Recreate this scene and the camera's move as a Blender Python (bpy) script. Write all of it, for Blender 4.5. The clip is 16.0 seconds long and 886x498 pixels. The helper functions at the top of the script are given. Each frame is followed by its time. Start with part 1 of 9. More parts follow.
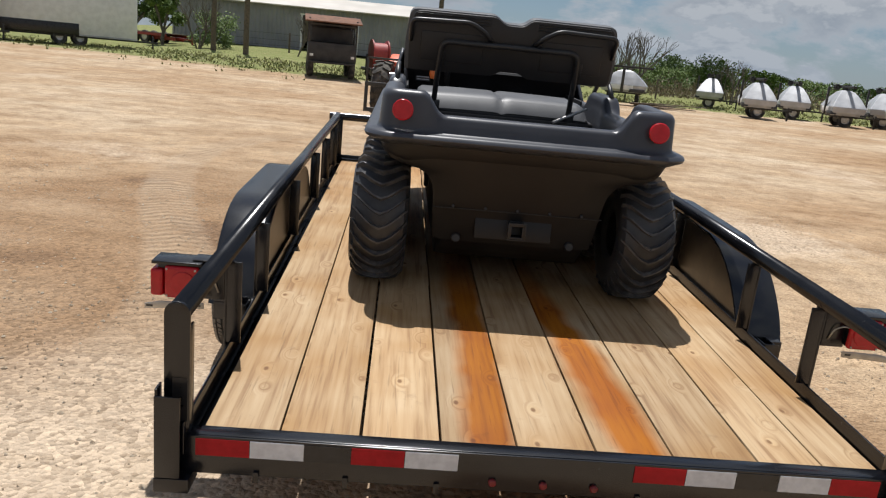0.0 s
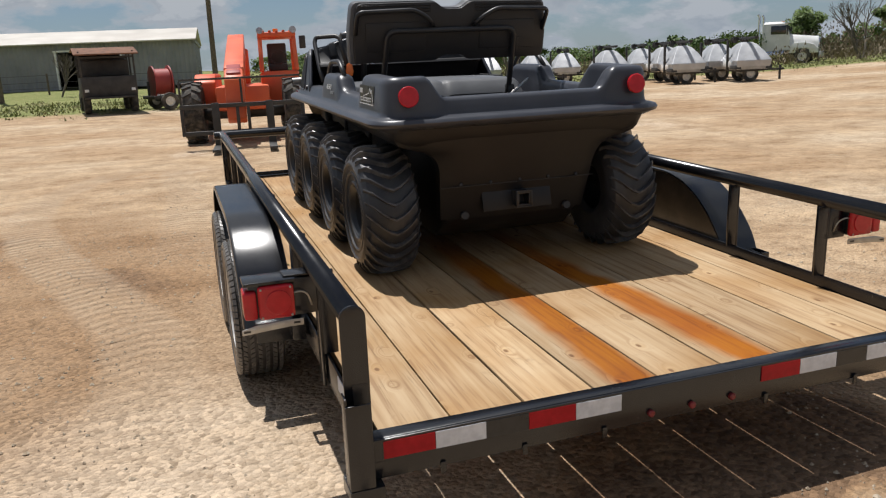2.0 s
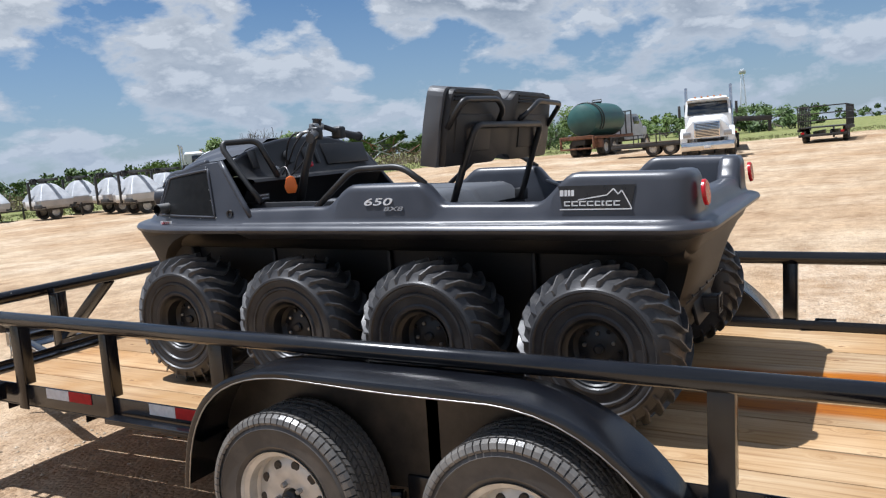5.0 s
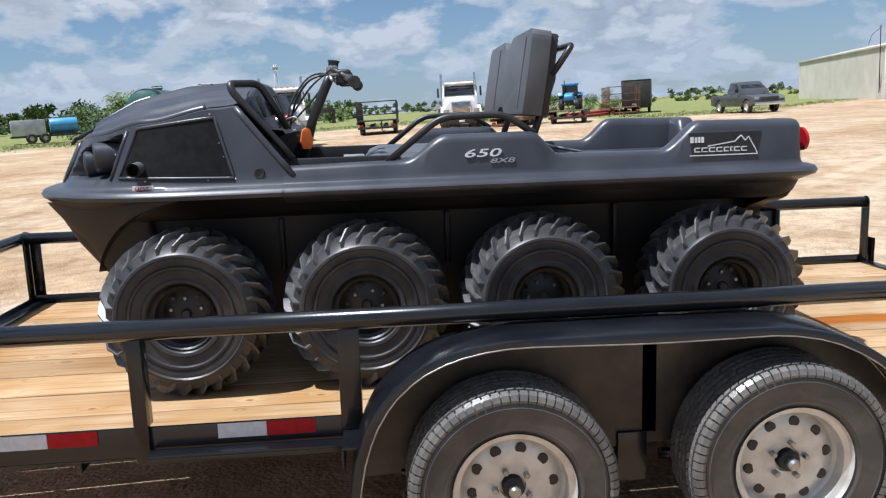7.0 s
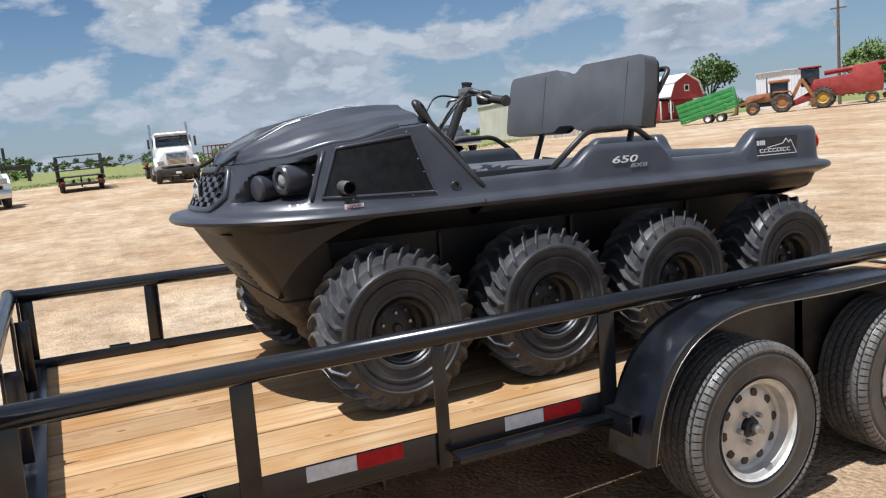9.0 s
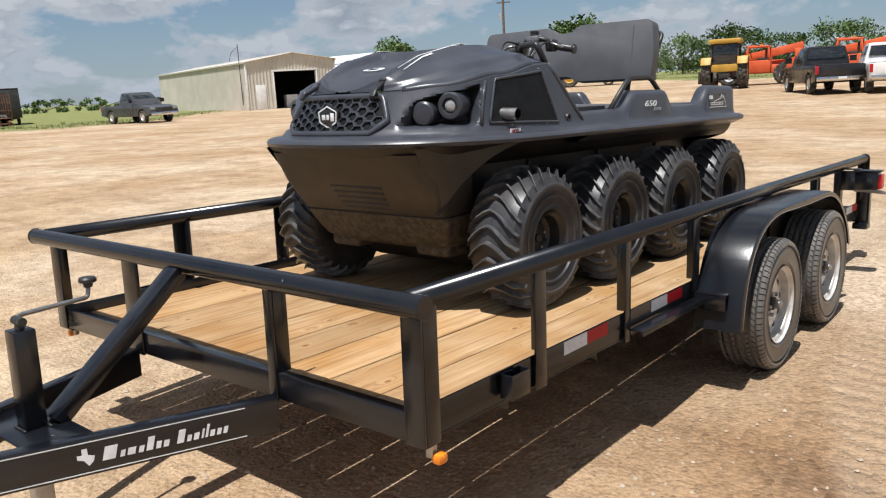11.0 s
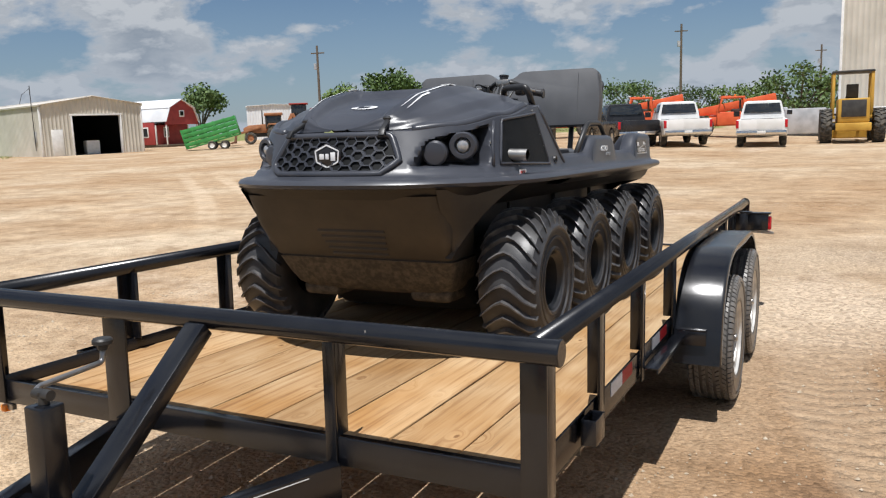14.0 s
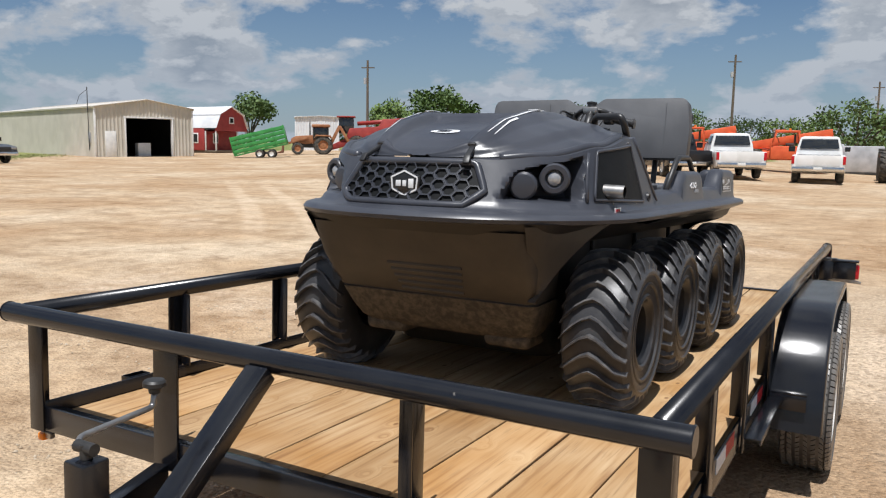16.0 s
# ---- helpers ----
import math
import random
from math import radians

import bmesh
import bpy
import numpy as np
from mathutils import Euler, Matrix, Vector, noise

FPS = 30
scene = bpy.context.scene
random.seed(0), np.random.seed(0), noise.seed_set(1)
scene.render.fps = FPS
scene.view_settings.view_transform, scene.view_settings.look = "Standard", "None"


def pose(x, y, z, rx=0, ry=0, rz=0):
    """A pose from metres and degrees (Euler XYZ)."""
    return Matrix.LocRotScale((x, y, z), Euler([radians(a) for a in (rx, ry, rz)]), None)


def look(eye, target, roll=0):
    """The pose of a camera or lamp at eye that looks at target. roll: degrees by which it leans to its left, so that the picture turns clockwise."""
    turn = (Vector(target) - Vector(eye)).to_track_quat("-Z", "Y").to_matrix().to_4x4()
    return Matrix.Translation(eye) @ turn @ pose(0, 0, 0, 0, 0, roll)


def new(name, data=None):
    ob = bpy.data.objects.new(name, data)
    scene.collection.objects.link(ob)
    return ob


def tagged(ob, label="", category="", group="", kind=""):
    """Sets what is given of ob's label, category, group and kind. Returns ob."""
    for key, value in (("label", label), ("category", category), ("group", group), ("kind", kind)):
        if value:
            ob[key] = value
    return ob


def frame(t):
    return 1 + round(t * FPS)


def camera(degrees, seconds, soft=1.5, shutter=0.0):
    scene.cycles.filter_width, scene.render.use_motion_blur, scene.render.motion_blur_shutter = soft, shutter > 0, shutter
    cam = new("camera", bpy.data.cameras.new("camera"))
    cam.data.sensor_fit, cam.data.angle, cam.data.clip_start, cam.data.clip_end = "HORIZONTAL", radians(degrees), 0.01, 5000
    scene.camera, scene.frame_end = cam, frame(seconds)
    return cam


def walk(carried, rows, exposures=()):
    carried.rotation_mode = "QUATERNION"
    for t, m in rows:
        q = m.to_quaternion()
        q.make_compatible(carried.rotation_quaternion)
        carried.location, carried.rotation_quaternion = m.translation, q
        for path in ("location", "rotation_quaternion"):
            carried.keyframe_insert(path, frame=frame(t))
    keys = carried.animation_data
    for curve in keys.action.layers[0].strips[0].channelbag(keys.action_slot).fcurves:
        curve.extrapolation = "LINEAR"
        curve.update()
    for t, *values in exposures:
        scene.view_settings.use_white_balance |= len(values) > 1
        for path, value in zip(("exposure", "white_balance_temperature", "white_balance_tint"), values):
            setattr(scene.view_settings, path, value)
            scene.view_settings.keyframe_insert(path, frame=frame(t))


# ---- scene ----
cam = camera(58.8, 16.0, soft=1.2)
# the trailer stands nose up on its jack: path and trailer are given along its deck
TILT = Matrix.Translation((0, 2.13, 0.35)) @ Matrix.Rotation(radians(1.75), 4, "X") @ Matrix.Translation((0, -2.13, -0.35))
PATH = [
    (0, (-0.497, -2.09, 1.612), (-0.368, -0.167, 1.078), 5.7),
    (0.5, (-0.507, -2.33, 1.496), (-0.344, -0.418, 0.931), 2.7),
    (1, (-0.66, -2.433, 1.508), (-0.515, -0.553, 0.842), 1.5),
    (1.5, (-1.052, -2.334, 1.489), (-0.728, -0.505, 0.747), 2.3),
    (2, (-1.443, -1.986, 1.501), (-0.831, -0.152, 0.989), -2.2),
    (2.5, (-1.826, -1.687, 1.583), (-1.055, 0.072, 1.026), -7.4),
    (3, (-2.142, -1.299, 1.57), (-1.012, 0.295, 1.144), -3.2),
    (3.5, (-2.512, -0.804, 1.592), (-1.168, 0.633, 1.23), -3.4),
    (4, (-2.761, -0.309, 1.592), (-1.184, 0.854, 1.193), -0.5),
    (4.5, (-2.986, 0.283, 1.52), (-1.349, 1.356, 1.109), -4.0),
    (4.7, (-3.121, 0.466, 1.507), (-1.46, 1.527, 1.172), -4.2),
    (6.8, (-3.404, 2.601, 1.437), (-1.433, 2.468, 1.122), -2.5),
    (7, (-3.426, 2.827, 1.426), (-1.461, 2.684, 1.083), -2.0),
    (7.5, (-3.498, 3.304, 1.414), (-1.535, 3.101, 1.089), 3.2),
    (8, (-3.437, 3.779, 1.4), (-1.491, 3.473, 1.057), 0.7),
    (8.5, (-3.388, 4.265, 1.425), (-1.482, 3.717, 1.168), -0.4),
    (9, (-3.204, 4.624, 1.392), (-1.425, 3.749, 1.128), -4.1),
    (9.2, (-3.104, 4.82, 1.381), (-1.396, 3.836, 1.045), -6.3),
    (11.3, (-2.263, 6.41, 1.305), (-1.083, 4.831, 0.97), -2.0),
    (11.5, (-2.135, 6.454, 1.27), (-1.034, 4.815, 0.955), -2.5),
    (12, (-1.932, 6.651, 1.286), (-0.967, 4.927, 0.98), -2.8),
    (12.5, (-1.907, 6.949, 1.327), (-0.957, 5.219, 1.003), -1.0),
    (13, (-1.903, 7.032, 1.337), (-0.982, 5.278, 1.06), 0.4),
    (13.5, (-1.868, 6.819, 1.315), (-0.975, 5.047, 1.068), -0.9),
    (14, (-1.704, 6.628, 1.301), (-0.816, 4.855, 1.044), -1.3),
    (14.5, (-1.485, 6.523, 1.321), (-0.643, 4.733, 1.021), 0.2),
    (15, (-1.418, 6.441, 1.32), (-0.598, 4.64, 1.03), 1.0),
    (15.5, (-1.428, 6.446, 1.338), (-0.545, 4.666, 1.112), 1.3),
    (16, (-1.43, 6.444, 1.341), (-0.455, 4.711, 1.129), 1.6),
]
# the clip's camera opens up along the shaded flank
EXPOSURE = [(0, 0.06, 6400, 10), (1.0, 0.04, 6450, 10), (1.5, -0.02, 6500, 10), (2.5, 0.10, 6350, 10), (3.5, 0.19, 6120, 10), (4.5, 0.38, 5970, 10), (7.0, 0.48, 5850, 10), (8.0, 0.48, 5850, 10), (8.5, 0.39, 5920, 10), (9.0, 0.36, 6000, 10), (11.5, 0.24, 6380, 10), (12.0, 0.17, 6380, 10), (13.0, 0.14, 6350, 10), (14.5, 0.20, 6300, 10), (16, 0.17, 6250, 10)]
walk(cam, [(t, TILT @ look(eye, target, roll)) for t, eye, target, roll in PATH], EXPOSURE)

# ---- light ----
SUN_EL, SUN_AZ = radians(70.3), radians(-14.0)          # azimuth from +y towards +x
world = bpy.data.worlds.new("sky_world")
scene.world = world
world.use_nodes = True
wn, wl = world.node_tree.nodes, world.node_tree.links
wn.clear()


def wnode(kind, **kw):
    n = wn.new(kind)
    for k, v in kw.items():
        n.inputs[k].default_value = v
    return n


sky = wn.new("ShaderNodeTexSky")
sky.sky_type, sky.sun_disc = "NISHITA", False
sky.sun_elevation, sky.sun_rotation = SUN_EL, SUN_AZ
sky.air_density, sky.dust_density, sky.ozone_density = 1.0, 0.3, 3.0
wtc = wn.new("ShaderNodeTexCoord")
wsep = wn.new("ShaderNodeSeparateXYZ")
wl.new(wtc.outputs["Generated"], wsep.inputs[0])


def wmath(op, a, b=None, c=None):
    n = wn.new("ShaderNodeMath"); n.operation = op
    for i, v in enumerate((a, b, c)):
        if v is None:
            continue
        if isinstance(v, (int, float)):
            n.inputs[i].default_value = v
        else:
            wl.new(v, n.inputs[i])
    return n.outputs[0]


# cumulus: noise on the direction itself, flattened, larger overhead
wz = wmath("MAXIMUM", wsep.outputs["Z"], 0.0)


def cloud_field(lift, scale, detail, rough):
    comb = wn.new("ShaderNodeCombineXYZ")
    d = wmath("MULTIPLY_ADD", wz, 0.9, 0.75)
    wl.new(wmath("DIVIDE", wsep.outputs["X"], d), comb.inputs[0])
    wl.new(wmath("DIVIDE", wsep.outputs["Y"], d), comb.inputs[1])
    wl.new(wmath("MULTIPLY", wmath("POWER", wmath("ADD", wz, lift), 0.80), 1.6), comb.inputs[2])
    n = wnode("ShaderNodeTexNoise", Scale=scale, Detail=detail, Roughness=rough, Distortion=0.1)
    wl.new(comb.outputs[0], n.inputs["Vector"])
    return n.outputs["Fac"]


def wrange(v, a, b, c=0.0, d=1.0):
    n = wn.new("ShaderNodeMapRange")
    n.inputs["From Min"].default_value, n.inputs["From Max"].default_value = a, b
    n.inputs["To Min"].default_value, n.inputs["To Max"].default_value = c, d
    wl.new(v, n.inputs["Value"])
    return n.outputs[0]


body = cloud_field(0.0, 5.6, 12.0, 0.56)
above = cloud_field(0.018, 5.6, 12.0, 0.56)        # the same field seen a little higher up: sunlit rims
cover = wrange(body, 0.452, 0.53)
belly = wrange(wmath("SUBTRACT", body, above), -0.035, 0.055)
thick = wrange(body, 0.50, 0.66, 1.0, 0.0)
shade = wmath("MAXIMUM", wmath("MULTIPLY", belly, 0.9), wmath("MULTIPLY", thick, 0.75))


def wmixer(fac, a, b):
    n = wn.new("ShaderNodeMix"); n.data_type = "RGBA"
    for v, k in ((fac, "Factor"), (a, 6), (b, 7)):
        if isinstance(v, tuple):
            n.inputs[k].default_value = (*v, 1)
        else:
            wl.new(v, n.inputs[k])
    return n.outputs[2]


lit = wmixer(shade, (4.3, 4.9, 5.7), (9.8, 10.0, 10.2))
blue = wn.new("ShaderNodeMix"); blue.data_type = "RGBA"; blue.blend_type = "MULTIPLY"; blue.inputs["Factor"].default_value = 1.0
blue.inputs[7].default_value = (0.86, 0.98, 1.09, 1)
wl.new(sky.outputs[0], blue.inputs[6])
clouded = wmixer(cover, blue.outputs[2], lit)
haze = wrange(wz, 0.0, 0.20, 0.55, 0.0)               # pale blue haze along the horizon
final = wmixer(haze, clouded, (5.3, 6.5, 8.1))
wbg = wnode("ShaderNodeBackground", Strength=0.052)
wl.new(final, wbg.inputs[0])
wout = wn.new("ShaderNodeOutputWorld")
wl.new(wbg.outputs[0], wout.inputs[0])

sun = new("sun", bpy.data.lights.new("sun", "SUN"))
sun.data.energy, sun.data.angle, sun.data.color = 5.0, radians(0.55), (1.0, 0.97, 0.935)
sun_way = Vector((math.sin(SUN_AZ) * math.cos(SUN_EL), math.cos(SUN_AZ) * math.cos(SUN_EL), math.sin(SUN_EL)))
sun.matrix_world = look(sun_way * 60, (0, 0, 0))


# ---- materials ----
def material(name):
    m = bpy.data.materials.new(name)
    m.use_nodes = True
    return m, m.node_tree.nodes, m.node_tree.links, m.node_tree.nodes["Principled BSDF"]


def surface(name, a, b, rough=0.5, metal=0.0, scale=6.0, fine=120.0, bump=0.15, rvar=0.12, depth=0.002, spec=0.5, per_object=0.0):
    """Two tones mixed by broad noise, fine grain in relief and roughness."""
    m, n, l, p = material(name)
    tc = n.new("ShaderNodeTexCoord")
    broad = n.new("ShaderNodeTexNoise"); broad.inputs["Scale"].default_value = scale; broad.inputs["Detail"].default_value = 5
    grain = n.new("ShaderNodeTexNoise"); grain.inputs["Scale"].default_value = fine; grain.inputs["Detail"].default_value = 3
    for t in (broad, grain):
        l.new(tc.outputs["Object"], t.inputs["Vector"])
    ramp = n.new("ShaderNodeValToRGB")
    ramp.color_ramp.elements[0].position, ramp.color_ramp.elements[1].position = 0.35, 0.65
    ramp.color_ramp.elements[0].color, ramp.color_ramp.elements[1].color = (*a, 1), (*b, 1)
    l.new(broad.outputs["Fac"], ramp.inputs[0])
    out = ramp.outputs[0]
    if per_object:
        info = n.new("ShaderNodeObjectInfo")
        hsv = n.new("ShaderNodeHueSaturation")
        mr = n.new("ShaderNodeMapRange")
        mr.inputs["To Min"].default_value, mr.inputs["To Max"].default_value = 1 - per_object, 1 + per_object
        l.new(info.outputs["Random"], mr.inputs["Value"]); l.new(mr.outputs[0], hsv.inputs["Value"])
        l.new(out, hsv.inputs["Color"]); out = hsv.outputs[0]
    l.new(out, p.inputs["Base Color"])
    rr = n.new("ShaderNodeMapRange")
    rr.inputs["To Min"].default_value, rr.inputs["To Max"].default_value = max(0.02, rough - rvar), min(1, rough + rvar)
    l.new(broad.outputs["Fac"], rr.inputs["Value"]); l.new(rr.outputs[0], p.inputs["Roughness"])
    p.inputs["Metallic"].default_value = metal
    p.inputs["Specular IOR Level"].default_value = spec
    if bump:
        bp = n.new("ShaderNodeBump"); bp.inputs["Strength"].default_value = bump; bp.inputs["Distance"].default_value = depth
        l.new(grain.outputs["Fac"], bp.inputs["Height"]); l.new(bp.outputs[0], p.inputs["Normal"])
    return m


def dusty(name, base, dust, amount, rough=0.6, scale=9.0, fine=160.0, bump=0.3, depth=0.0015, spec=0.4):
    """A surface with patches of pale dust on it."""
    m, n, l, p = material(name)
    tc = n.new("ShaderNodeTexCoord")
    broad = n.new("ShaderNodeTexNoise"); broad.inputs["Scale"].default_value = scale; broad.inputs["Detail"].default_value = 8; broad.inputs["Roughness"].default_value = 0.65
    grain = n.new("ShaderNodeTexNoise"); grain.inputs["Scale"].default_value = fine; grain.inputs["Detail"].default_value = 2
    for t in (broad, grain):
        l.new(tc.outputs["Object"], t.inputs["Vector"])
    mr = n.new("ShaderNodeMapRange")
    mr.inputs["From Min"].default_value, mr.inputs["From Max"].default_value = 0.42, 0.75
    mr.inputs["To Max"].default_value = amount
    l.new(broad.outputs["Fac"], mr.inputs["Value"])
    mx = n.new("ShaderNodeMix"); mx.data_type = "RGBA"
    mx.inputs[6].default_value, mx.inputs[7].default_value = (*base, 1), (*dust, 1)
    l.new(mr.outputs[0], mx.inputs["Factor"]); l.new(mx.outputs[2], p.inputs["Base Color"])
    p.inputs["Roughness"].default_value = rough
    p.inputs["Specular IOR Level"].default_value = spec
    bp = n.new("ShaderNodeBump"); bp.inputs["Strength"].default_value = bump; bp.inputs["Distance"].default_value = depth
    l.new(grain.outputs["Fac"], bp.inputs["Height"]); l.new(bp.outputs[0], p.inputs["Normal"])
    return m


def wood_plank(name):
    """Treated pine along y: grain bands, knots, per-board tone."""
    m, n, l, p = material(name)
    tc = n.new("ShaderNodeTexCoord")
    info = n.new("ShaderNodeObjectInfo")
    off = n.new("ShaderNodeMath"); off.operation = "MULTIPLY"; off.inputs[1].default_value = 37.0
    l.new(info.outputs["Random"], off.inputs[0])
    cx = n.new("ShaderNodeCombineXYZ"); l.new(off.outputs[0], cx.inputs[2]); l.new(off.outputs[0], cx.inputs[1])
    add = n.new("ShaderNodeVectorMath"); add.operation = "ADD"
    l.new(tc.outputs["Object"], add.inputs[0]); l.new(cx.outputs[0], add.inputs[1])
    mp = n.new("ShaderNodeMapping"); mp.inputs["Scale"].default_value = (1.0, 0.04, 1.0)
    l.new(add.outputs[0], mp.inputs["Vector"])
    warp = n.new("ShaderNodeTexNoise"); warp.inputs["Scale"].default_value = 2.2; warp.inputs["Detail"].default_value = 2
    l.new(add.outputs[0], warp.inputs["Vector"])
    # knots bend the grain round them
    kn = n.new("ShaderNodeTexVoronoi"); kn.voronoi_dimensions = "2D"; kn.inputs["Scale"].default_value = 1.0
    mk = n.new("ShaderNodeMapping"); mk.inputs["Scale"].default_value = (5.5, 3.0, 0.0)
    l.new(add.outputs[0], mk.inputs["Vector"]); l.new(mk.outputs[0], kn.inputs["Vector"])
    kr = n.new("ShaderNodeMapRange"); kr.inputs["From Min"].default_value, kr.inputs["From Max"].default_value = 0.0, 0.20
    kr.inputs["To Min"].default_value, kr.inputs["To Max"].default_value = 1.0, 0.0
    l.new(kn.outputs["Distance"], kr.inputs["Value"])
    rings = n.new("ShaderNodeTexNoise"); rings.inputs["Scale"].default_value = 48.0; rings.inputs["Detail"].default_value = 3
    kadd = n.new("ShaderNodeVectorMath"); kadd.operation = "ADD"
    kc = n.new("ShaderNodeCombineXYZ")
    km = n.new("ShaderNodeMath"); km.operation = "MULTIPLY"; km.inputs[1].default_value = 0.07
    l.new(kr.outputs[0], km.inputs[0]); l.new(km.outputs[0], kc.inputs[0])
    l.new(mp.outputs[0], kadd.inputs[0]); l.new(kc.outputs[0], kadd.inputs[1]); l.new(kadd.outputs[0], rings.inputs["Vector"])
    ramp = n.new("ShaderNodeValToRGB"); e = ramp.color_ramp.elements
    e[0].position, e[0].color = 0.28, (0.315, 0.195, 0.102, 1)
    e[1].position, e[1].color = 0.72, (0.515, 0.378, 0.230, 1)
    mid = e.new(0.47); mid.color = (0.445, 0.306, 0.170, 1)
    l.new(rings.outputs["Fac"], ramp.inputs[0])
    # broad tone
    tone = n.new("ShaderNodeMix"); tone.data_type = "RGBA"; tone.blend_type = "MULTIPLY"; tone.inputs["Factor"].default_value = 1.0
    tr = n.new("ShaderNodeValToRGB")
    tr.color_ramp.elements[0].position, tr.color_ramp.elements[0].color = 0.3, (0.78, 0.63, 0.43, 1)
    tr.color_ramp.elements[1].position, tr.color_ramp.elements[1].color = 0.62, (1.0, 1.0, 1.0, 1)
    l.new(warp.outputs["Fac"], tr.inputs[0]); l.new(ramp.outputs[0], tone.inputs[6]); l.new(tr.outputs[0], tone.inputs[7])
    core = n.new("ShaderNodeMapRange"); core.inputs["From Min"].default_value, core.inputs["From Max"].default_value = 0.70, 0.86
    core.inputs["To Max"].default_value = 0.85
    pick = n.new("ShaderNodeSeparateColor"); l.new(kn.outputs["Color"], pick.inputs[0])
    some = n.new("ShaderNodeMath"); some.operation = "GREATER_THAN"; some.inputs[1].default_value = 0.66
    l.new(pick.outputs["Red"], some.inputs[0])
    kp = n.new("ShaderNodeMath"); kp.operation = "MULTIPLY"; l.new(kr.outputs[0], kp.inputs[0]); l.new(some.outputs[0], kp.inputs[1])
    l.new(kp.outputs[0], core.inputs["Value"])
    # pale swirl round each knot
    halo = n.new("ShaderNodeMapRange"); halo.inputs["From Min"].default_value, halo.inputs["From Max"].default_value = 0.25, 0.66
    halo.inputs["To Max"].default_value = 0.3
    l.new(kp.outputs[0], halo.inputs["Value"])
    pale = n.new("ShaderNodeMix"); pale.data_type = "RGBA"; pale.blend_type = "MULTIPLY"; pale.inputs[7].default_value = (1.22, 1.20, 1.10, 1)
    l.new(halo.outputs[0], pale.inputs["Factor"]); l.new(tone.outputs[2], pale.inputs[6])
    tone = pale
    kmix = n.new("ShaderNodeMix"); kmix.data_type = "RGBA"; kmix.inputs[7].default_value = (0.16, 0.075, 0.03, 1)
    l.new(core.outputs[0], kmix.inputs["Factor"]); l.new(tone.outputs[2], kmix.inputs[6])
    # browner tone towards the headboard, with ragged reach
    fy = n.new("ShaderNodeSeparateXYZ"); l.new(tc.outputs["Object"], fy.inputs[0])
    fn = n.new("ShaderNodeTexNoise"); fn.inputs["Scale"].default_value = 3.5; fn.inputs["Detail"].default_value = 5
    mf = n.new("ShaderNodeMapping"); mf.inputs["Scale"].default_value = (1.0, 0.35, 1.0)
    l.new(add.outputs[0], mf.inputs["Vector"]); l.new(mf.outputs[0], fn.inputs["Vector"])
    fa = n.new("ShaderNodeMath"); fa.operation = "MULTIPLY_ADD"; fa.inputs[1].default_value = 3.2; l.new(fn.outputs["Fac"], fa.inputs[0]); l.new(fy.outputs["Y"], fa.inputs[2])
    fr = n.new("ShaderNodeMapRange"); fr.inputs["From Min"].default_value, fr.inputs["From Max"].default_value = 4.6, 6.4; fr.inputs["To Max"].default_value = 0.55
    l.new(fa.outputs[0], fr.inputs["Value"])
    fm = n.new("ShaderNodeMix"); fm.data_type = "RGBA"; fm.blend_type = "MULTIPLY"; fm.inputs[7].default_value = (0.86, 0.75, 0.60, 1)
    l.new(fr.outputs[0], fm.inputs["Factor"]); l.new(kmix.outputs[2], fm.inputs[6])
    kmix = fm
    ck = n.new("ShaderNodeTexNoise"); ck.inputs["Scale"].default_value = 120.0; ck.inputs["Detail"].default_value = 2
    l.new(mp.outputs[0], ck.inputs["Vector"])
    cr = n.new("ShaderNodeMapRange"); cr.inputs["From Min"].default_value, cr.inputs["From Max"].default_value = 0.60, 0.74; cr.inputs["To Max"].default_value = 0.5
    l.new(ck.outputs["Fac"], cr.inputs["Value"])
    cm = n.new("ShaderNodeMix"); cm.data_type = "RGBA"; cm.inputs[7].default_value = (0.20, 0.12, 0.06, 1)
    l.new(cr.outputs[0], cm.inputs["Factor"]); l.new(kmix.outputs[2], cm.inputs[6])
    # dents and scuffs, broad and shallow
    sc = n.new("ShaderNodeTexNoise"); sc.inputs["Scale"].default_value = 14.0; sc.inputs["Detail"].default_value = 6; sc.inputs["Roughness"].default_value = 0.7
    l.new(add.outputs[0], sc.inputs["Vector"])
    sr = n.new("ShaderNodeMapRange"); sr.inputs["From Min"].default_value, sr.inputs["From Max"].default_value = 0.60, 0.72; sr.inputs["To Max"].default_value = 0.35
    l.new(sc.outputs["Fac"], sr.inputs["Value"])
    sm = n.new("ShaderNodeMix"); sm.data_type = "RGBA"; sm.inputs[7].default_value = (0.24, 0.155, 0.085, 1)
    l.new(sr.outputs[0], sm.inputs["Factor"]); l.new(cm.outputs[2], sm.inputs[6])
    kmix = sm
    hsv = n.new("ShaderNodeHueSaturation")
    mr = n.new("ShaderNodeMapRange"); mr.inputs["To Min"].default_value, mr.inputs["To Max"].default_value = 0.80, 1.12
    l.new(info.outputs["Random"], mr.inputs["Value"]); l.new(mr.outputs[0], hsv.inputs["Value"])
    l.new(kmix.outputs[2], hsv.inputs["Color"]); l.new(hsv.outputs[0], p.inputs["Base Color"])
    p.inputs["Roughness"].default_value = 0.72
    p.inputs["Specular IOR Level"].default_value = 0.3
    bp = n.new("ShaderNodeBump"); bp.inputs["Strength"].default_value = 0.35; bp.inputs["Distance"].default_value = 0.002
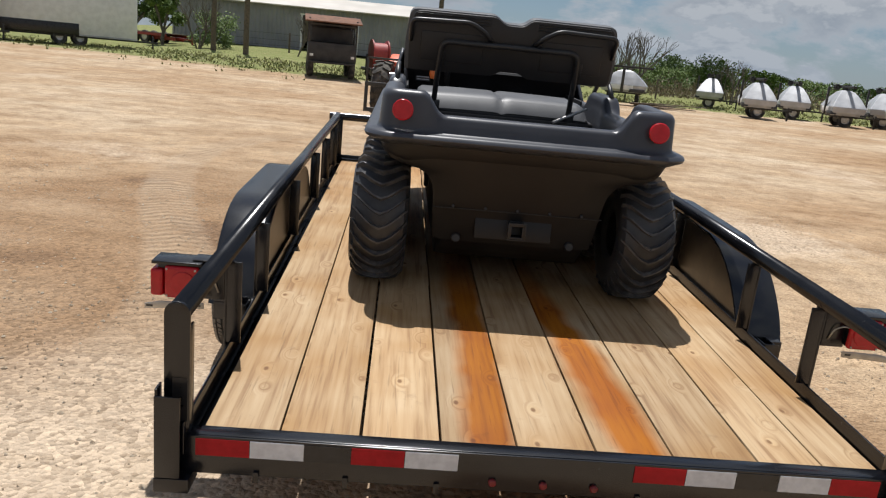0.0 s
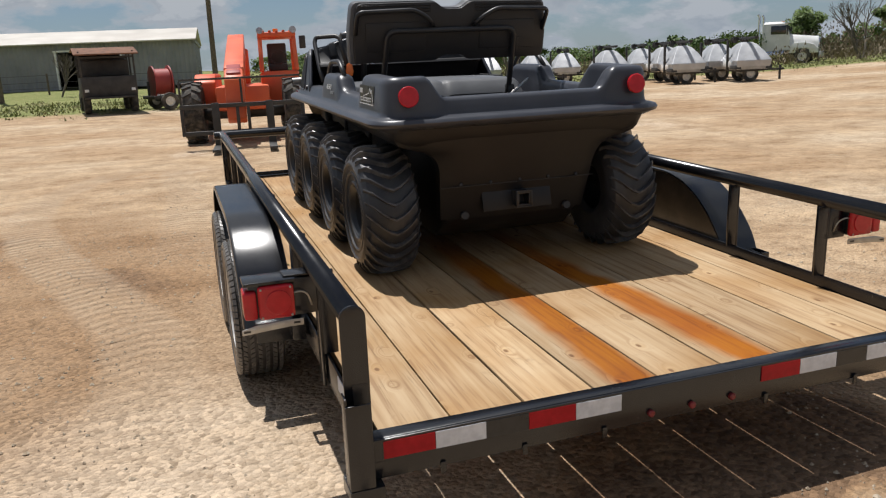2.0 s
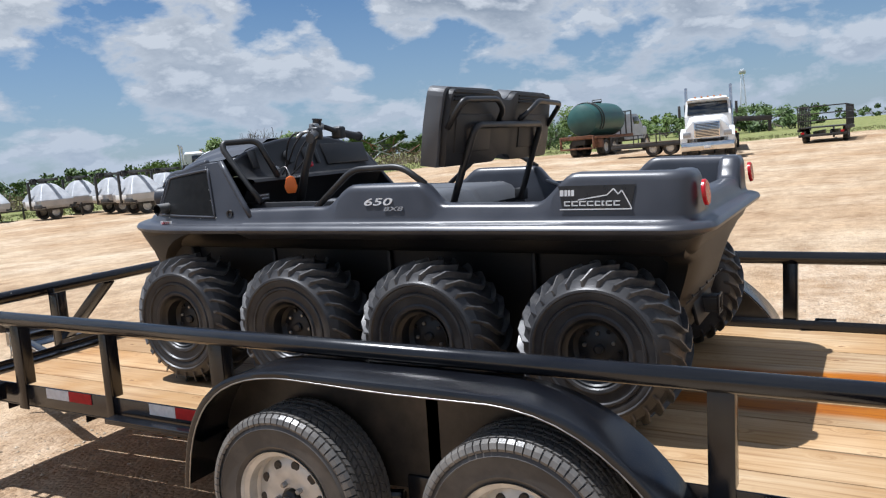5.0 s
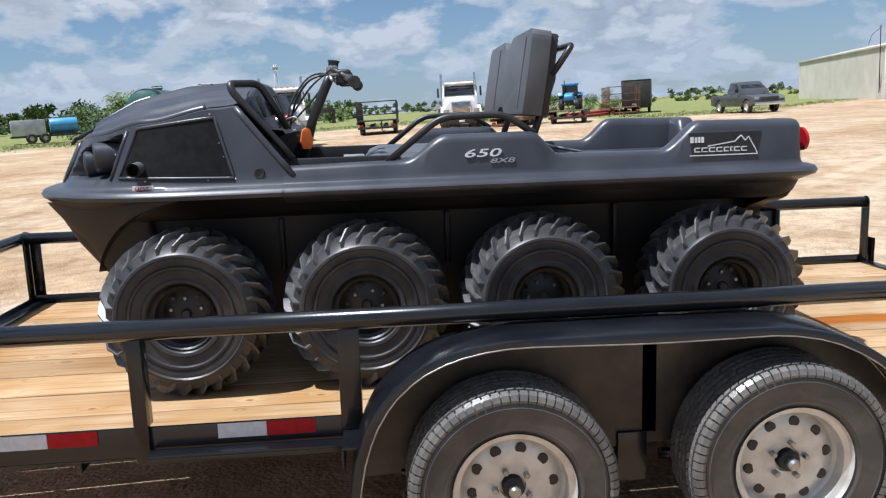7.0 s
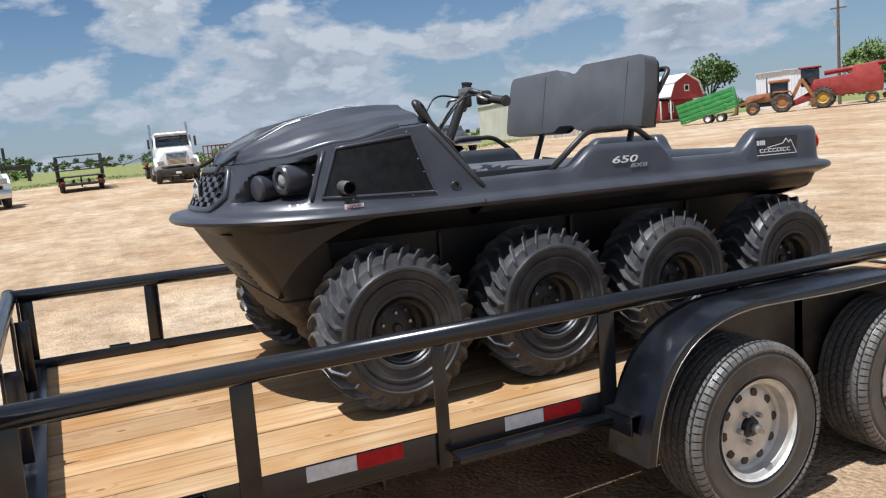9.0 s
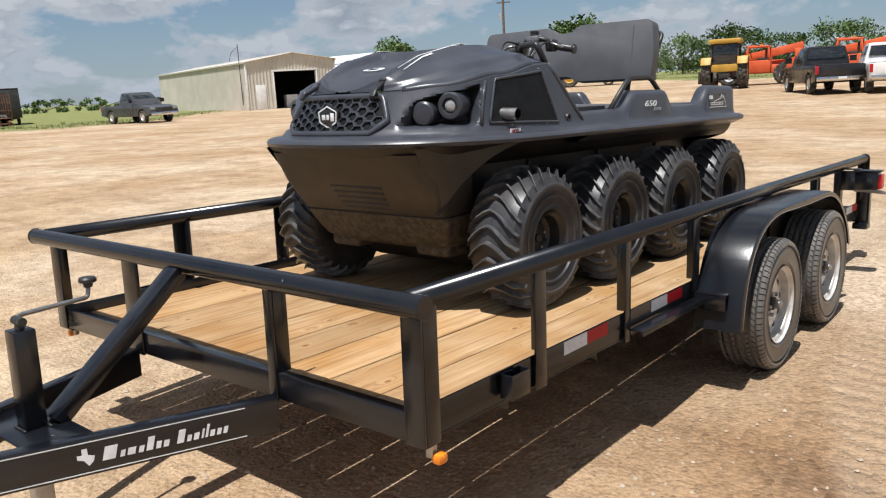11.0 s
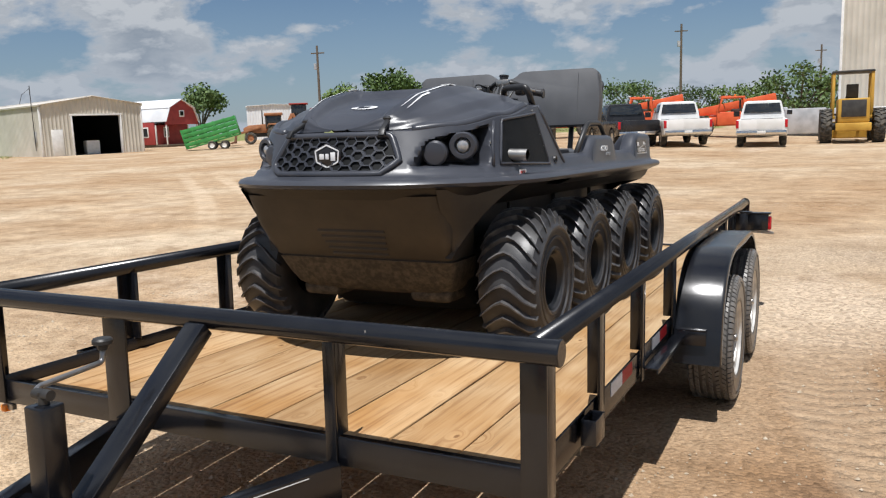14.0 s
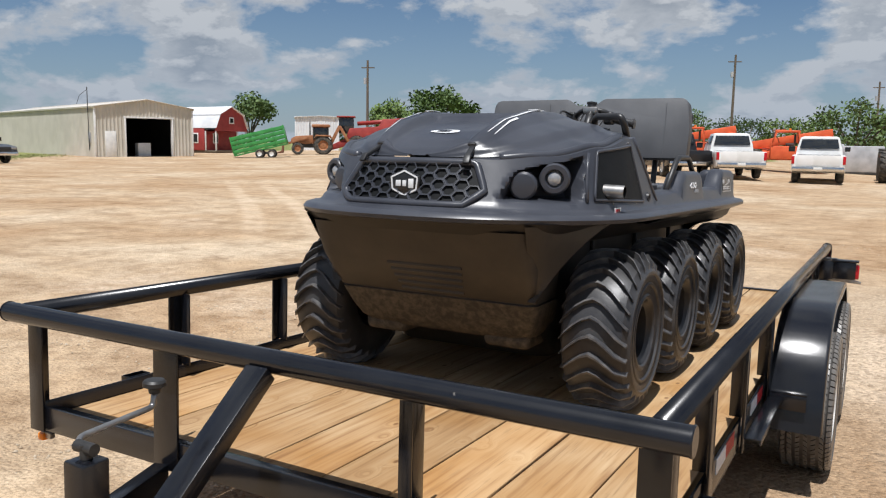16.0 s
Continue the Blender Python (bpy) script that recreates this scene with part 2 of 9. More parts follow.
    l.new(rings.outputs["Fac"], bp.inputs["Height"]); l.new(bp.outputs[0], p.inputs["Normal"])
    return m, n, l, p, hsv


WOOD, *_ = wood_plank("pine_board")


def stained_wood(name, at, lean, reach):
    """The same pine with an orange spill that wanders along the board."""
    m, n, l, p, last = wood_plank(name)
    tc = n.new("ShaderNodeTexCoord")
    sx = n.new("ShaderNodeSeparateXYZ"); l.new(tc.outputs["Object"], sx.inputs[0])
    wob = n.new("ShaderNodeTexNoise"); wob.inputs["Scale"].default_value = 1.8; wob.inputs["Detail"].default_value = 3
    l.new(tc.outputs["Object"], wob.inputs["Vector"])
    a = n.new("ShaderNodeMath"); a.operation = "MULTIPLY_ADD"; a.inputs[1].default_value = 0.20; a.inputs[2].default_value = at - 0.10
    l.new(wob.outputs["Fac"], a.inputs[0])
    sl = n.new("ShaderNodeMath"); sl.operation = "MULTIPLY_ADD"; sl.inputs[1].default_value = lean; l.new(sx.outputs["Y"], sl.inputs[0]); l.new(sx.outputs["X"], sl.inputs[2])
    s = n.new("ShaderNodeMath"); s.operation = "SUBTRACT"; l.new(sl.outputs[0], s.inputs[0]); l.new(a.outputs[0], s.inputs[1])
    ab = n.new("ShaderNodeMath"); ab.operation = "ABSOLUTE"; l.new(s.outputs[0], ab.inputs[0])
    w = n.new("ShaderNodeMapRange"); w.inputs["From Min"].default_value, w.inputs["From Max"].default_value = 0.045, 0.105
    w.inputs["To Min"].default_value, w.inputs["To Max"].default_value = 1.0, 0.0
    l.new(ab.outputs[0], w.inputs["Value"])
    fade = n.new("ShaderNodeMapRange"); fade.inputs["From Min"].default_value, fade.inputs["From Max"].default_value = reach, reach * 0.55
    l.new(sx.outputs["Y"], fade.inputs["Value"])
    mu = n.new("ShaderNodeMath"); mu.operation = "MULTIPLY"; l.new(w.outputs[0], mu.inputs[0]); l.new(fade.outputs[0], mu.inputs[1])
    m2 = n.new("ShaderNodeMath"); m2.operation = "MULTIPLY"; m2.inputs[1].default_value = 1.0; l.new(mu.outputs[0], m2.inputs[0])
    mx = n.new("ShaderNodeMix"); mx.data_type = "RGBA"; mx.blend_type = "MULTIPLY"
    mx.inputs[7].default_value = (0.84, 0.37, 0.0, 1)
    l.new(m2.outputs[0], mx.inputs["Factor"]); l.new(last.outputs[0], mx.inputs[6]); l.new(mx.outputs[2], p.inputs["Base Color"])
    return m


STAIN_A = stained_wood("stained_pine_board", 0.055, 0.01, 2.6)
STAIN_B = stained_wood("streaked_pine_board", 0.05, 0.09, 2.4)
PAINT = surface("black_gloss_paint", (0.0042, 0.0047, 0.0068), (0.0075, 0.0084, 0.0112), rough=0.22, scale=5, fine=170, bump=0.07, rvar=0.09, spec=0.62)


def chip(mat, tone):
    """Sparse pale chips and scuffs in a paint."""
    n, l = mat.node_tree.nodes, mat.node_tree.links
    p = n["Principled BSDF"]
    tc = n.new("ShaderNodeTexCoord")
    t = n.new("ShaderNodeTexNoise"); t.inputs["Scale"].default_value, t.inputs["Detail"].default_value, t.inputs["Roughness"].default_value = 28.0, 6.0, 0.72
    l.new(tc.outputs["Object"], t.inputs["Vector"])
    k = n.new("ShaderNodeMapRange"); k.inputs["From Min"].default_value, k.inputs["From Max"].default_value, k.inputs["To Max"].default_value = 0.695, 0.735, 0.8
    l.new(t.outputs["Fac"], k.inputs["Value"])
    x = n.new("ShaderNodeMix"); x.data_type = "RGBA"; x.inputs[7].default_value = (*tone, 1)
    l.new(k.outputs[0], x.inputs["Factor"])
    l.new(p.inputs["Base Color"].links[0].from_socket, x.inputs[6]); l.new(x.outputs[2], p.inputs["Base Color"])


chip(PAINT, (0.20, 0.185, 0.165))
# black paint browned and lifted in colour for light bounced off the ground
BOUNCE_PAINT = dusty("bounce_lit_black_paint", (0.022, 0.019, 0.016), (0.115, 0.092, 0.070), 0.55, rough=0.35, scale=5.0, fine=200, bump=0.1, spec=0.5)
PLASTIC = surface("textured_black_plastic", (0.036, 0.039, 0.049), (0.052, 0.056, 0.068), rough=0.34, scale=4, fine=420, bump=0.22, depth=0.0006, rvar=0.08)
TUB = dusty("dusty_black_plastic_tub", (0.0075, 0.0075, 0.0088), (0.030, 0.026, 0.022), 0.4, rough=0.48, scale=3.0, fine=420, bump=0.2, depth=0.0006, spec=0.4)
TUB_DIRT = dusty("dirt_spattered_plastic", (0.030, 0.025, 0.019), (0.17, 0.135, 0.095), 0.6, rough=0.7, scale=34.0, fine=300, bump=0.3)
# nose plastic: brown dust, plus deck bounce light lifted into the tub's black
NOSE = dusty("dusty_bounce_lit_plastic", (0.030, 0.026, 0.022), (0.105, 0.085, 0.062), 0.45, rough=0.55, scale=2.2, fine=420, bump=0.2, depth=0.0006)
LUG = dusty("scuffed_tread_rubber", (0.052, 0.052, 0.056), (0.23, 0.22, 0.205), 0.6, rough=0.33, scale=16.0, fine=220, bump=0.3)
RUBBER = dusty("dusty_tyre_rubber", (0.029, 0.029, 0.032), (0.12, 0.115, 0.108), 0.45, rough=0.38, scale=6.0, fine=220, bump=0.35)
# worn tread, its colour also raised over the sidewall for overhead sun
ROAD_RUBBER = dusty("worn_sunlit_tread_rubber", (0.115, 0.110, 0.104), (0.28, 0.255, 0.225), 0.6, rough=0.30, scale=9.0, fine=220, bump=0.35)
SIDEWALL = dusty("dark_tyre_sidewall", (0.062, 0.059, 0.057), (0.17, 0.155, 0.135), 0.5, rough=0.30, scale=7.0, fine=220, bump=0.2)
RIM_SILVER = surface("silver_painted_rim", (0.52, 0.505, 0.47), (0.68, 0.66, 0.62), rough=0.38, metal=0.35, scale=14, bump=0.1)
RIM_BLACK = surface("black_wheel_steel", (0.014, 0.014, 0.015), (0.026, 0.026, 0.027), rough=0.42, scale=9)
STEEL = surface("dull_steel", (0.32, 0.31, 0.30), (0.46, 0.45, 0.43), rough=0.38, metal=0.9, scale=20)
CHROME = surface("bright_chrome", (0.62, 0.62, 0.62), (0.75, 0.75, 0.75), rough=0.12, metal=1.0, scale=20, rvar=0.05)
VINYL = surface("grey_seat_vinyl", (0.072, 0.075, 0.082), (0.092, 0.096, 0.104), rough=0.5, scale=6, fine=520, bump=0.3, depth=0.0008)
VINYL_PALE = surface("grey_decal_vinyl", (0.26, 0.27, 0.29), (0.34, 0.35, 0.37), rough=0.4, scale=30, bump=0.0)
VINYL_DARK = surface("black_moulded_plastic_back", (0.009, 0.009, 0.010), (0.016, 0.016, 0.018), rough=0.5, scale=6, fine=420, bump=0.2, depth=0.0006)
RED_LENS = surface("red_lens_plastic", (0.40, 0.006, 0.012), (0.50, 0.010, 0.018), rough=0.22, scale=30, fine=300, bump=0.25)
DULL_LENS = surface("dull_dark_red_lens", (0.15, 0.010, 0.012), (0.22, 0.018, 0.02), rough=0.35, scale=30, fine=300, bump=0.2)
AMBER = surface("amber_lens_plastic", (0.75, 0.20, 0.012), (0.82, 0.26, 0.02), rough=0.25, scale=30, bump=0.2)
TAPE_RED = surface("red_reflective_tape", (0.32, 0.006, 0.011), (0.40, 0.010, 0.016), spec=0.2, rough=0.4, scale=40, fine=500, bump=0.15)
TAPE_WHITE = surface("silver_reflective_tape", (0.52, 0.54, 0.58), (0.64, 0.66, 0.70), rough=0.4, scale=40, fine=500, bump=0.15)
DECAL_WHITE = surface("white_decal_vinyl", (0.62, 0.63, 0.64), (0.75, 0.76, 0.77), rough=0.35, scale=30, bump=0.0)
DECAL_BLACK = surface("black_decal_vinyl", (0.012, 0.012, 0.013), (0.02, 0.02, 0.022), rough=0.3, scale=30, bump=0.0)
MESH_DARK = surface("dark_vent_mesh", (0.007, 0.0075, 0.008), (0.012, 0.013, 0.014), rough=0.55, scale=30, fine=600, bump=0.12, spec=0.12)
ORANGE = surface("orange_plastic", (0.80, 0.16, 0.02), (0.88, 0.2, 0.03), rough=0.4, scale=20)
GLASS_DARK = surface("dark_window_glass", (0.012, 0.014, 0.016), (0.022, 0.026, 0.03), rough=0.06, scale=2, bump=0.0, rvar=0.03, spec=0.8)
LENS_CLEAR = surface("clear_lamp_lens", (0.30, 0.31, 0.32), (0.5, 0.5, 0.5), rough=0.08, metal=0.4, scale=30, rvar=0.03)


# ---- mesh helpers ----
def raw(verts, faces):
    bm = bmesh.new()
    vs = [bm.verts.new(v) for v in verts]
    for f in faces:
        try:
            bm.faces.new([vs[i] for i in f])
        except ValueError:
            pass
    return bm


def join(*bms):
    """One bmesh out of several."""
    out = bmesh.new()
    for b in bms:
        me = bpy.data.meshes.new("tmp")
        b.to_mesh(me); b.free()
        out.from_mesh(me)
        bpy.data.meshes.remove(me)
    return out


def moved(bm, m):
    bmesh.ops.transform(bm, matrix=m, verts=bm.verts)
    return bm


def box(x0, x1, y0, y1, z0, z1, bevel=0.004, segments=2):
    bm = bmesh.new()
    bmesh.ops.create_cube(bm, size=1.0)
    for v in bm.verts:
        v.co = Vector(((x0 + x1) / 2 + v.co.x * (x1 - x0), (y0 + y1) / 2 + v.co.y * (y1 - y0), (z0 + z1) / 2 + v.co.z * (z1 - z0)))
    b = min(bevel, 0.45 * min(abs(x1 - x0), abs(y1 - y0), abs(z1 - z0)))
    if b > 0.0004:
        bmesh.ops.bevel(bm, geom=bm.edges[:], offset=b, segments=segments, profile=0.5, affect="EDGES")
    return bm


def beam(a, b, w, h, bevel=0.004, up=(0, 0, 1)):
    """A bar of section w x h from a to b; h runs along up."""
    a, b = Vector(a), Vector(b)
    d = b - a
    y = d.normalized()
    x = y.cross(Vector(up)).normalized()
    z = x.cross(y)
    bm = box(-w / 2, w / 2, 0, d.length, -h / 2, h / 2, bevel)
    m = Matrix((x, y, z)).transposed().to_4x4()
    m.translation = a
    return moved(bm, m)


def filleted(pts, r, n=5):
    pts = [Vector(p) for p in pts]
    out = [pts[0]]
    for i in range(1, len(pts) - 1):
        p, a, b = pts[i], pts[i - 1], pts[i + 1]
        k = min(r, (a - p).length * 0.48, (b - p).length * 0.48)
        p0, p1 = p + (a - p).normalized() * k, p + (b - p).normalized() * k
        for j in range(n + 1):
            t = j / n
            out.append(p0 * (1 - t) ** 2 + p * 2 * t * (1 - t) + p1 * t * t)
    out.append(pts[-1])
    return out


def tube(pts, r, sides=12, fillet=0.0, closed=False, caps=True):
    pts = filleted(pts, fillet) if fillet else [Vector(p) for p in pts]
    n = len(pts)
    verts, faces = [], []
    t0 = (pts[1] - pts[0]).normalized()
    ref = t0.orthogonal().normalized()
    for i, p in enumerate(pts):
        if closed:
            t = (pts[(i + 1) % n] - pts[i - 1]).normalized()
        else:
            t = (pts[min(i + 1, n - 1)] - pts[max(i - 1, 0)]).normalized()
        ref = (ref - t * ref.dot(t)).normalized()
        o = t.cross(ref)
        for s in range(sides):
            a = 2 * math.pi * s / sides
            verts.append(p + (ref * math.cos(a) + o * math.sin(a)) * r)
    rings = n if closed else n - 1
    for i in range(rings):
        for s in range(sides):
            j, k = (i + 1) % n, (s + 1) % sides
            faces.append((i * sides + s, i * sides + k, j * sides + k, j * sides + s))
    if caps and not closed:
        faces.append(tuple(reversed(range(sides))))
        faces.append(tuple((n - 1) * sides + s for s in range(sides)))
    return raw(verts, faces)


def lathe(profile, sides=32, axis="x"):
    """Turns a profile of (radius, along) round an axis."""
    verts, faces = [], []
    for r, h in profile:
        for s in range(sides):
            a = 2 * math.pi * s / sides
            c, d = r * math.cos(a), r * math.sin(a)
            verts.append({"x": (h, c, d), "y": (c, h, d), "z": (c, d, h)}[axis])
    for i in range(len(profile) - 1):
        for s in range(sides):
            k = (s + 1) % sides
            faces.append((i * sides + s, (i + 1) * sides + s, (i + 1) * sides + k, i * sides + k))
    bm = raw(verts, faces)
    bmesh.ops.remove_doubles(bm, verts=bm.verts, dist=1e-5)
    bmesh.ops.recalc_face_normals(bm, faces=bm.faces)
    return bm


def disc(center, normal, r, depth, sides=24, bevel=0.003):
    """A short cylinder with softened rim; center is its back face."""
    b = min(bevel, depth * 0.45, r * 0.4)
    bm = lathe([(0, 0), (r, 0), (r, depth - b), (r - b, depth), (0, depth)], sides, "z")
    q = Vector((0, 0, 1)).rotation_difference(Vector(normal)).to_matrix().to_4x4()
    q.translation = Vector(center)
    return moved(bm, q)


def grid(rows, close_u=False, close_v=False):
    """A skin over rows of points, all rows of one length."""
    nu, nv = len(rows), len(rows[0])
    verts = [p for r in rows for p in r]
    faces = []
    for i in range(nu if close_u else nu - 1):
        for j in range(nv if close_v else nv - 1):
            a, b = (i + 1) % nu, (j + 1) % nv
            faces.append((i * nv + j, i * nv + b, a * nv + b, a * nv + j))
    return raw(verts, faces)


def slab(outline, lo, hi, axis="z", bevel=0.004):
    """A plate with the given outline (two coordinates), from lo to hi along the axis."""
    def at(u, v, w):
        return {"z": (u, v, w), "y": (u, w, v), "x": (w, u, v)}[axis]
    n = len(outline)
    verts = [at(u, v, lo) for u, v in outline] + [at(u, v, hi) for u, v in outline]
    faces = [tuple(range(n)), tuple(reversed(range(n, 2 * n)))] + [(i, n + i, n + (i + 1) % n, (i + 1) % n) for i in range(n)]
    bm = raw(verts, faces)
    bmesh.ops.recalc_face_normals(bm, faces=bm.faces)
    if bevel:
        bmesh.ops.bevel(bm, geom=bm.edges[:], offset=bevel, segments=2, profile=0.5, affect="EDGES", clamp_overlap=True)
    return bm


def lerp(x, table):
    """Smooth interpolation in a table of (x, value)."""
    if x <= table[0][0]:
        return table[0][1]
    for (a, u), (b, v) in zip(table, table[1:]):
        if x <= b:
            t = (x - a) / (b - a)
            t = t * t * (3 - 2 * t)
            return u + (v - u) * t
    return table[-1][1]


def line(x, table):
    return float(np.interp(x, [p[0] for p in table], [p[1] for p in table]))


def part(name, bm, mat, parent=None, label="", smooth=35, kind=""):
    me = bpy.data.meshes.new(name)
    if smooth:
        for f in bm.faces:
            f.smooth = True
        for e in bm.edges:
            if len(e.link_faces) == 2 and e.calc_face_angle(0) > radians(smooth):
                e.smooth = False
    bm.to_mesh(me)
    bm.free()
    me.materials.append(mat)
    ob = new(name, me)
    if parent is not None:
        ob.parent = parent
    return tagged(ob, label=label, kind=kind)


def thing(name, m, label, category, group="", kind=""):
    """An Empty at the base of a thing that parents its parts."""
    ob = new(name)
    ob.empty_display_size = 0.2
    ob.matrix_world = m
    return tagged(ob, label=label, category=category, group=group, kind=kind)


# ---- trailer ----
DECK, CX, HALF, Y0, Y1 = 0.455, 0.008, 1.075, -0.085, 4.935
SIZE = 0.977          # the trailer is laid out on a 5.05 m deck and stands 4.93 m long
RAIL_Z, PIPE = 0.827, 0.033


def build_trailer():
    tr = thing("utility_trailer", TILT @ pose(CX, 0, 0) @ Matrix.Scale(SIZE, 4), "black tandem-axle utility trailer with pine deck and pipe rails", "trailer")
    zr, xr = RAIL_Z, HALF + 0.018
    # frame of angle iron and channel
    for s in (-1, 1):
        x = s * HALF
        web = box(*sorted((x, x - s * 0.008)), Y0, Y1, 0.402, DECK + 0.048, 0.002)
        flange = box(*sorted((x, x - s * 0.06)), Y0, Y1, 0.3945, 0.4015, 0.002)
        part("side_beam", web, PAINT, tr)
        part("side_beam_flange", flange, PAINT, tr)
    part("rear_beam", box(-HALF + .009, HALF - .009, Y0, Y0 + 0.008, 0.345, DECK + 0.010, 0.002), PAINT, tr)
    part("rear_deck_lip", box(-HALF + .01, HALF - .01, Y0 + .009, Y0 + 0.062, DECK + 0.003, DECK + 0.011, 0.002), PAINT, tr)
    part("front_beam", box(-HALF + .009, HALF - .009, Y1 - 0.01, Y1, 0.403, DECK + 0.035, 0.002), PAINT, tr)
    part("front_deck_lip", box(-HALF + .01, HALF - .01, Y1 - 0.085, Y1 - .011, DECK + 0.003, DECK + 0.011, 0.002), PAINT, tr)
    for i in range(8):
        y = 0.42 + i * 0.58
        part("cross_member", join(box(-HALF + .01, HALF - .01, y, y + 0.006, 0.358, 0.399, 0.001), box(-HALF + .01, HALF - .01, y, y + 0.05, 0.400, 0.406, 0.001)), PAINT, tr)
    # deck boards, nominal 2 x 10
    edges = [-1.062, -.806, -.566, -.322, -.088, .158, .400, .672, .88, 1.062]
    for i, (a, b) in enumerate(zip(edges, edges[1:])):
        stain = {3: .055, 5: .02}.get(i)
        g = 0.010 if i == 2 else 0.006
        if i == 0:
            a += .03
        hw = (b - a - g) / 2
        mat = WOOD if stain is None else (STAIN_A if i == 3 else STAIN_B)
        ob = part("deck_board", box(-hw, hw, 0, Y1 - Y0 - 0.03, -0.038, 0, 0.004), mat, tr, "" if stain is None else "pine board with an orange spill")
        ob.location = ((a + b) / 2 + random.uniform(-.001, .001), Y0 + 0.016 + random.uniform(0, .004), DECK + random.uniform(-.0025, 0.0))
    # rails
    part("top_rail", tube([(-xr, Y0 + 0.025, zr), (-xr, Y1 + .03, zr)], PIPE, 24), PAINT, tr)
    part("top_rail", tube([(xr, Y0 + 0.025, zr), (xr, Y1 + .03, zr)], PIPE, 24), PAINT, tr)
    part("front_rail", join(tube([(-xr - 0.068, Y1 + .042, zr - .004), (xr + 0.076, Y1 + .042, zr - .004)], PIPE + .001, 24), disc((-xr - .068, Y1 + .042, zr - .004), (-1, 0, 0), PIPE + .003, .006, 20), disc((xr + .076, Y1 + .042, zr - .004), (1, 0, 0), PIPE + .003, .006, 20)), PAINT, tr)
    for s in (-1, 1):
        for y, wd in ((0.545, 0.065), (1.115, 0.075), (2.05, 0.05), (3.03, 0.07), (3.695, 0.045), (4.318, 0.065)):
            x = s * (HALF + .012)
            outer = box(x - 0.0045, x + 0.0045, y - wd / 2, y + wd / 2, 0.385, zr - 0.022, 0.0015)
            inner = box(*sorted((x - s * .0046, x - s * 0.055)), y - wd / 2, y - wd / 2 + 0.007, DECK + 0.049, zr - 0.022, 0.0015)
            part("rail_post", join(outer, inner), PAINT, tr)
        x = s * 1.08
        part("corner_post", join(box(x - 0.037, x + 0.037, Y1 + .001, Y1 + 0.0115, 0.402, zr - 0.003, 0.002), box(*sorted((x + s * .037, x + s * .03)), Y1 - .06, Y1, 0.402, zr - 0.02, 0.002)), PAINT, tr)
        # rear end: channel post capped to the pipe, gate pocket below
        x = s * (HALF + .018)
        # the pipe is cut square and closed by a flat post with a rounded top
        arch = [(x + .0365 * math.cos(q), zr + .0365 * math.sin(q)) for q in np.linspace(0, math.pi, 13)]
        plate = slab([(x + .0365, .345)] + arch + [(x - .0365, .345)], Y0 + .016, Y0 + .0245, "y", .002)
        part("end_post", join(plate, box(*sorted((x - s * .0365, x - s * .029)), Y0 + .025, Y0 + .062, .42, zr - .036, .002)), PAINT, tr)
        part("gate_pocket", join(box(x - 0.036 + s * .012, x + 0.036 + s * .012, Y0 - 0.040, Y0 - 0.033, 0.345, 0.60, 0.002), box(*sorted((x + s * .048, x + s * .041)), Y0 - .0325, Y0 + .015, .345, .62, .002)), PAINT, tr)
        part("pocket_shadow_gap", box(x - .012, x + .03, Y0 + .0148, Y0 + .0158, .50, .635, 0), DECAL_BLACK, tr)
        part("gate_hinge_block", box(x - 0.05, x + 0.05, Y0 - 0.042, Y0 + .06, 0.300, 0.3445, 0.003), PAINT, tr)
        # stake pockets hung on the side beam
        for y in (4.50, 0.95):
            part("stake_pocket", join(box(*sorted((s * (HALF + .012), s * (HALF + .016))), y - .05, y + .05, .422, .503, .001), box(*sorted((s * (HALF + .0115), s * (HALF + .06))), y - .05, y - .046, .422, .503, .001),
                                      box(*sorted((s * (HALF + .0115), s * (HALF + .06))), y + .046, y + .05, .422, .503, .001), box(*sorted((s * (HALF + .056), s * (HALF + .06))), y - .0459, y + .0459, .422, .503, .001)), PAINT, tr)
        # angle step between post and fender
        part("side_step", join(box(*sorted((s * (HALF + .011), s * (HALF + .07))), 3.06, 3.67, .424, .431, .001), box(*sorted((s * (HALF + .063), s * (HALF + .07))), 3.06, 3.67, .408, .4235, .001)), PAINT, tr)
        xs = sorted((s * (HALF + .0005), s * (HALF + .003)))
        for a, b, m in ((3.835, 3.991, TAPE_RED), (3.991, 4.153, TAPE_WHITE), (3.149, 3.305, TAPE_RED), (3.305, 3.461, TAPE_WHITE), (.02, .16, TAPE_RED), (.16, .32, TAPE_WHITE)):
            part("reflector_strip", box(*xs, a + .001, b - .001, .452, .500, .0004), m, tr)
        part("amber_marker", box(*sorted((s * (HALF + .03), s * (HALF + .062))), Y1 - .065, Y1 - .025, .345, .375, .008), AMBER, tr, "amber side marker lamp")
        part("marker_bracket", box(*sorted((s * (HALF + .001), s * (HALF + .029))), Y1 - .055, Y1 - .035, .355, .412, .002), STEEL, tr)
    for x, hw in ((-0.448, .019), (0.43, .052)):
        part("front_post", join(box(x - hw, x + hw, Y1 + 0.001, Y1 + 0.0115, 0.40, zr - .001, 0.002), box(x + hw - .007 if x > 0 else x - hw, x + hw if x > 0 else x - hw + .007, Y1 - 0.055, Y1 - .0001, DECK + 0.036, zr - 0.025, 0.002)), PAINT, tr)
    # conspicuity tape and lamps on the rear beam
    yb = (Y0 - .003, Y0 - .0004)
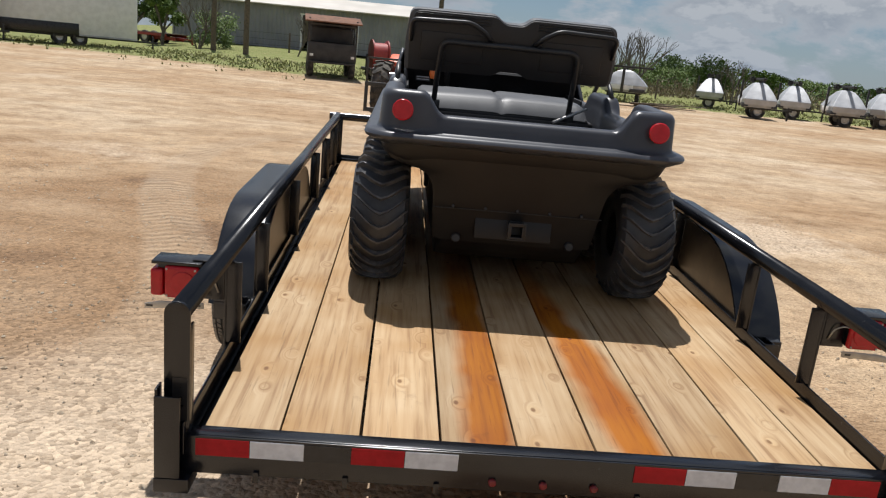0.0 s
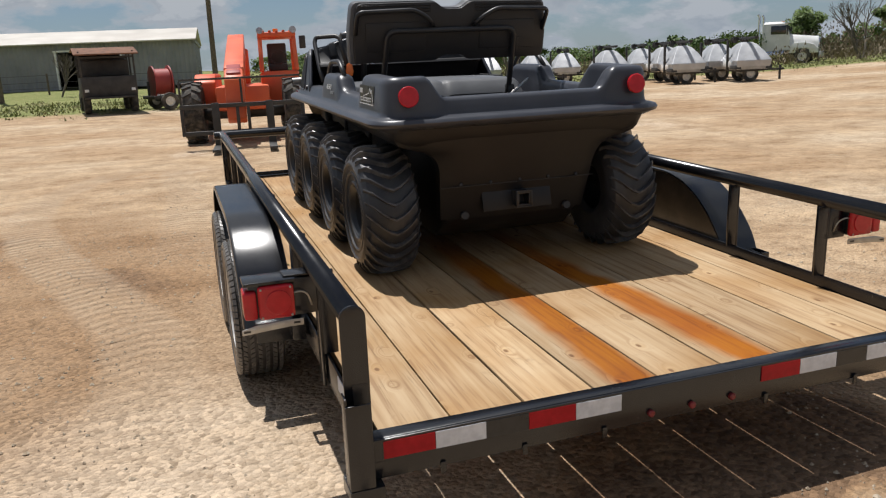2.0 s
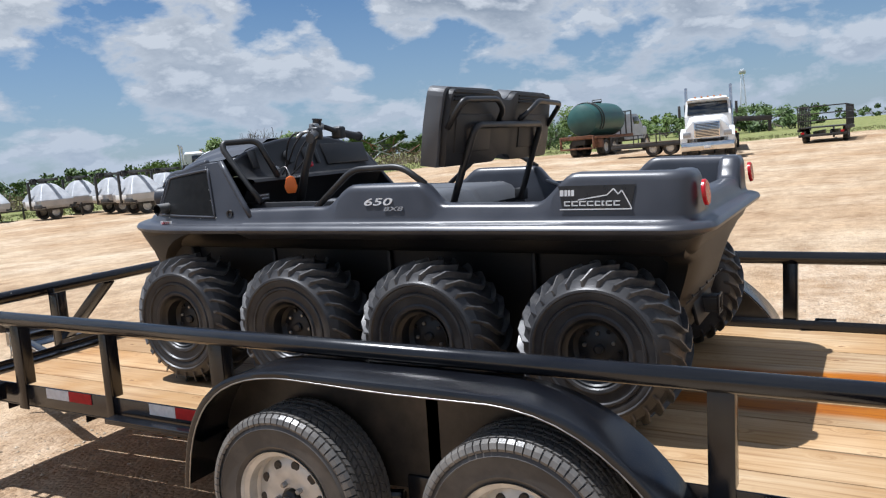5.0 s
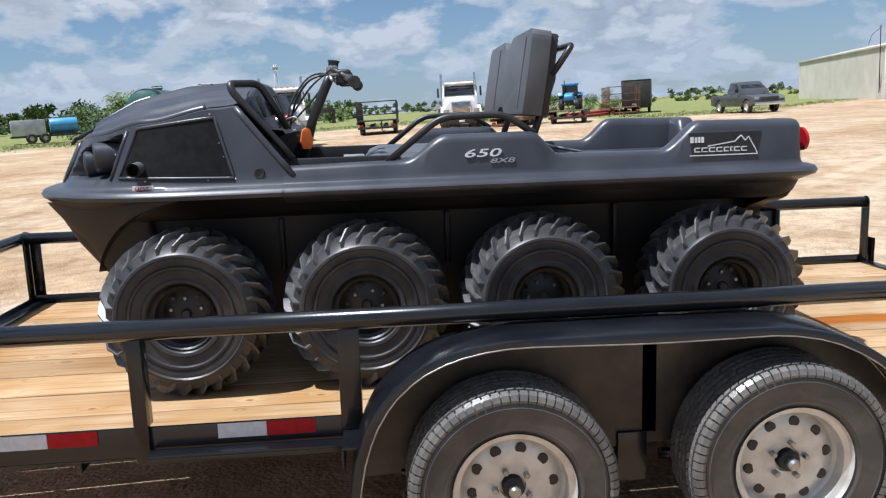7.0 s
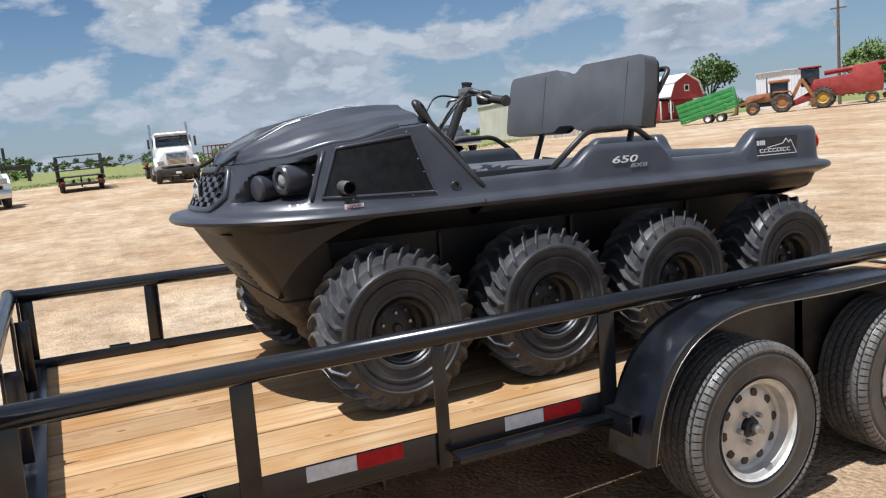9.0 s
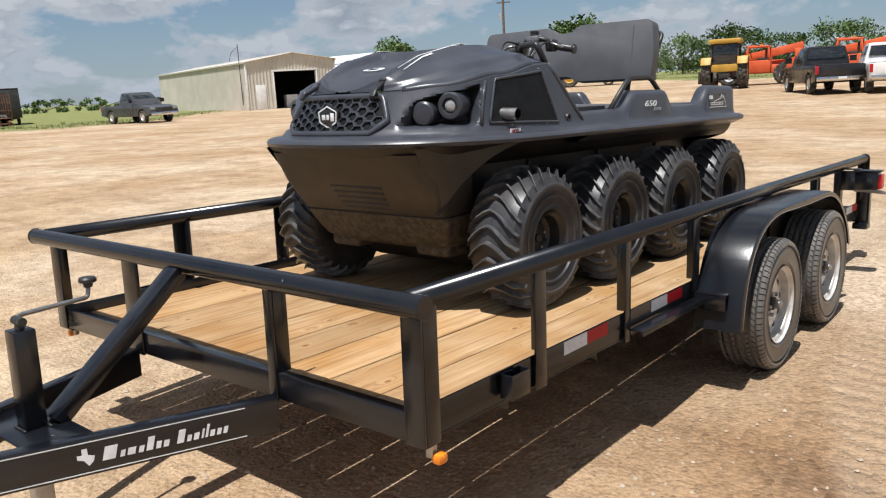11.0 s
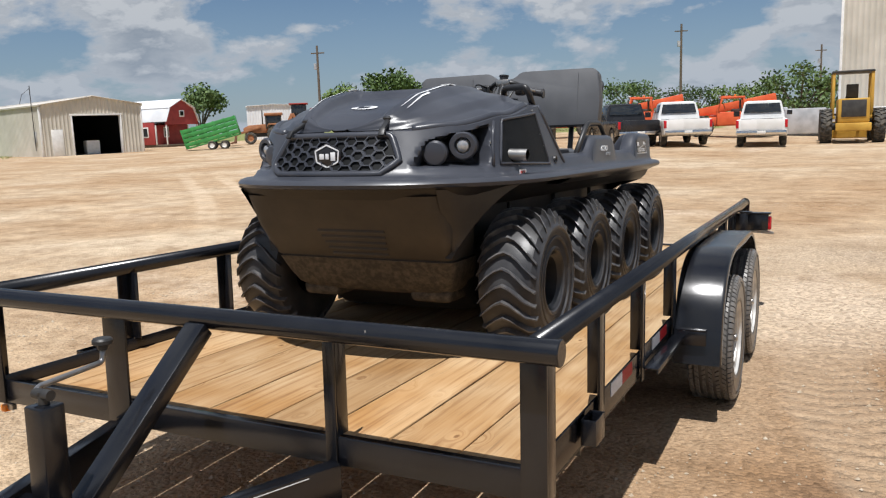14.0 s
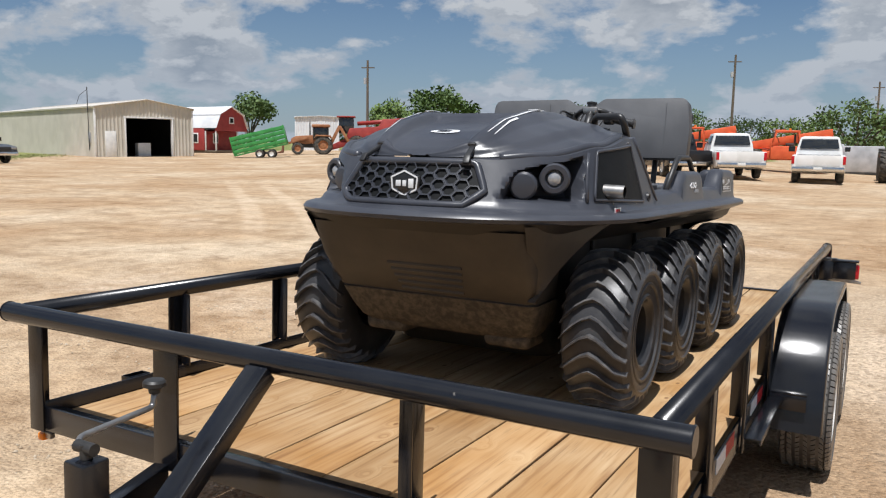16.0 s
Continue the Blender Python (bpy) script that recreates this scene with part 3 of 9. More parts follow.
    for a, b, m in ((-1.035, -.880, TAPE_RED), (-.880, -.723, TAPE_WHITE), (-.723, -.587, DECAL_BLACK), (-.587, -.430, TAPE_RED), (-.430, -.271, TAPE_WHITE),
                    (.256, .415, TAPE_RED), (.415, .570, TAPE_WHITE), (.570, .703, DECAL_BLACK), (.703, .864, TAPE_WHITE), (.864, 1.02, TAPE_RED)):
        part("reflector_strip", box(a + .001, b - .001, *yb, .405, .458, .0004), m, tr)
    for x in (-.165, -.012, .142):
        part("marker_lamp", disc((x, Y0 - .0005, .375), (0, -1, 0), .012, .012, 16, .004), DULL_LENS, tr, "small round dull red marker lamp")
    for x in (-.86, -.60, -.33, .28, .66):
        part("frame_tab", box(x - .008, x + .008, Y0 - .006, Y0 - .0005, .325, .36, .001), PAINT, tr)
    # tongue
    ya = Y1 + .001
    for s in (-1, 1):
        part("tongue_beam", beam((s * 0.455 - .01, ya + .012, 0.363), (s * 0.045, Y1 + 1.12, 0.363), 0.05, 0.115, 0.004), PAINT, tr)
    part("tongue_plate", slab([(-0.252, Y1 + 0.50), (0.245, Y1 + 0.50), (0.178, Y1 + .69), (-0.182, Y1 + .69)], 0.393, 0.400, "z", 0.002), PAINT, tr)
    part("neck_plate", slab([(-.165, Y1 + .765), (.16, Y1 + .765), (.10, Y1 + .925), (-.10, Y1 + .925)], .4215, .428, "z", .002), PAINT, tr)
    part("coupler", join(slab([(-.10, Y1 + .93), (.10, Y1 + .93), (.05, Y1 + 1.1), (.045, Y1 + 1.26), (-.045, Y1 + 1.26), (-.05, Y1 + 1.1)], .422, .478, "z", .012), disc((0, Y1 + 1.22, 0.388), (0, 0, 1), 0.055, 0.095, 20, 0.02)), PAINT, tr)
    part("coupler_latch", tube([(-.115, Y1 + .925, .455), (-.10, Y1 + .935, .488), (-.045, Y1 + .955, .490), (-.03, Y1 + .99, .475)], .008, 8, .012), STEEL, tr)
    part("latch_pin", tube([(-.05, Y1 + .95, .47), (-.045, Y1 + .955, .515), (-.015, Y1 + .965, .520)], .007, 8, .012), STEEL, tr)
    part("rail_brace", beam((-0.012, Y1 + 0.065, zr - 0.03), (-0.012, Y1 + 0.535, 0.402), 0.078, 0.05, 0.004, up=(0, 1, .6)), PAINT, tr)
    # weld beads at the feet of brace and jack
    for x, y in ((-.012, Y1 + .56), (.004, Y1 + .632)):
        part("weld_bead", tube([(x - .04 + .01 * k, y + .002 * (k % 2), .403) for k in range(9)], .0045, 6), DARK_PART, tr)
    # jack with crank
    jy = Y1 + .595
    part("jack_tube", box(-.030, .038, jy - .034, jy + .034, .4005, .715, .006), PAINT, tr)
    part("jack_leg", box(-.025, .033, jy - .029, jy + .029, -.06, .392, .005), STEEL, tr)
    part("jack_foot", box(-.081, .089, jy - .085, jy + .085, -.072, -.0605, .004), STEEL, tr)
    part("jack_head", join(tube([(.004, jy, .716), (.004, jy, .748)], .014, 12), tube([(-.024, jy, .740), (.034, jy, .740)], .014, 12)), DARK_PART, tr)
    part("jack_crank", tube([(.034, jy, .742), (.062, jy - .03, .745), (.105, Y1 + .33, .745), (.105, Y1 + .325, .785)], .008, 8, .015), STEEL, tr)
    part("crank_knob", lathe([(0, .780), (.014, .780), (.016, .792), (.029, .798), (.029, .808), (.024, .814), (0, .815)], 18, "z"), DARK_PART, tr).location = (.105, Y1 + .325, 0)
    # safety chain: over the neck, then down the outside of the beam
    link = [(.013 * math.cos(a), 0, .025 * math.sin(a)) for a in np.linspace(0, 2 * math.pi, 13)[:-1]]
    for k in range(11):
        lk = tube([Vector(p) for p in link], .0045, 6, closed=True)
        if k < 3:
            m = Matrix.Translation((-.085 - .034 * k, Y1 + .88 - .004 * k, .441 + .004 * (k == 1))) @ Matrix.Rotation(math.pi / 2, 4, "Y") @ Matrix.Rotation(k * math.pi / 2, 4, "Z")
        else:
            m = Matrix.Translation((-.182 - .002 * k, Y1 + .872, .424 - .038 * (k - 3))) @ Matrix.Rotation(.4 + k * math.pi / 2, 4, "Z")
        part("chain_link", moved(lk, m), STEEL, tr)
    # maker's mark on the left tongue beam: plain shapes
    p0, p1 = Vector((-0.465, ya + .012, .363)), Vector((-0.045, Y1 + 1.12, .363))
    d = (p1 - p0).normalized()
    n = Vector((-d.y, d.x, 0))
    mk = Matrix((-d, Vector((0, 0, 1)), n)).transposed().to_4x4()
    mk.translation = p0 + n * .0262 + d * (p1 - p0).length * .5
    for z in (-.047, .047):
        part("pinstripe", moved(box(-.52, .48, z - .0016, z + .0016, 0, .0006, 0), mk), DECAL_WHITE, tr)
    x = .05
    for w, h in ((.045, .042), (.016, .02), (.028, .022), (.018, .02), (.024, .042), (.018, .022), (.02, .02), (.012, 0), (.026, .042), (.016, .02), (.02, .022), (.008, .03), (.01, .042), (.018, .02), (.016, .02), (.016, .022)):
        if h:
            part("mark_bar", moved(slab([(x, -.02), (x + w * .8, -.02), (x + w * .8 + h * .25, -.02 + h), (x + h * .25, -.02 + h)], 0, .0006, "z", 0), mk), DECAL_WHITE, tr)
        x += w + .004
    part("mark_badge", moved(slab([(a + .245, b) for a, b in ((-.262, .01), (-.248, .01), (-.248, .028), (-.233, .028), (-.232, .008), (-.214, .002), (-.218, -.014), (-.232, -.026), (-.244, -.008), (-.262, -.002))], 0, .0006, "z", 0), mk), DECAL_WHITE, tr)
    # fenders, wheels, axles, lamps
    for s in (-1, 1):
        build_fender(tr, s)
        build_tail_lamp(tr, s)
        for y in (2.54, 1.665):
            build_road_wheel(tr, s, y)
        part("spring_hanger", box(*sorted((s * (HALF - .03), s * (HALF + .03))), 2.06, 2.16, .22, .3935, .004), PAINT, tr)
        for y in (2.54, 1.665):
            part("leaf_spring", tube([(s * HALF, y - .34, .30), (s * HALF, y, .25), (s * HALF, y + .34, .30)], .022, 8, .2), PAINT, tr)
    for y in (2.54, 1.665):
        part("axle", tube([(-1.14, y, AXLE_Z), (1.14, y, AXLE_Z)], 0.036, 14), PAINT, tr)
    return tr


AXLE_Z = 0.329
DARK_PART = surface("dark_cast_iron", (0.03, 0.03, 0.03), (0.06, 0.058, 0.055), rough=0.5, metal=0.5, scale=20)


def build_tail_lamp(tr, s):
    x0, x1 = sorted((s * 1.168, s * 1.33))
    lamp = new("tail_lamp"); lamp.parent = tr
    part("lamp_shell", join(box(x0 - .004, x1 + .004, .478, .585, .787, .799, .003), box(x0 + .012, x1 - .012, .499, .575, .668, .7865, .006)), PAINT, lamp, "black lamp housing with a top lip")
    part("rear_lens", join(box(*sorted((s * 1.172, s * 1.290)), .472, .498, .668, .784, .012, 3), disc((s * 1.225, .4715, .726), (0, -1, 0), .042, .005, 28, .002)), RED_LENS, lamp, "square red lens with a round inner ring")
    part("side_lens", box(*sorted((s * 1.294, s * 1.338)), .476, .560, .672, .770, .010, 3), RED_LENS, lamp)
    for q, z in ((1.184, .678), (1.184, .774), (1.280, .678), (1.280, .774)):
        part("lens_screw", disc((s * q, .4718, z), (0, -1, 0), .004, .003, 8, .001), STEEL, lamp)
    part("plate_bracket", slab([(q, z) for q, z in ((s * 1.352, .629), (s * 1.352, .648), (s * 1.30, .660), (s * 1.20, .664), (s * 1.150, .664), (s * 1.150, .640), (s * 1.20, .640), (s * 1.30, .633))], .462, .466, "y", .0015), STEEL, lamp, "thin bare steel plate bracket with slots")
    for q, z in ((1.172, .652), (1.335, .641)):
        part("plate_slot", box(*sorted((s * (q - .011), s * (q + .011))), .4612, .4619, z - .0035, z + .0035, 0), DECAL_BLACK, lamp)
    part("mounting_arm", box(*sorted((s * 1.092, s * 1.179)), .512, .572, .66, .79, .004), PAINT, lamp)
    part("top_strap", box(*sorted((s * 1.096, s * 1.20)), .50, .575, .7995, .806, .002), PAINT, lamp)
    part("wire", tube([(s * 1.178, .49, .745), (s * 1.150, .485, .752), (s * 1.125, .50, .735), (s * 1.112, .508, .69)], .003, 6, .02), STEEL, lamp)


def build_fender(tr, s):
    xa, xb = s * (HALF + 0.014), s * 1.305
    prof = [(1.16, 0.40), (1.205, 0.50), (1.29, 0.60), (1.40, 0.69), (1.53, 0.755), (1.68, 0.786), (1.95, 0.790), (2.25, 0.790), (2.56, 0.789), (2.70, 0.768), (2.82, 0.722), (2.91, 0.652), (2.975, 0.56), (3.02, 0.44), (3.045, 0.29)]
    prof = [(p.x, p.y) for p in filleted([(a, b, 0) for a, b in prof], 0.06, 5)]
    fine = []
    for (a, b), (c, d) in zip(prof, prof[1:]):
        k = max(1, int(math.hypot(c - a, d - b) / .02))
        fine += [(a + (c - a) * i / k, b + (d - b) * i / k) for i in range(k)]
    prof = fine + [prof[-1]]
    cy, cz = 2.05, 0.35
    inn = lambda y, z, k: (y + (cy - y) / math.hypot(cy - y, cz - z) * k, z + (cz - z) / math.hypot(cy - y, cz - z) * k)
    rows = []
    for x, k in ((xa, 0), (xb - s * .014, 0), (xb - s * .004, .004), (xb, .012), (xb, .032), (xb - s * .004, .034), (xb - s * .006, .014), (xb - s * .016, .007), (xa, .007)):
        rows.append([(x, *inn(y, z, k)) for y, z in prof])
    bm = grid(rows, close_u=True)
    bmesh.ops.holes_fill(bm, edges=[e for e in bm.edges if e.is_boundary], sides=0)
    bmesh.ops.recalc_face_normals(bm, faces=bm.faces)
    part("fender", bm, PAINT, tr)
    # thin steel bead added to draw the sun's glint along the lip
    part("fender_edge_glint", tube([(xb - s * .001, *inn(y, z, .033)) for y, z in prof[::3] + prof[-1:]], .0028, 6), STEEL, tr, "bright steel bead for the lip's sunlit line")
    part("fender_back_plate", slab([inn(y, z, .008) for y, z in prof], *sorted((s * (HALF + .0105), s * (HALF + .0165))), "x", 0), BOUNCE_PAINT, tr, "black plate lightened for ground reflection")
    part("fender_step", join(box(*sorted((s * (HALF + .02), s * 1.24)), 2.985, 3.06, 0.452, 0.46, 0.002), box(*sorted((s * (HALF + .02), s * 1.24)), 3.052, 3.06, 0.385, 0.4515, 0.002)), PAINT, tr)
    part("fender_rear_step", join(box(*sorted((s * (HALF + .02), s * 1.262)), 1.085, 1.17, 0.440, 0.448, 0.002), box(*sorted((s * (HALF + .02), s * 1.262)), 1.085, 1.093, 0.36, 0.4395, 0.002)), PAINT, tr)


def build_road_wheel(tr, s, y):
    R, W = 0.352, 0.205
    tyre = [(0.205, -.085), (0.225, -.098), (0.232, -.101), (0.24, -.099), (0.285, -.104), (0.300, -.104), (0.303, -.107), (0.308, -.103), (0.328, -.097), (0.343, -.085), (R - .002, -.07), (R, -.02), (R, .02), (R - .002, .07), (0.343, .085), (0.328, .097), (0.308, .103), (0.303, .107), (0.300, .104), (0.285, .104), (0.24, .099), (0.232, .101), (0.225, .098), (0.205, .085)]
    wheel = new("trailer_wheel"); wheel.parent = tr; wheel.location = (s * 1.228, y, AXLE_Z + (2.13 - y) * .0305); wheel.rotation_euler = (random.uniform(0, 6), 0, 0); wheel.scale = (1, .91, .91)
    part("tyre", lathe(tyre, 56), SIDEWALL, wheel)
    blocks = []
    for k in range(70):
        a = 2 * math.pi * k / 70
        for j, (u, wd) in enumerate(((-.078, .022), (-.046, .022), (-.012, .02), (.02, .02), (.052, .022), (.08, .02))):
            b = raw([(u + dx, dy + .006 * (1 if dx else -1) * (1 if j % 2 else -1), z) for z in (R - .004, R + .006) for dx, dy in ((0, -.0128), (wd - .004, -.0128), (wd - .004, .0128), (0, .0128))],
                    [(3, 2, 1, 0), (4, 5, 6, 7), (0, 1, 5, 4), (1, 2, 6, 5), (2, 3, 7, 6), (3, 0, 4, 7)])
            moved(b, Matrix.Rotation(a + (0.045 if j % 2 else 0), 4, "X"))
            blocks.append(b)
        # shoulder blocks that wrap towards the sidewall
        for sg in (-1, 1):
            vs = [(sg * x, dy, z) for dy in (-.0125, .0125) for x, z in ((.083, R - .008), (.104, R - .034), (.1075, R - .024), (.101, R - .006), (.086, R + .004))]
            b = raw(vs, [(0, 1, 2, 3, 4), (9, 8, 7, 6, 5), (0, 5, 6, 1), (1, 6, 7, 2), (2, 7, 8, 3), (3, 8, 9, 4), (4, 9, 5, 0)])
            bmesh.ops.recalc_face_normals(b, faces=b.faces)
            blocks.append(moved(b, Matrix.Rotation(a + .02, 4, "X")))
    part("tread", join(*blocks), ROAD_RUBBER, wheel, smooth=0)
    f = s
    rim = [(0.210, f * .098), (0.204, f * .085), (0.185, f * .078), (0.182, f * .04), (0.172, f * .030), (0.150, f * .042), (0.11, f * .052), (0.075, f * .045), (0.045, f * .045), (0.045, f * .03), (0.03, f * .03)]
    part("rim", lathe(rim, 48), RIM_SILVER, wheel)
    holes = []
    for k in range(10):
        a = 2 * math.pi * k / 10
        holes.append(disc((f * .0385, .138 * math.cos(a), .138 * math.sin(a)), (f, 0, 0), .0195, .0095, 18, .002))
    for k in range(10):
        part("rim_hole", holes[k], DECAL_BLACK, wheel)
    hub = part("hub", disc((f * .025, 0, 0), (f, 0, 0), .037, .045, 20, .008), RIM_BLACK, wheel)
    part("grease_cap", disc((f * .068, 0, 0), (f, 0, 0), .021, .03, 18, .007), STEEL, hub, "dull steel grease cap")
    for k in range(5):
        a = 2 * math.pi * k / 5
        part("lug_nut", disc((f * .045, .062 * math.cos(a), .062 * math.sin(a)), (f, 0, 0), .011, .022, 6, .003), STEEL, wheel)


trailer = build_trailer()


# ---- amphibious vehicle on the deck ----
def vehicle_height(x, y):
    """Top of the side and rear walls above the deck, by place (y from the rear edge)."""
    if y < 0.10 and abs(x) < 0.66:
        return lerp(abs(x), [(0.385, 0.848), (0.475, 0.945)])
    return lerp(y, [(0.10, 0.945), (0.47, 0.950), (0.63, 0.842), (1.02, 0.845), (1.125, 0.932), (1.45, 0.932), (1.61, 0.842), (2.2, 0.835)])


DARK_TEXT = surface("dark_print", (0.03, 0.03, 0.03), (0.05, 0.05, 0.05), rough=0.5, scale=30, bump=0.0)


def build_vehicle():
    av = thing("amphibious_vehicle", TILT @ pose(0.047, 1.19, DECK * SIZE, 0, 0, -0.1) @ Matrix.Scale(0.967, 4), "black eight-wheeled amphibious vehicle with grey bench seat on a trailer", "off-road vehicle")
    # --- wall round the cargo tub and seats, swept from the left cowl round the rear to the right cowl
    path = filleted([(-0.672, 2.056, 0), (-0.672, 0.045, 0), (0.672, 0.045, 0), (0.672, 2.056, 0)], 0.11, 8)
    dense = []
    for a, b in zip(path, path[1:]):
        k = max(1, int((b - a).length / 0.022))
        dense += [a.lerp(b, j / k) for j in range(k)]
    dense.append(path[-1])
    rows = []
    for i, p in enumerate(dense):
        t = (dense[min(i + 1, len(dense) - 1)] - dense[max(i - 1, 0)]).normalized()
        o = Vector((-t.y, t.x, 0)) * -1        # outward
        if o.dot(p - Vector((0, 1.2, 0))) < 0:
            o = -o
        h = vehicle_height(p.x, p.y)
        sec = [(-.11, .703), (-.03, .70), (.035, .728), (.052, .734), (.058, .748), (.050, .762), (.034, .768), (.006, .772), (-.002, .780), (-.006, .795),
               (-.013, h - .032 if h > .88 else .806), (-.018, h - .018), (-.028, h - .005), (-.046, h), (-.085, h), (-.104, h - .012), (-.112, h - .04), (-.118, .725), (-.12, .708)]
        rows.append([p + o * u + Vector((0, 0, z)) for u, z in sec])
    bm = grid(rows)
    bmesh.ops.recalc_face_normals(bm, faces=bm.faces)
    part("upper_body", bm, PLASTIC, av, smooth=50)
    part("tub_floor", box(-.455, .455, .14, 2.2, .638, .664, .01), PLASTIC, av)

    # --- front cowl: wall from the rim up to the hood edge, then the hood
    def rim_curve(k, w, y_start, y_tip, n=2.3):
        """k in -1..1 from the left rear of the cowl round the nose to the right."""
        s = abs(k)
        if s > 0.72:
            q = (1 - s) / 0.28
            return (math.copysign(w, k) if k else 0, y_start + q * (2.35 - y_start))
        a = s / 0.72 * math.pi / 2
        x = w * math.sin(a) ** (2 / n)
        y = 2.35 + (y_tip - 2.35) * math.cos(a) ** (2 / n)
        return (math.copysign(x, k), y)

    ks = [i / 90 for i in range(-90, 91)]
    edge_z = [(2.15, 1.075), (2.3, 1.06), (2.55, 1.015), (2.78, 0.972), (2.9, 0.955), (3.0, 0.945)]

    def step(v, a, b):
        return lerp(v, [(a, 0.0), (b, 1.0)]) if a < b else 1 - lerp(v, [(b, 0.0), (a, 1.0)])

    def lamp_recess(x, y, z, top):
        """How deep the wall is pressed in round the headlamps."""
        ax = abs(x)
        front = .335 + .35 * (z - .80)
        back = 2.715 - .40 * (z - .80)
        roof = top - lerp(ax, [(.34, .046), (.56, .022)])
        return step(ax, front, front + .035) * step(y, back, back + .035) * step(z, .803, .822) * step(z, roof, roof - .012)

    levels = [(.722, -.10, 2.05, 2.98), (.730, .028, 2.05, 3.10), (.734, .052, 2.05, 3.115), (.748, .058, 2.05, 3.12), (.762, .050, 2.05, 3.11), (.769, .030, 2.05, 3.09),
              (.773, .004, 2.05, 3.045), (.783, -.004, 2.05, 3.03), (.80, -.010, 2.02, 3.015)]
    rows = []
    for z, o, ys, yt in levels:
        rows.append([(x, y, z) for x, y in (rim_curve(k, .672 + o, ys, yt) for k in ks)])
    for f in (.05, .1, .16, .24, .33, .42, .51, .60, .66, .70, .74, .78, .82, .86, .90, .94, .97):
        row = []
        for k in ks:
            x, y = rim_curve(k, .66 - .055 * f, 2.02 + .20 * f, 3.015 - .075 * f)
            top = lerp(y, edge_z)
            z = .80 + (top - .80) * f
            d = lamp_recess(x, y, z, top)
            g = Vector((x, max(0, y - 2.2), 0)).normalized() * d * .105
            row.append((x - g.x, y - g.y, z))
        rows.append(row)
    crest = []
    for k in ks:
        x, y = rim_curve(k, .572, 2.235, 2.915)
        crest.append((x, y, lerp(y, edge_z)))
    rows.append(crest)
    bm = grid(rows)
    bmesh.ops.recalc_face_normals(bm, faces=bm.faces)
    part("front_cowl", bm, PLASTIC, av, smooth=42)

    for sd in (-1, 1):
        brow = [(x, y + .004, lerp(y, edge_z) - .003) for x, y in (rim_curve(sd * k / 60, .576, 2.235, 2.922) for k in range(14, 47))]
        part("brow_moulding", tube(brow, .017, 10), PLASTIC, av)

    ridge = [(2.16, 1.155), (2.30, 1.160), (2.47, 1.150), (2.68, 1.103), (2.80, 1.050), (2.88, 1.004), (2.915, 0.962)]
    panel = [(2.16, 1.150), (2.30, 1.154), (2.44, 1.146), (2.475, 1.108), (2.70, 1.060), (2.80, 1.026), (2.88, .985), (2.915, .958)]
    hood_rows = []
    ny, nx = 44, 121
    for i in range(ny):
        y = 2.2 + .714 * (1 - (1 - i / (ny - 1)) ** 1.5)
        s = max(0.0, (y - 2.35) / (2.915 - 2.35))
        we = .572 * max(1e-4, 1 - s ** 2.3) ** (1 / 2.3) if s > 0 else .572
        ze, zr, zp = lerp(y, edge_z), line(y, ridge), line(y, panel)
        wr = min(.255 - .05 * s, we * .72)
        row = []
        for j in range(nx):
            x = (-1 + 2 * j / (nx - 1)) * we
            ax = abs(x)
            if ax >= wr:
                t = (ax - wr) / max(1e-4, we - wr)
                z = zr + (ze - zr) * line(t, [(0, 0), (.10, .03), (.26, .30), (.60, .55), (.72, .80), (1, 1)])
            else:
                z = zp + (zr - zp) * lerp(ax / wr, [(.70, 0), (.90, 1)])
            row.append((x, y, z + .003))
        hood_rows.append(row)
    bm = grid(hood_rows)
    bmesh.ops.recalc_face_normals(bm, faces=bm.faces)
    part("hood", bm, PLASTIC, av, "matte black moulded hood", smooth=60)

    def wall_y(x, z, out=0.0):
        """The nose wall's y at a place between rim and hood."""
        f = min(1.0, (z - .80) / .15)
        w, tip = .66 - .055 * f, 3.015 - .075 * f
        return 2.35 + (tip - 2.35) * (1 - (abs(x) / w) ** 2.3) ** (1 / 2.3) + out

    def wall_x(y, z):
        """The cowl side's half width."""
        f = (z - .80) / max(.05, lerp(y, edge_z) - .80)
        w, tip = .66 - .055 * f, 3.015 - .075 * f
        c = max(0.0, (y - 2.35) / (tip - 2.35))
        return w * (1 - c ** 2.3) ** (1 / 2.3)

    # hexagonal grille with honeycomb cells
    gr = new("grille"); gr.parent = av
    hexa = [(-.255, .787), (.255, .787), (.305, .822), (.245, .938), (-.245, .938), (-.305, .822)]
    loop = [(p.x, p.y) for p in filleted([(a, b, 0) for a, b in hexa[5:] + hexa + hexa[:1]], .02, 3)]
    loop = loop[4:-4]
    fine = []
    for (a, b), (c, d) in zip(loop, loop[1:] + loop[:1]):
        n = max(1, int(math.hypot(c - a, d - b) / .03))
        fine += [(a + (c - a) * i / n, b + (d - b) * i / n) for i in range(n)]
    part("grille_frame", tube([(x, wall_y(x, z, .002), z) for x, z in fine], .015, 8, closed=True), PLASTIC, gr)
    zs = [.79 + .148 * i / 8 for i in range(9)]
    back = []
    for z in zs:
        w = line(z, [(.787, .255), (.822, .305), (.938, .245)])
        back.append([(x, wall_y(x, z, .0035), z) for x in np.linspace(-w, w, 41)])
    part("grille_backing", grid(back), MESH_DARK, gr)
    vs, fs = [], []
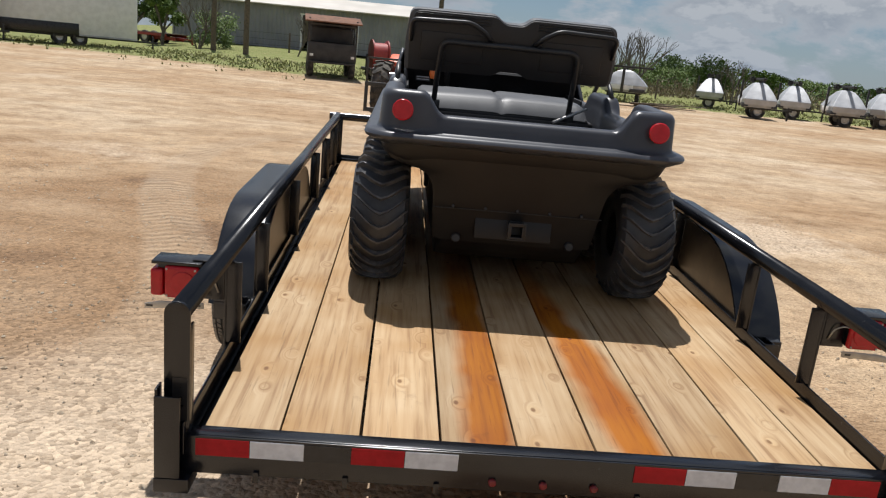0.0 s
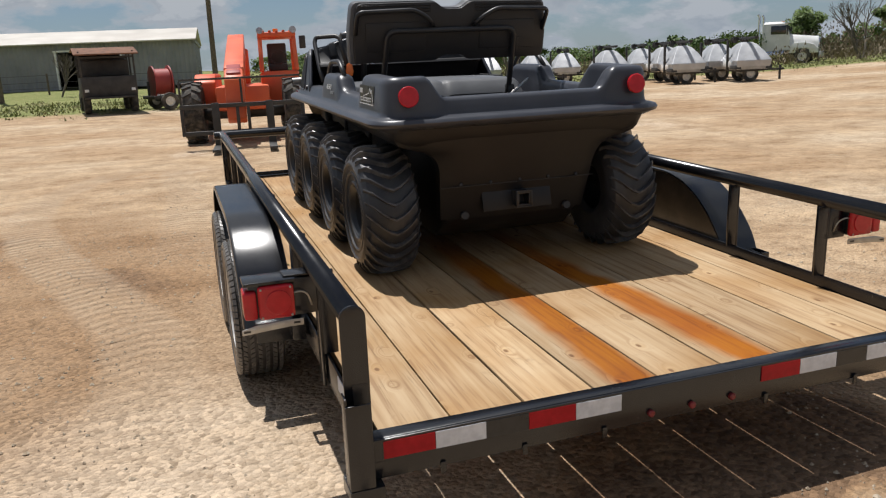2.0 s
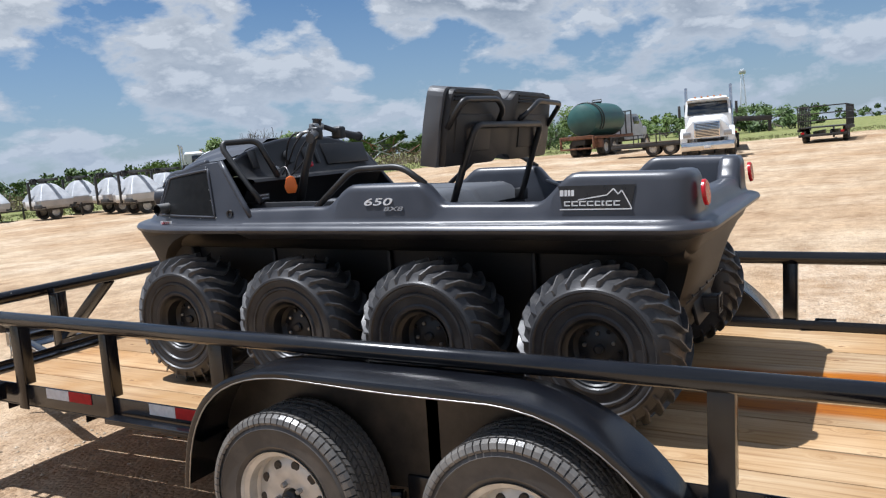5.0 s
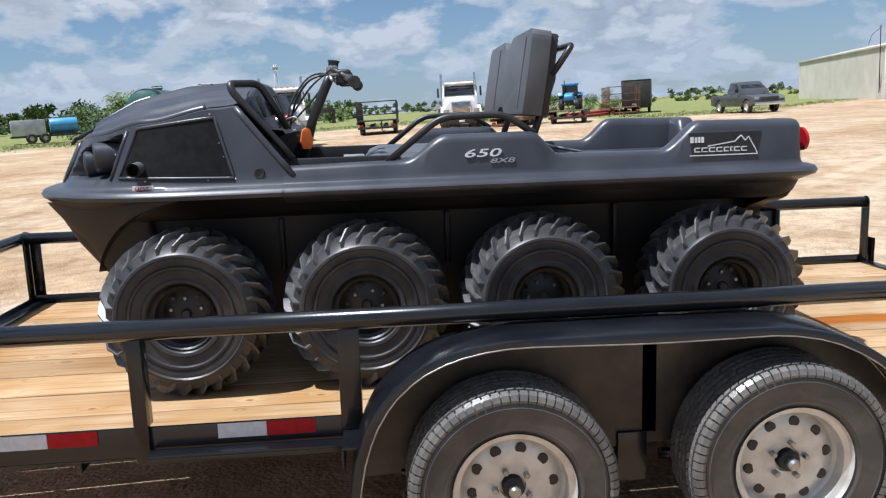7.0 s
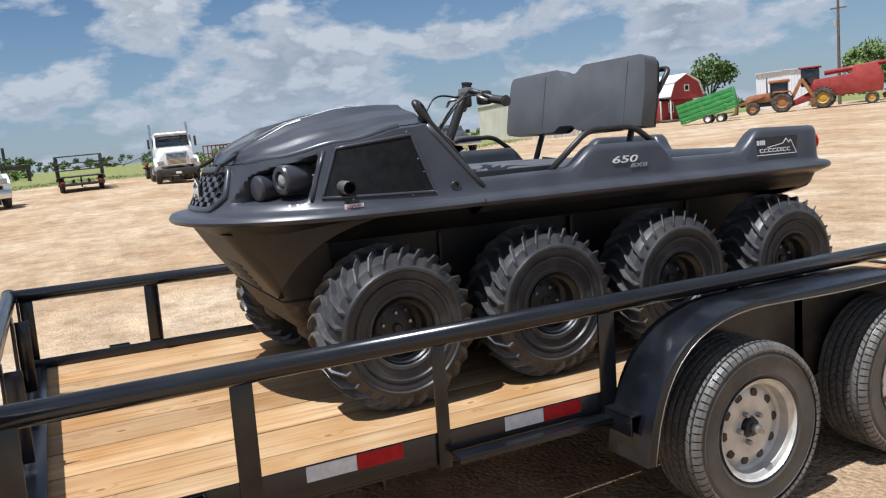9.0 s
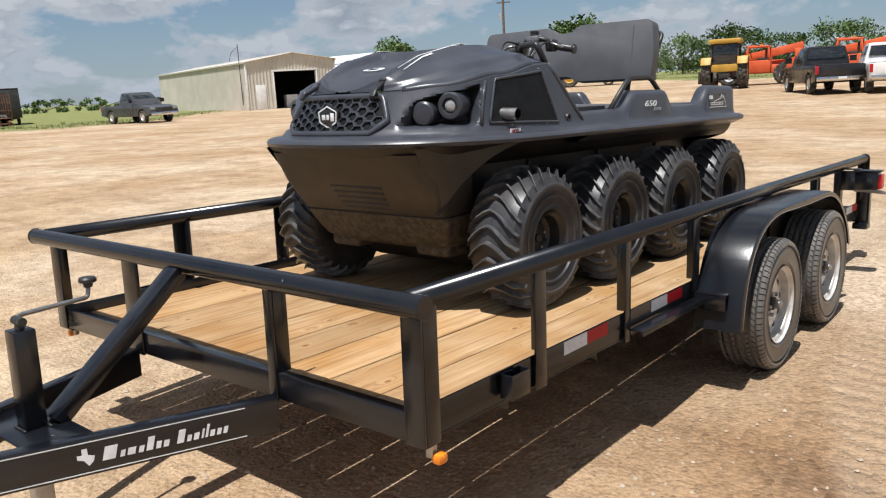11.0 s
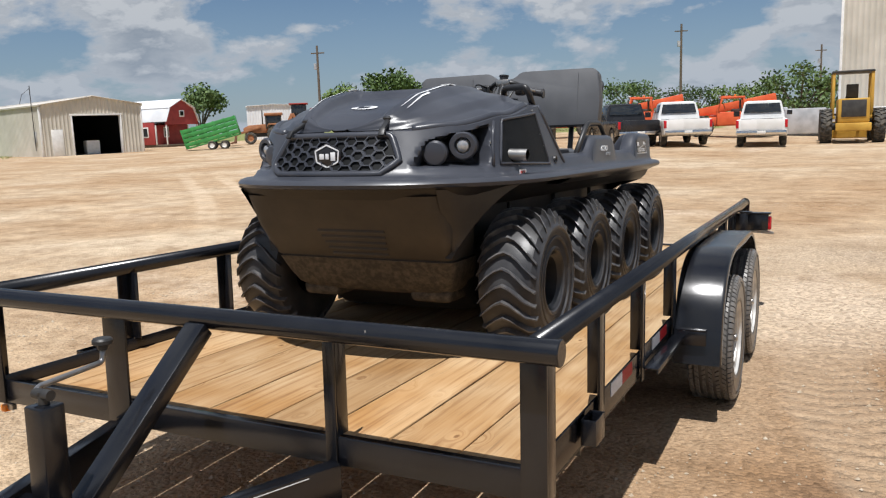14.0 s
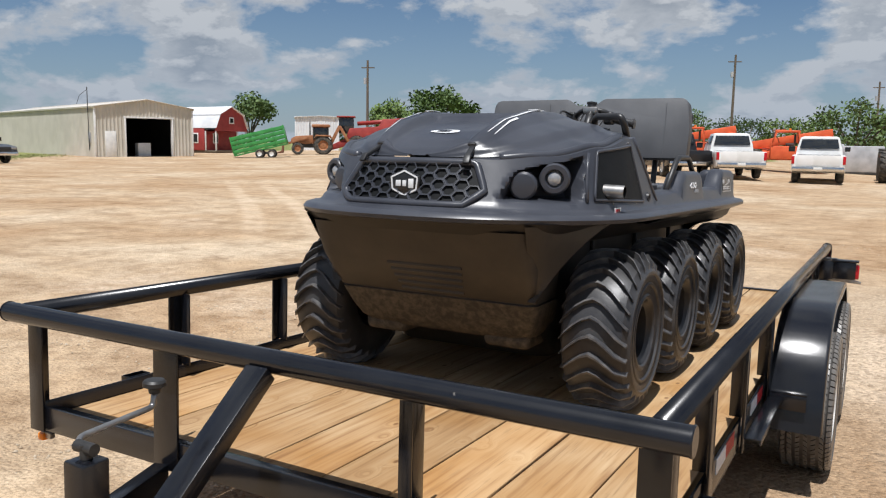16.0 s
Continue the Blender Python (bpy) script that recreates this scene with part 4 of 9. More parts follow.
    for i in range(-6, 7):
        for j in range(-1, 5):
            cx, cz = i * .0435, .80 + j * .039 + (.0195 if i % 2 else 0)
            if not (.800 < cz < .928) or abs(cx) > line(cz, [(.787, .235), (.822, .285), (.938, .225)]):
                continue
            if abs(cx) < .05 and abs(cz - .86) < .036:
                continue
            n0 = len(vs)
            for ro, dz in ((1.0, .014), (.86, .014), (.80, .004)):
                for q in range(6):
                    a = math.pi / 3 * q
                    x, z = cx + .0285 * ro * math.cos(a), cz + .0222 * ro * math.sin(a)
                    vs.append((x, wall_y(x, z, dz), z))
            for q in range(6):
                r = (q + 1) % 6
                fs += [(n0 + q, n0 + r, n0 + 6 + r, n0 + 6 + q), (n0 + 6 + q, n0 + 6 + r, n0 + 12 + r, n0 + 12 + q)]
    bm = raw(vs, fs); bmesh.ops.recalc_face_normals(bm, faces=bm.faces)
    part("honeycomb", bm, PLASTIC, gr, smooth=20)
    yb = wall_y(0, .86, .012)
    crest6 = [(-.066, .884), (0, .912), (.066, .884), (.060, .833), (0, .806), (-.060, .833)]
    bd = part("badge", slab(crest6, yb, yb + .012, "y", .003), DECAL_BLACK, gr, "hexagonal black badge with white rim")
    for i in range(6):
        (a, b), (c, d) = crest6[i], crest6[(i + 1) % 6]
        k = .84
        part("white_rim", beam((a * k, yb + .012, .858 + (b - .858) * k), (c * k, yb + .012, .858 + (d - .858) * k), .006, .004, 0, (0, 1, 0)), DECAL_WHITE, bd)
    for x, w, h in ((-.028, .022, .034), (.0, .016, .022), (.026, .022, .022)):
        part("white_mark", box(x - w / 2, x + w / 2, yb + .011, yb + .0135, .858 - h / 2, .858 + h / 2, .001), DECAL_WHITE, bd)

    # headlamps in the recess
    for sd in (-1, 1):
        fw = Vector((sd * .30, 1, -.04)).normalized()
        for nm, cx, cy, cz, r in (("lamp_cover", .397, 2.842, .862, .050), ("headlamp", .487, 2.774, .889, .056)):
            q = Vector((0, 0, 1)).rotation_difference(fw).to_matrix().to_4x4()
            q.translation = Vector((sd * cx, cy, cz))
            if nm == "headlamp":
                prof = [(r * .92, -.11), (r, -.015), (r, .004), (r - .006, .012), (r * .62, .012), (r * .54, .002), (r * .52, -.01), (0, -.012)]
            else:
                prof = [(r * .92, -.10), (r, -.012), (r, .006), (r - .008, .014), (r * .5, .017), (0, .018)]
            lm = part(nm, moved(lathe(prof, 28, "z"), q), PLASTIC, av, "round black headlamp housing" if nm == "headlamp" else "round black blanking cover")
            if nm == "headlamp":
                part("lens", moved(lathe([(r * .52, -.006), (r * .4, .006), (r * .2, .011), (0, .012)], 24, "z"), q), LENS_CLEAR, lm, "clear domed lens")
        # brow screws
        for cx, cz in ((.46, .952), (.38, .945)):
            y = wall_y(cx, cz - .02)
            part("screw", disc((sd * cx, y - .03, cz + .004), (sd * .3, .6, .7), .006, .004, 8, .001), STEEL, av)

    # side mesh panel, exhaust stub, plug, seam on both flanks
    for sd in (-1, 1):
        poly = [(2.59, .992), (2.30, 1.025), (2.235, .803), (2.665, .815)]
        rows = []
        for i in range(9):
            v = i / 8
            row = []
            for j in range(9):
                u = j / 8
                ya = poly[3][0] * (1 - u) + poly[2][0] * u
                za = poly[3][1] * (1 - u) + poly[2][1] * u
                yb2 = poly[0][0] * (1 - u) + poly[1][0] * u
                zb = poly[0][1] * (1 - u) + poly[1][1] * u
                y, z = ya * (1 - v) + yb2 * v, za * (1 - v) + zb * v
                row.append((sd * (wall_x(y, z) + .004), y, z))
            rows.append(row)
        bm = grid(rows); bmesh.ops.recalc_face_normals(bm, faces=bm.faces)
        vp = part("vent_panel", bm, MESH_DARK, av, "dark fine-mesh side vent")
        ring = []
        for i in range(4):
            (a, b), (c, d) = poly[i], poly[(i + 1) % 4]
            ring += [(a + (c - a) * t / 8, b + (d - b) * t / 8) for t in range(8)]
        part("vent_frame", tube([(sd * (wall_x(y, z) + .003), y, z) for y, z in ring], .0065, 6, closed=True), PLASTIC, vp)
        for y, z in ((2.315, 1.035), (2.285, .93), (2.27, .88), (2.68, .90), (2.33, .80), (2.56, .802), (2.23, .80)):
            part("rivet", disc((sd * wall_x(y, z), y, z), (sd, 0, .1), .004, .004, 8, .001), STEEL, vp)
        # raised edge behind the lamp recess
        seam = [(2.70, .805), (2.665, .90), (2.63, .985)]
        part("moulding", tube([(sd * (wall_x(y, z) - .002), y, z) for y, z in seam], .008, 8, .03), PLASTIC, av)
        part("plug", moved(lathe([(.0, .004), (.009, .004), (.010, .010), (.018, .012), (.020, .006), (.020, -.01)], 16), Matrix.Translation((sd * .652, 2.144, .817)) @ Matrix.Diagonal((sd, 1, 1, 1))), RIM_BLACK, av)
    ex = part("exhaust_stub", tube([(-.58, 2.586, .850), (-.690, 2.586, .846)], .025, 20, caps=False), STEEL, av, "short bright steel exhaust stub")
    part("inner_pipe", moved(lathe([(.025, -.690), (.020, -.690), (.019, -.64), (0, -.635)], 20), Matrix.Translation((0, 2.586, .846))), MESH_DARK, ex)
    side_text(av, "HOT", 2.595, .766, .017, -.6635, "white_label", plate=(.075, .028))

    # hood latches, badges and streaks
    for sd in (-1, 1):
        x = sd * .20
        lt = part("hood_latch", join(beam((x, 2.86, 1.0), (x * 1.1, 2.945, .955), .022, .016, .005), beam((x * .96, 2.84, 1.014), (x, 2.875, .998), .034, .022, .006)), RIM_BLACK, av)
        part("latch_hook", beam((x * 1.1, 2.94, .965), (x * 1.12, 2.962, .935), .026, .012, .004), RIM_BLACK, lt)
        # white streak decals follow the ridge
        for off, y0, y1, w in ((.012, 2.36, 2.80, .0085), (.034, 2.62, 2.79, .0045)):
            vs, fs = [], []
            for i in range(15):
                y = y0 + (y1 - y0) * i / 14
                s = max(0.0, (y - 2.35) / .565)
                we = .572 * (1 - s ** 2.3) ** (1 / 2.3)
                wr = min(.255 - .05 * s, we * .72)
                xx = wr + off
                ww = w * (1 - .85 * i / 14)
                for q in (-ww, ww):
                    ax = xx + q
                    if ax >= wr:
                        t = (ax - wr) / (we - wr)
                        z = line(y, ridge) + (lerp(y, edge_z) - line(y, ridge)) * line(t, [(0, 0), (.10, .03), (.26, .30), (.60, .55)])
                    else:
                        z = line(y, panel) + (line(y, ridge) - line(y, panel)) * lerp(ax / wr, [(.70, 0), (.90, 1)])
                    vs.append((sd * ax, y, z + .0065))
                if i:
                    fs.append((2 * i - 2, 2 * i - 1, 2 * i + 1, 2 * i))
            bm = raw(vs, fs); bmesh.ops.recalc_face_normals(bm, faces=bm.faces)
            part("streak_decal", bm, DECAL_WHITE, av, "white streak decal on the hood")
        part("hood_mark", box(sd * .245 - .022, sd * .245 + .022, 2.37, 2.43, 1.160, 1.163, .001), DECAL_WHITE, av)
    vs = []
    for q in range(28):
        a = 2 * math.pi * q / 28
        x, y = .0 + .066 * math.cos(a), 2.72 + .020 * math.sin(a) * (1 - .3 * math.cos(a))
        vs.append((x, y, line(y, panel) + .0065))
    part("hood_emblem", raw(vs, [tuple(range(28))]), DECAL_WHITE, av, "white oval emblem on the hood")
    part("emblem_centre", raw([(x, y, line(y, panel) + .0085) for x, y in ((-.030, 2.711), (.026, 2.711), (.034, 2.729), (-.022, 2.729))], [(0, 1, 2, 3)]), DECAL_BLACK, av)

    # dashboard under the hood's rear edge
    xs = np.linspace(-.572, .572, 25)
    arch = [1.150 - .105 * (abs(x) / .572) ** 2.4 for x in xs]
    dash = [[(x, 2.205, h + .004) for x, h in zip(xs, arch)], [(x, 2.185, h + .002) for x, h in zip(xs, arch)], [(x, 2.18, h - .012) for x, h in zip(xs, arch)],
            [(x, 2.13, 1.0 - .02 * (abs(x) / .57) ** 2) for x in xs], [(x, 2.115, .975) for x in xs], [(x, 2.06, .968) for x in xs], [(x, 2.05, .955) for x in xs],
            [(x, 2.10, .93) for x in xs], [(x, 2.17, .80) for x in xs], [(x, 2.2, .712) for x in xs]]
    bm = grid(dash); bmesh.ops.recalc_face_normals(bm, faces=bm.faces)
    db = part("dashboard", bm, VINYL_DARK, av, smooth=40)
    part("glove_box", moved(box(.10, .50, -.008, .008, -.06, .06, .006), pose(0, 2.15, 1.062, -19)), VINYL_DARK, db)
    part("gauge", disc((-.20, 2.148, 1.06), (0, -1, .33), .036, .012, 24), RIM_BLACK, db, "small round dash gauge")
    part("ignition_switch", disc((-.36, 2.105, 1.0), (0, -1, .3), .018, .02, 16), STEEL, db)
    for i in range(3):
        part("white_mark", box(-.30 + i * .035, -.275 + i * .035, 2.048, 2.052, .957, .966, .001), DECAL_WHITE, db)
    part("label_plate", box(-.50, -.40, 2.12, 2.126, .86, .93, .002), VINYL, db)
    for i in range(4):
        part("label_bar", box(-.492, -.41, 2.117, 2.121, .868 + i * .016, .874 + i * .016, .0008), TAPE_WHITE, db)
    for x, w in ((-.46, .05), (-.05, .06), (.03, .03)):
        part("dash_panel", moved(box(x - w / 2, x + w / 2, -.008, .006, -.045, .045, .006), pose(0, 2.148, 1.06, -19)), RIM_BLACK, db)
    part("kill_switch", disc((-.10, 2.10, 1.01), (0, -1, .3), .014, .025, 12), RED_LENS, db)
    # bead round the cockpit's front opening
    for sd in (-1, 1):
        edge = [(sd * wall_x(2.02 + .21 * f, .80 + .27 * f), 2.02 + .215 * f, .80 + .27 * f) for f in (0, .2, .4, .6, .8, .95)]
        part("cockpit_bead", tube([(p[0] - sd * .006, p[1], p[2]) for p in edge], .013, 8), PLASTIC, av)
        part("inner_liner", box(min(sd * .545, sd * .56), max(sd * .545, sd * .56), 1.62, 2.2, .712, .86, .01), VINYL_DARK, av)
    part("inner_label", box(.542, .5448, 1.785, 1.893, .765, .815, .0005), DECAL_WHITE, av, "white instruction label inside the cockpit")
    for i in range(3):
        part("label_bar", box(.5412, .5419, 1.795, 1.86 - .015 * i, .776 + i * .012, .781 + i * .012, 0), DARK_TEXT, av)
    part("hood_rear_bead", tube([(x, 2.197, h + .003) for x, h in zip(xs, arch)], .011, 8), PLASTIC, av)
    build_controls(av)

    # --- lower hull
    def hull_ring(z, wr, wf, yr, yf, rr, rf):
        pts = [(-wr, yr, z), (wr, yr, z), (wf, yf, z), (-wf, yf, z)]
        out, n = [], 8
        for i in range(4):
            p, a, b = Vector(pts[i]), Vector(pts[i - 1]), Vector(pts[(i + 1) % 4])
            k = rr if i < 2 else rf
            p0, p1 = p + (a - p).normalized() * k, p + (b - p).normalized() * k
            out += [p0 * (1 - t) ** 2 + p * 2 * t * (1 - t) + p1 * t * t for t in (j / n for j in range(n + 1))]
        return out
    upper = [hull_ring(.735, .66, .60, .035, 3.03, .12, .34), hull_ring(.70, .655, .545, .045, 3.0, .12, .28), hull_ring(.665, .64, .50, .06, 2.965, .11, .22), hull_ring(.640, .60, .475, .08, 2.94, .10, .2), hull_ring(.632, .52, .46, .09, 2.9, .08, .2), hull_ring(.630, .40, .42, .10, 2.7, .06, .2)]
    bm = grid(upper, close_v=True); bmesh.ops.recalc_face_normals(bm, faces=bm.faces)
    part("upper_hull", bm, TUB, av, smooth=50)
    lower = [hull_ring(.72, .385, .42, .115, 2.75, .06, .1), hull_ring(.63, .38, .42, .128, 2.74, .06, .1), hull_ring(.43, .372, .41, .165, 2.72, .05, .1), hull_ring(.424, .370, .41, .170, 2.72, .05, .1), hull_ring(.26, .36, .40, .21, 2.6, .05, .1), hull_ring(.15, .36, .36, .34, 2.45, .05, .1)]
    bm = grid(lower, close_v=True)
    bmesh.ops.holes_fill(bm, edges=[e for e in bm.edges if e.is_boundary], sides=0)
    bmesh.ops.recalc_face_normals(bm, faces=bm.faces)
    part("lower_hull", bm, TUB, av, smooth=50)
    # nose under the rim, between the front tyres
    nose = [hull_ring(.70, .48, .50, 2.62, 2.995, .02, .16), hull_ring(.56, .46, .475, 2.60, 2.90, .02, .07), hull_ring(.43, .43, .445, 2.56, 2.808, .02, .05), hull_ring(.424, .42, .435, 2.55, 2.796, .02, .05), hull_ring(.416, .42, .435, 2.55, 2.796, .02, .05)]
    bm = grid(nose, close_v=True); bmesh.ops.holes_fill(bm, edges=[e for e in bm.edges if e.is_boundary], sides=0); bmesh.ops.recalc_face_normals(bm, faces=bm.faces)
    part("nose", bm, NOSE, av, smooth=40)

    for sd in (-1, 1):
        rows = []
        for i in range(13):
            z = .44 + .285 * i / 12
            q = min(1.0, (z - .308) / .405)
            ya = 2.445 + .405 * math.sqrt(max(0.0, 1 - q * q))
            yf = 2.815 + (z - .43) * .70
            xf, xe = line(z, [(.44, .425), (.72, .47)]), line(z, [(.44, .452), (.56, .515), (.66, .575), (.725, .61)])
            row = []
            for j in range(9):
                u = j / 8
                row.append((sd * (xf + (xe - xf) * u ** .75), yf - .035 + (ya - yf + .035) * u ** 1.25, z))
            row += [(sd * (xe - .015), ya - .006, z), (sd * .42, ya - .01, z)]
            rows.append(row)
        bm = grid(rows); bmesh.ops.recalc_face_normals(bm, faces=bm.faces)
        part("nose_cheek", bm, NOSE, av, smooth=40)
    skirt = [hull_ring(.418, .43, .443, 2.52, 2.802, .02, .05), hull_ring(.34, .41, .42, 2.50, 2.755, .02, .05), hull_ring(.29, .39, .40, 2.48, 2.722, .02, .06), hull_ring(.262, .36, .37, 2.37, 2.690, .02, .10), hull_ring(.25, .30, .31, 2.36, 2.62, .02, .1)]
    bm = grid(skirt, close_v=True); bmesh.ops.holes_fill(bm, edges=[e for e in bm.edges if e.is_boundary], sides=0); bmesh.ops.recalc_face_normals(bm, faces=bm.faces)
    part("nose_skirt", bm, TUB_DIRT, av, "mud-spattered lower nose", smooth=40)
    for sd in (-1, 1):
        part("skid_lug", box(sd * .28 - .10, sd * .28 + .10, 2.50, 2.70, .225, .30, .03, 3), TUB_DIRT, av)
    for i in range(5):
        z = .445 + i * .026
        w = .140 + .006 * i
        y = 2.81 + (z - .43) * .71
        part("louvre", moved(box(-w, w, -.010, .003, -.006, .006, .0028), pose(-.02, y, z)), NOSE, av)
    # hull ribs between the wheels
    for sd in (-1, 1):
        for y in (.74, 1.44, 2.11):
            part("hull_rib", box(min(sd * .40, sd * .425), max(sd * .40, sd * .425), y - .012, y + .012, .40, .62, .01), TUB, av)

    # flared rear panel with arches round the tyres
    arch_w = [(.26, .378), (.42, .392), (.50, .398), (.55, .412), (.585, .440), (.605, .480), (.618, .540), (.632, .592), (.66, .615), (.72, .632)]
    rows = []
    for i in range(24):
        z = .26 + .46 * i / 23
        w = line(z, arch_w)
        rows.append([(w * u, .040 + (.735 - z) * .315 + .03 * abs(u) ** 6, z) for u in np.linspace(-1, 1, 31)])
        for k, j in ((0, 0), (len(rows[-1]) + 1, -1)):
            a = rows[-1][j]
            rows[-1].insert(k, (a[0] * .99, a[1] + .075, a[2] - .004))
    bm = grid(rows); bmesh.ops.recalc_face_normals(bm, faces=bm.faces)
    part("rear_panel", bm, TUB, av, "black flared rear hull panel")
    part("panel_seam", tube([(-.398, .136, .427), (.398, .136, .427)], .003, 6), RIM_BLACK, av)
    # tow hitch at the rear
    hb = part("hitch_plate", moved(box(-.19, .17, -.008, .008, -.06, .06, .004), pose(0, .150, .352, -13)), TUB, av)
    part("hitch_receiver", join(box(-.035, .035, .08, .19, .375, .385, .002), box(-.035, .035, .08, .19, .315, .325, .002), box(-.035, -.025, .08, .19, .325, .375, .001), box(.025, .035, .08, .19, .325, .375, .001)), RIM_BLACK, hb, "square steel receiver tube")
    part("receiver_lip", join(box(-.042, .042, .076, .086, .384, .392, .002), box(-.042, .042, .076, .086, .308, .316, .002), box(-.042, -.034, .076, .086, .316, .384, .001), box(.034, .042, .076, .086, .316, .384, .001)), RIM_BLACK, hb)
    for x in (-.30, -.15, 0.0, .15, .30):
        part("hull_bolt", disc((x, .134, .437), (0, -1, .25), .008, .007, 10, .002), RIM_BLACK, av)
    for x in (-.27, .27):
        part("drain_plug", disc((x, .184, .275), (0, -1, .2), .022, .02, 14, .005), RIM_BLACK, av)

    # --- wheels
    for s in (-1, 1):
        for y in (0.39, 1.10, 1.775, 2.445):
            build_paddle_wheel(av, s, y)
    build_seat(av)
    side_text(av, "650", 1.392, .846, .029, -.6650, "number_decal", wide=2.2, bold=.0005)
    side_text(av, "8X8", 1.292, .822, .017, -.6665, "small_number_decal", mat=VINYL_PALE, wide=2.2, bold=.0003)
    # plate decal with a mountain line
    m = Matrix(((0, .07, -1), (-1, 0, 0), (0, 1, .07))).to_4x4(); m.translation = (-.6660, .53, .818)
    pl = part("plate_decal", moved(slab([(.015, 0), (.265, 0), (.285, .085), (0, .085)], 0, .0015, "z", 0), m), DECAL_BLACK, av, "black plate decal with white outline")
    strokes = [((.005, .0), (.270, .0)), ((.27, .0), (.262, .018)), ((.262, .018), (.235, .066)), ((.235, .066), (.222, .052)), ((.222, .052), (.205, .072)), ((.205, .072), (.182, .050)), ((.182, .050), (.075, .034))]
    for (a, b), (c, d) in strokes:
        part("white_line", moved(beam((a, b, .0017), (c, d, .0017), .004, .0016, 0), m), DECAL_WHITE, pl)
    for i, (a, b) in enumerate(((.022, .045), (.050, .074), (.079, .103), (.108, .132), (.137, .157), (.162, .172), (.177, .200), (.205, .228))):
        part("white_bar", moved(join(box(a, b, .012, .016, .001, .0026, 0), box(a, b, .026, .030, .001, .0026, 0), box(a, a + .005, .012, .030, .001, .0026, 0)), m), DECAL_WHITE, pl)
    for a, b in ((.006, .020), (.024, .034), (.037, .046), (.049, .060)):
        part("white_bar", moved(box(a, b, .048, .070, .001, .0026, 0), m), DECAL_WHITE, pl)
    # cargo well behind the seat
    part("seat_base", box(-.54, .54, 1.16, 1.72, .70, .77, .02, 3), VINYL_DARK, av)
    part("battery_cover", box(.20, .545, .18, .72, .65, .79, .02, 3), PLASTIC, av)
    part("cargo_prop_rod", tube([(.22, .72, .80), (.45, 1.0, .86)], .008, 8), STEEL, av)
    for s in (-1, 1):
        part("tail_reflector", disc((s * .565, .035, .862), (0, -1, .12), .046, .014, 28, .004), RED_LENS, av, "round red tail lamp")
    return av


def side_text(av, words, y, z, size, x, name, plate=None, mat=None, wide=1.0, bold=0.0):
    """Lettering on the left flank, read towards the rear."""
    cu = bpy.data.curves.new("lettering", "FONT")
    cu.body, cu.size, cu.extrude, cu.offset, cu.shear, cu.space_character = words, size / .70, .0012, bold, .22 * bool(bold), 1.0 + 60 * bold
    tmp = bpy.data.objects.new("lettering", cu)
    me = bpy.data.meshes.new_from_object(tmp)
    bpy.data.objects.remove(tmp)
    m = Matrix(((0, .07, -1), (-1, 0, 0), (0, 1, .07))).to_4x4()
    m.translation = (x, y, z)
    me.transform(m @ Matrix.Diagonal((wide, 1, 1, 1)))
    me.materials.append(mat or (RED_LENS if plate else DECAL_WHITE))
    ob = new(name if not plate else "red_lettering", me)
    ob.parent = av
    if plate:
        part(name, moved(box(-.008, plate[0] - .008, -.006, plate[1] - .006, -.003, -.0015, .0004), m), DECAL_WHITE, av, "small white warning label")
    return ob


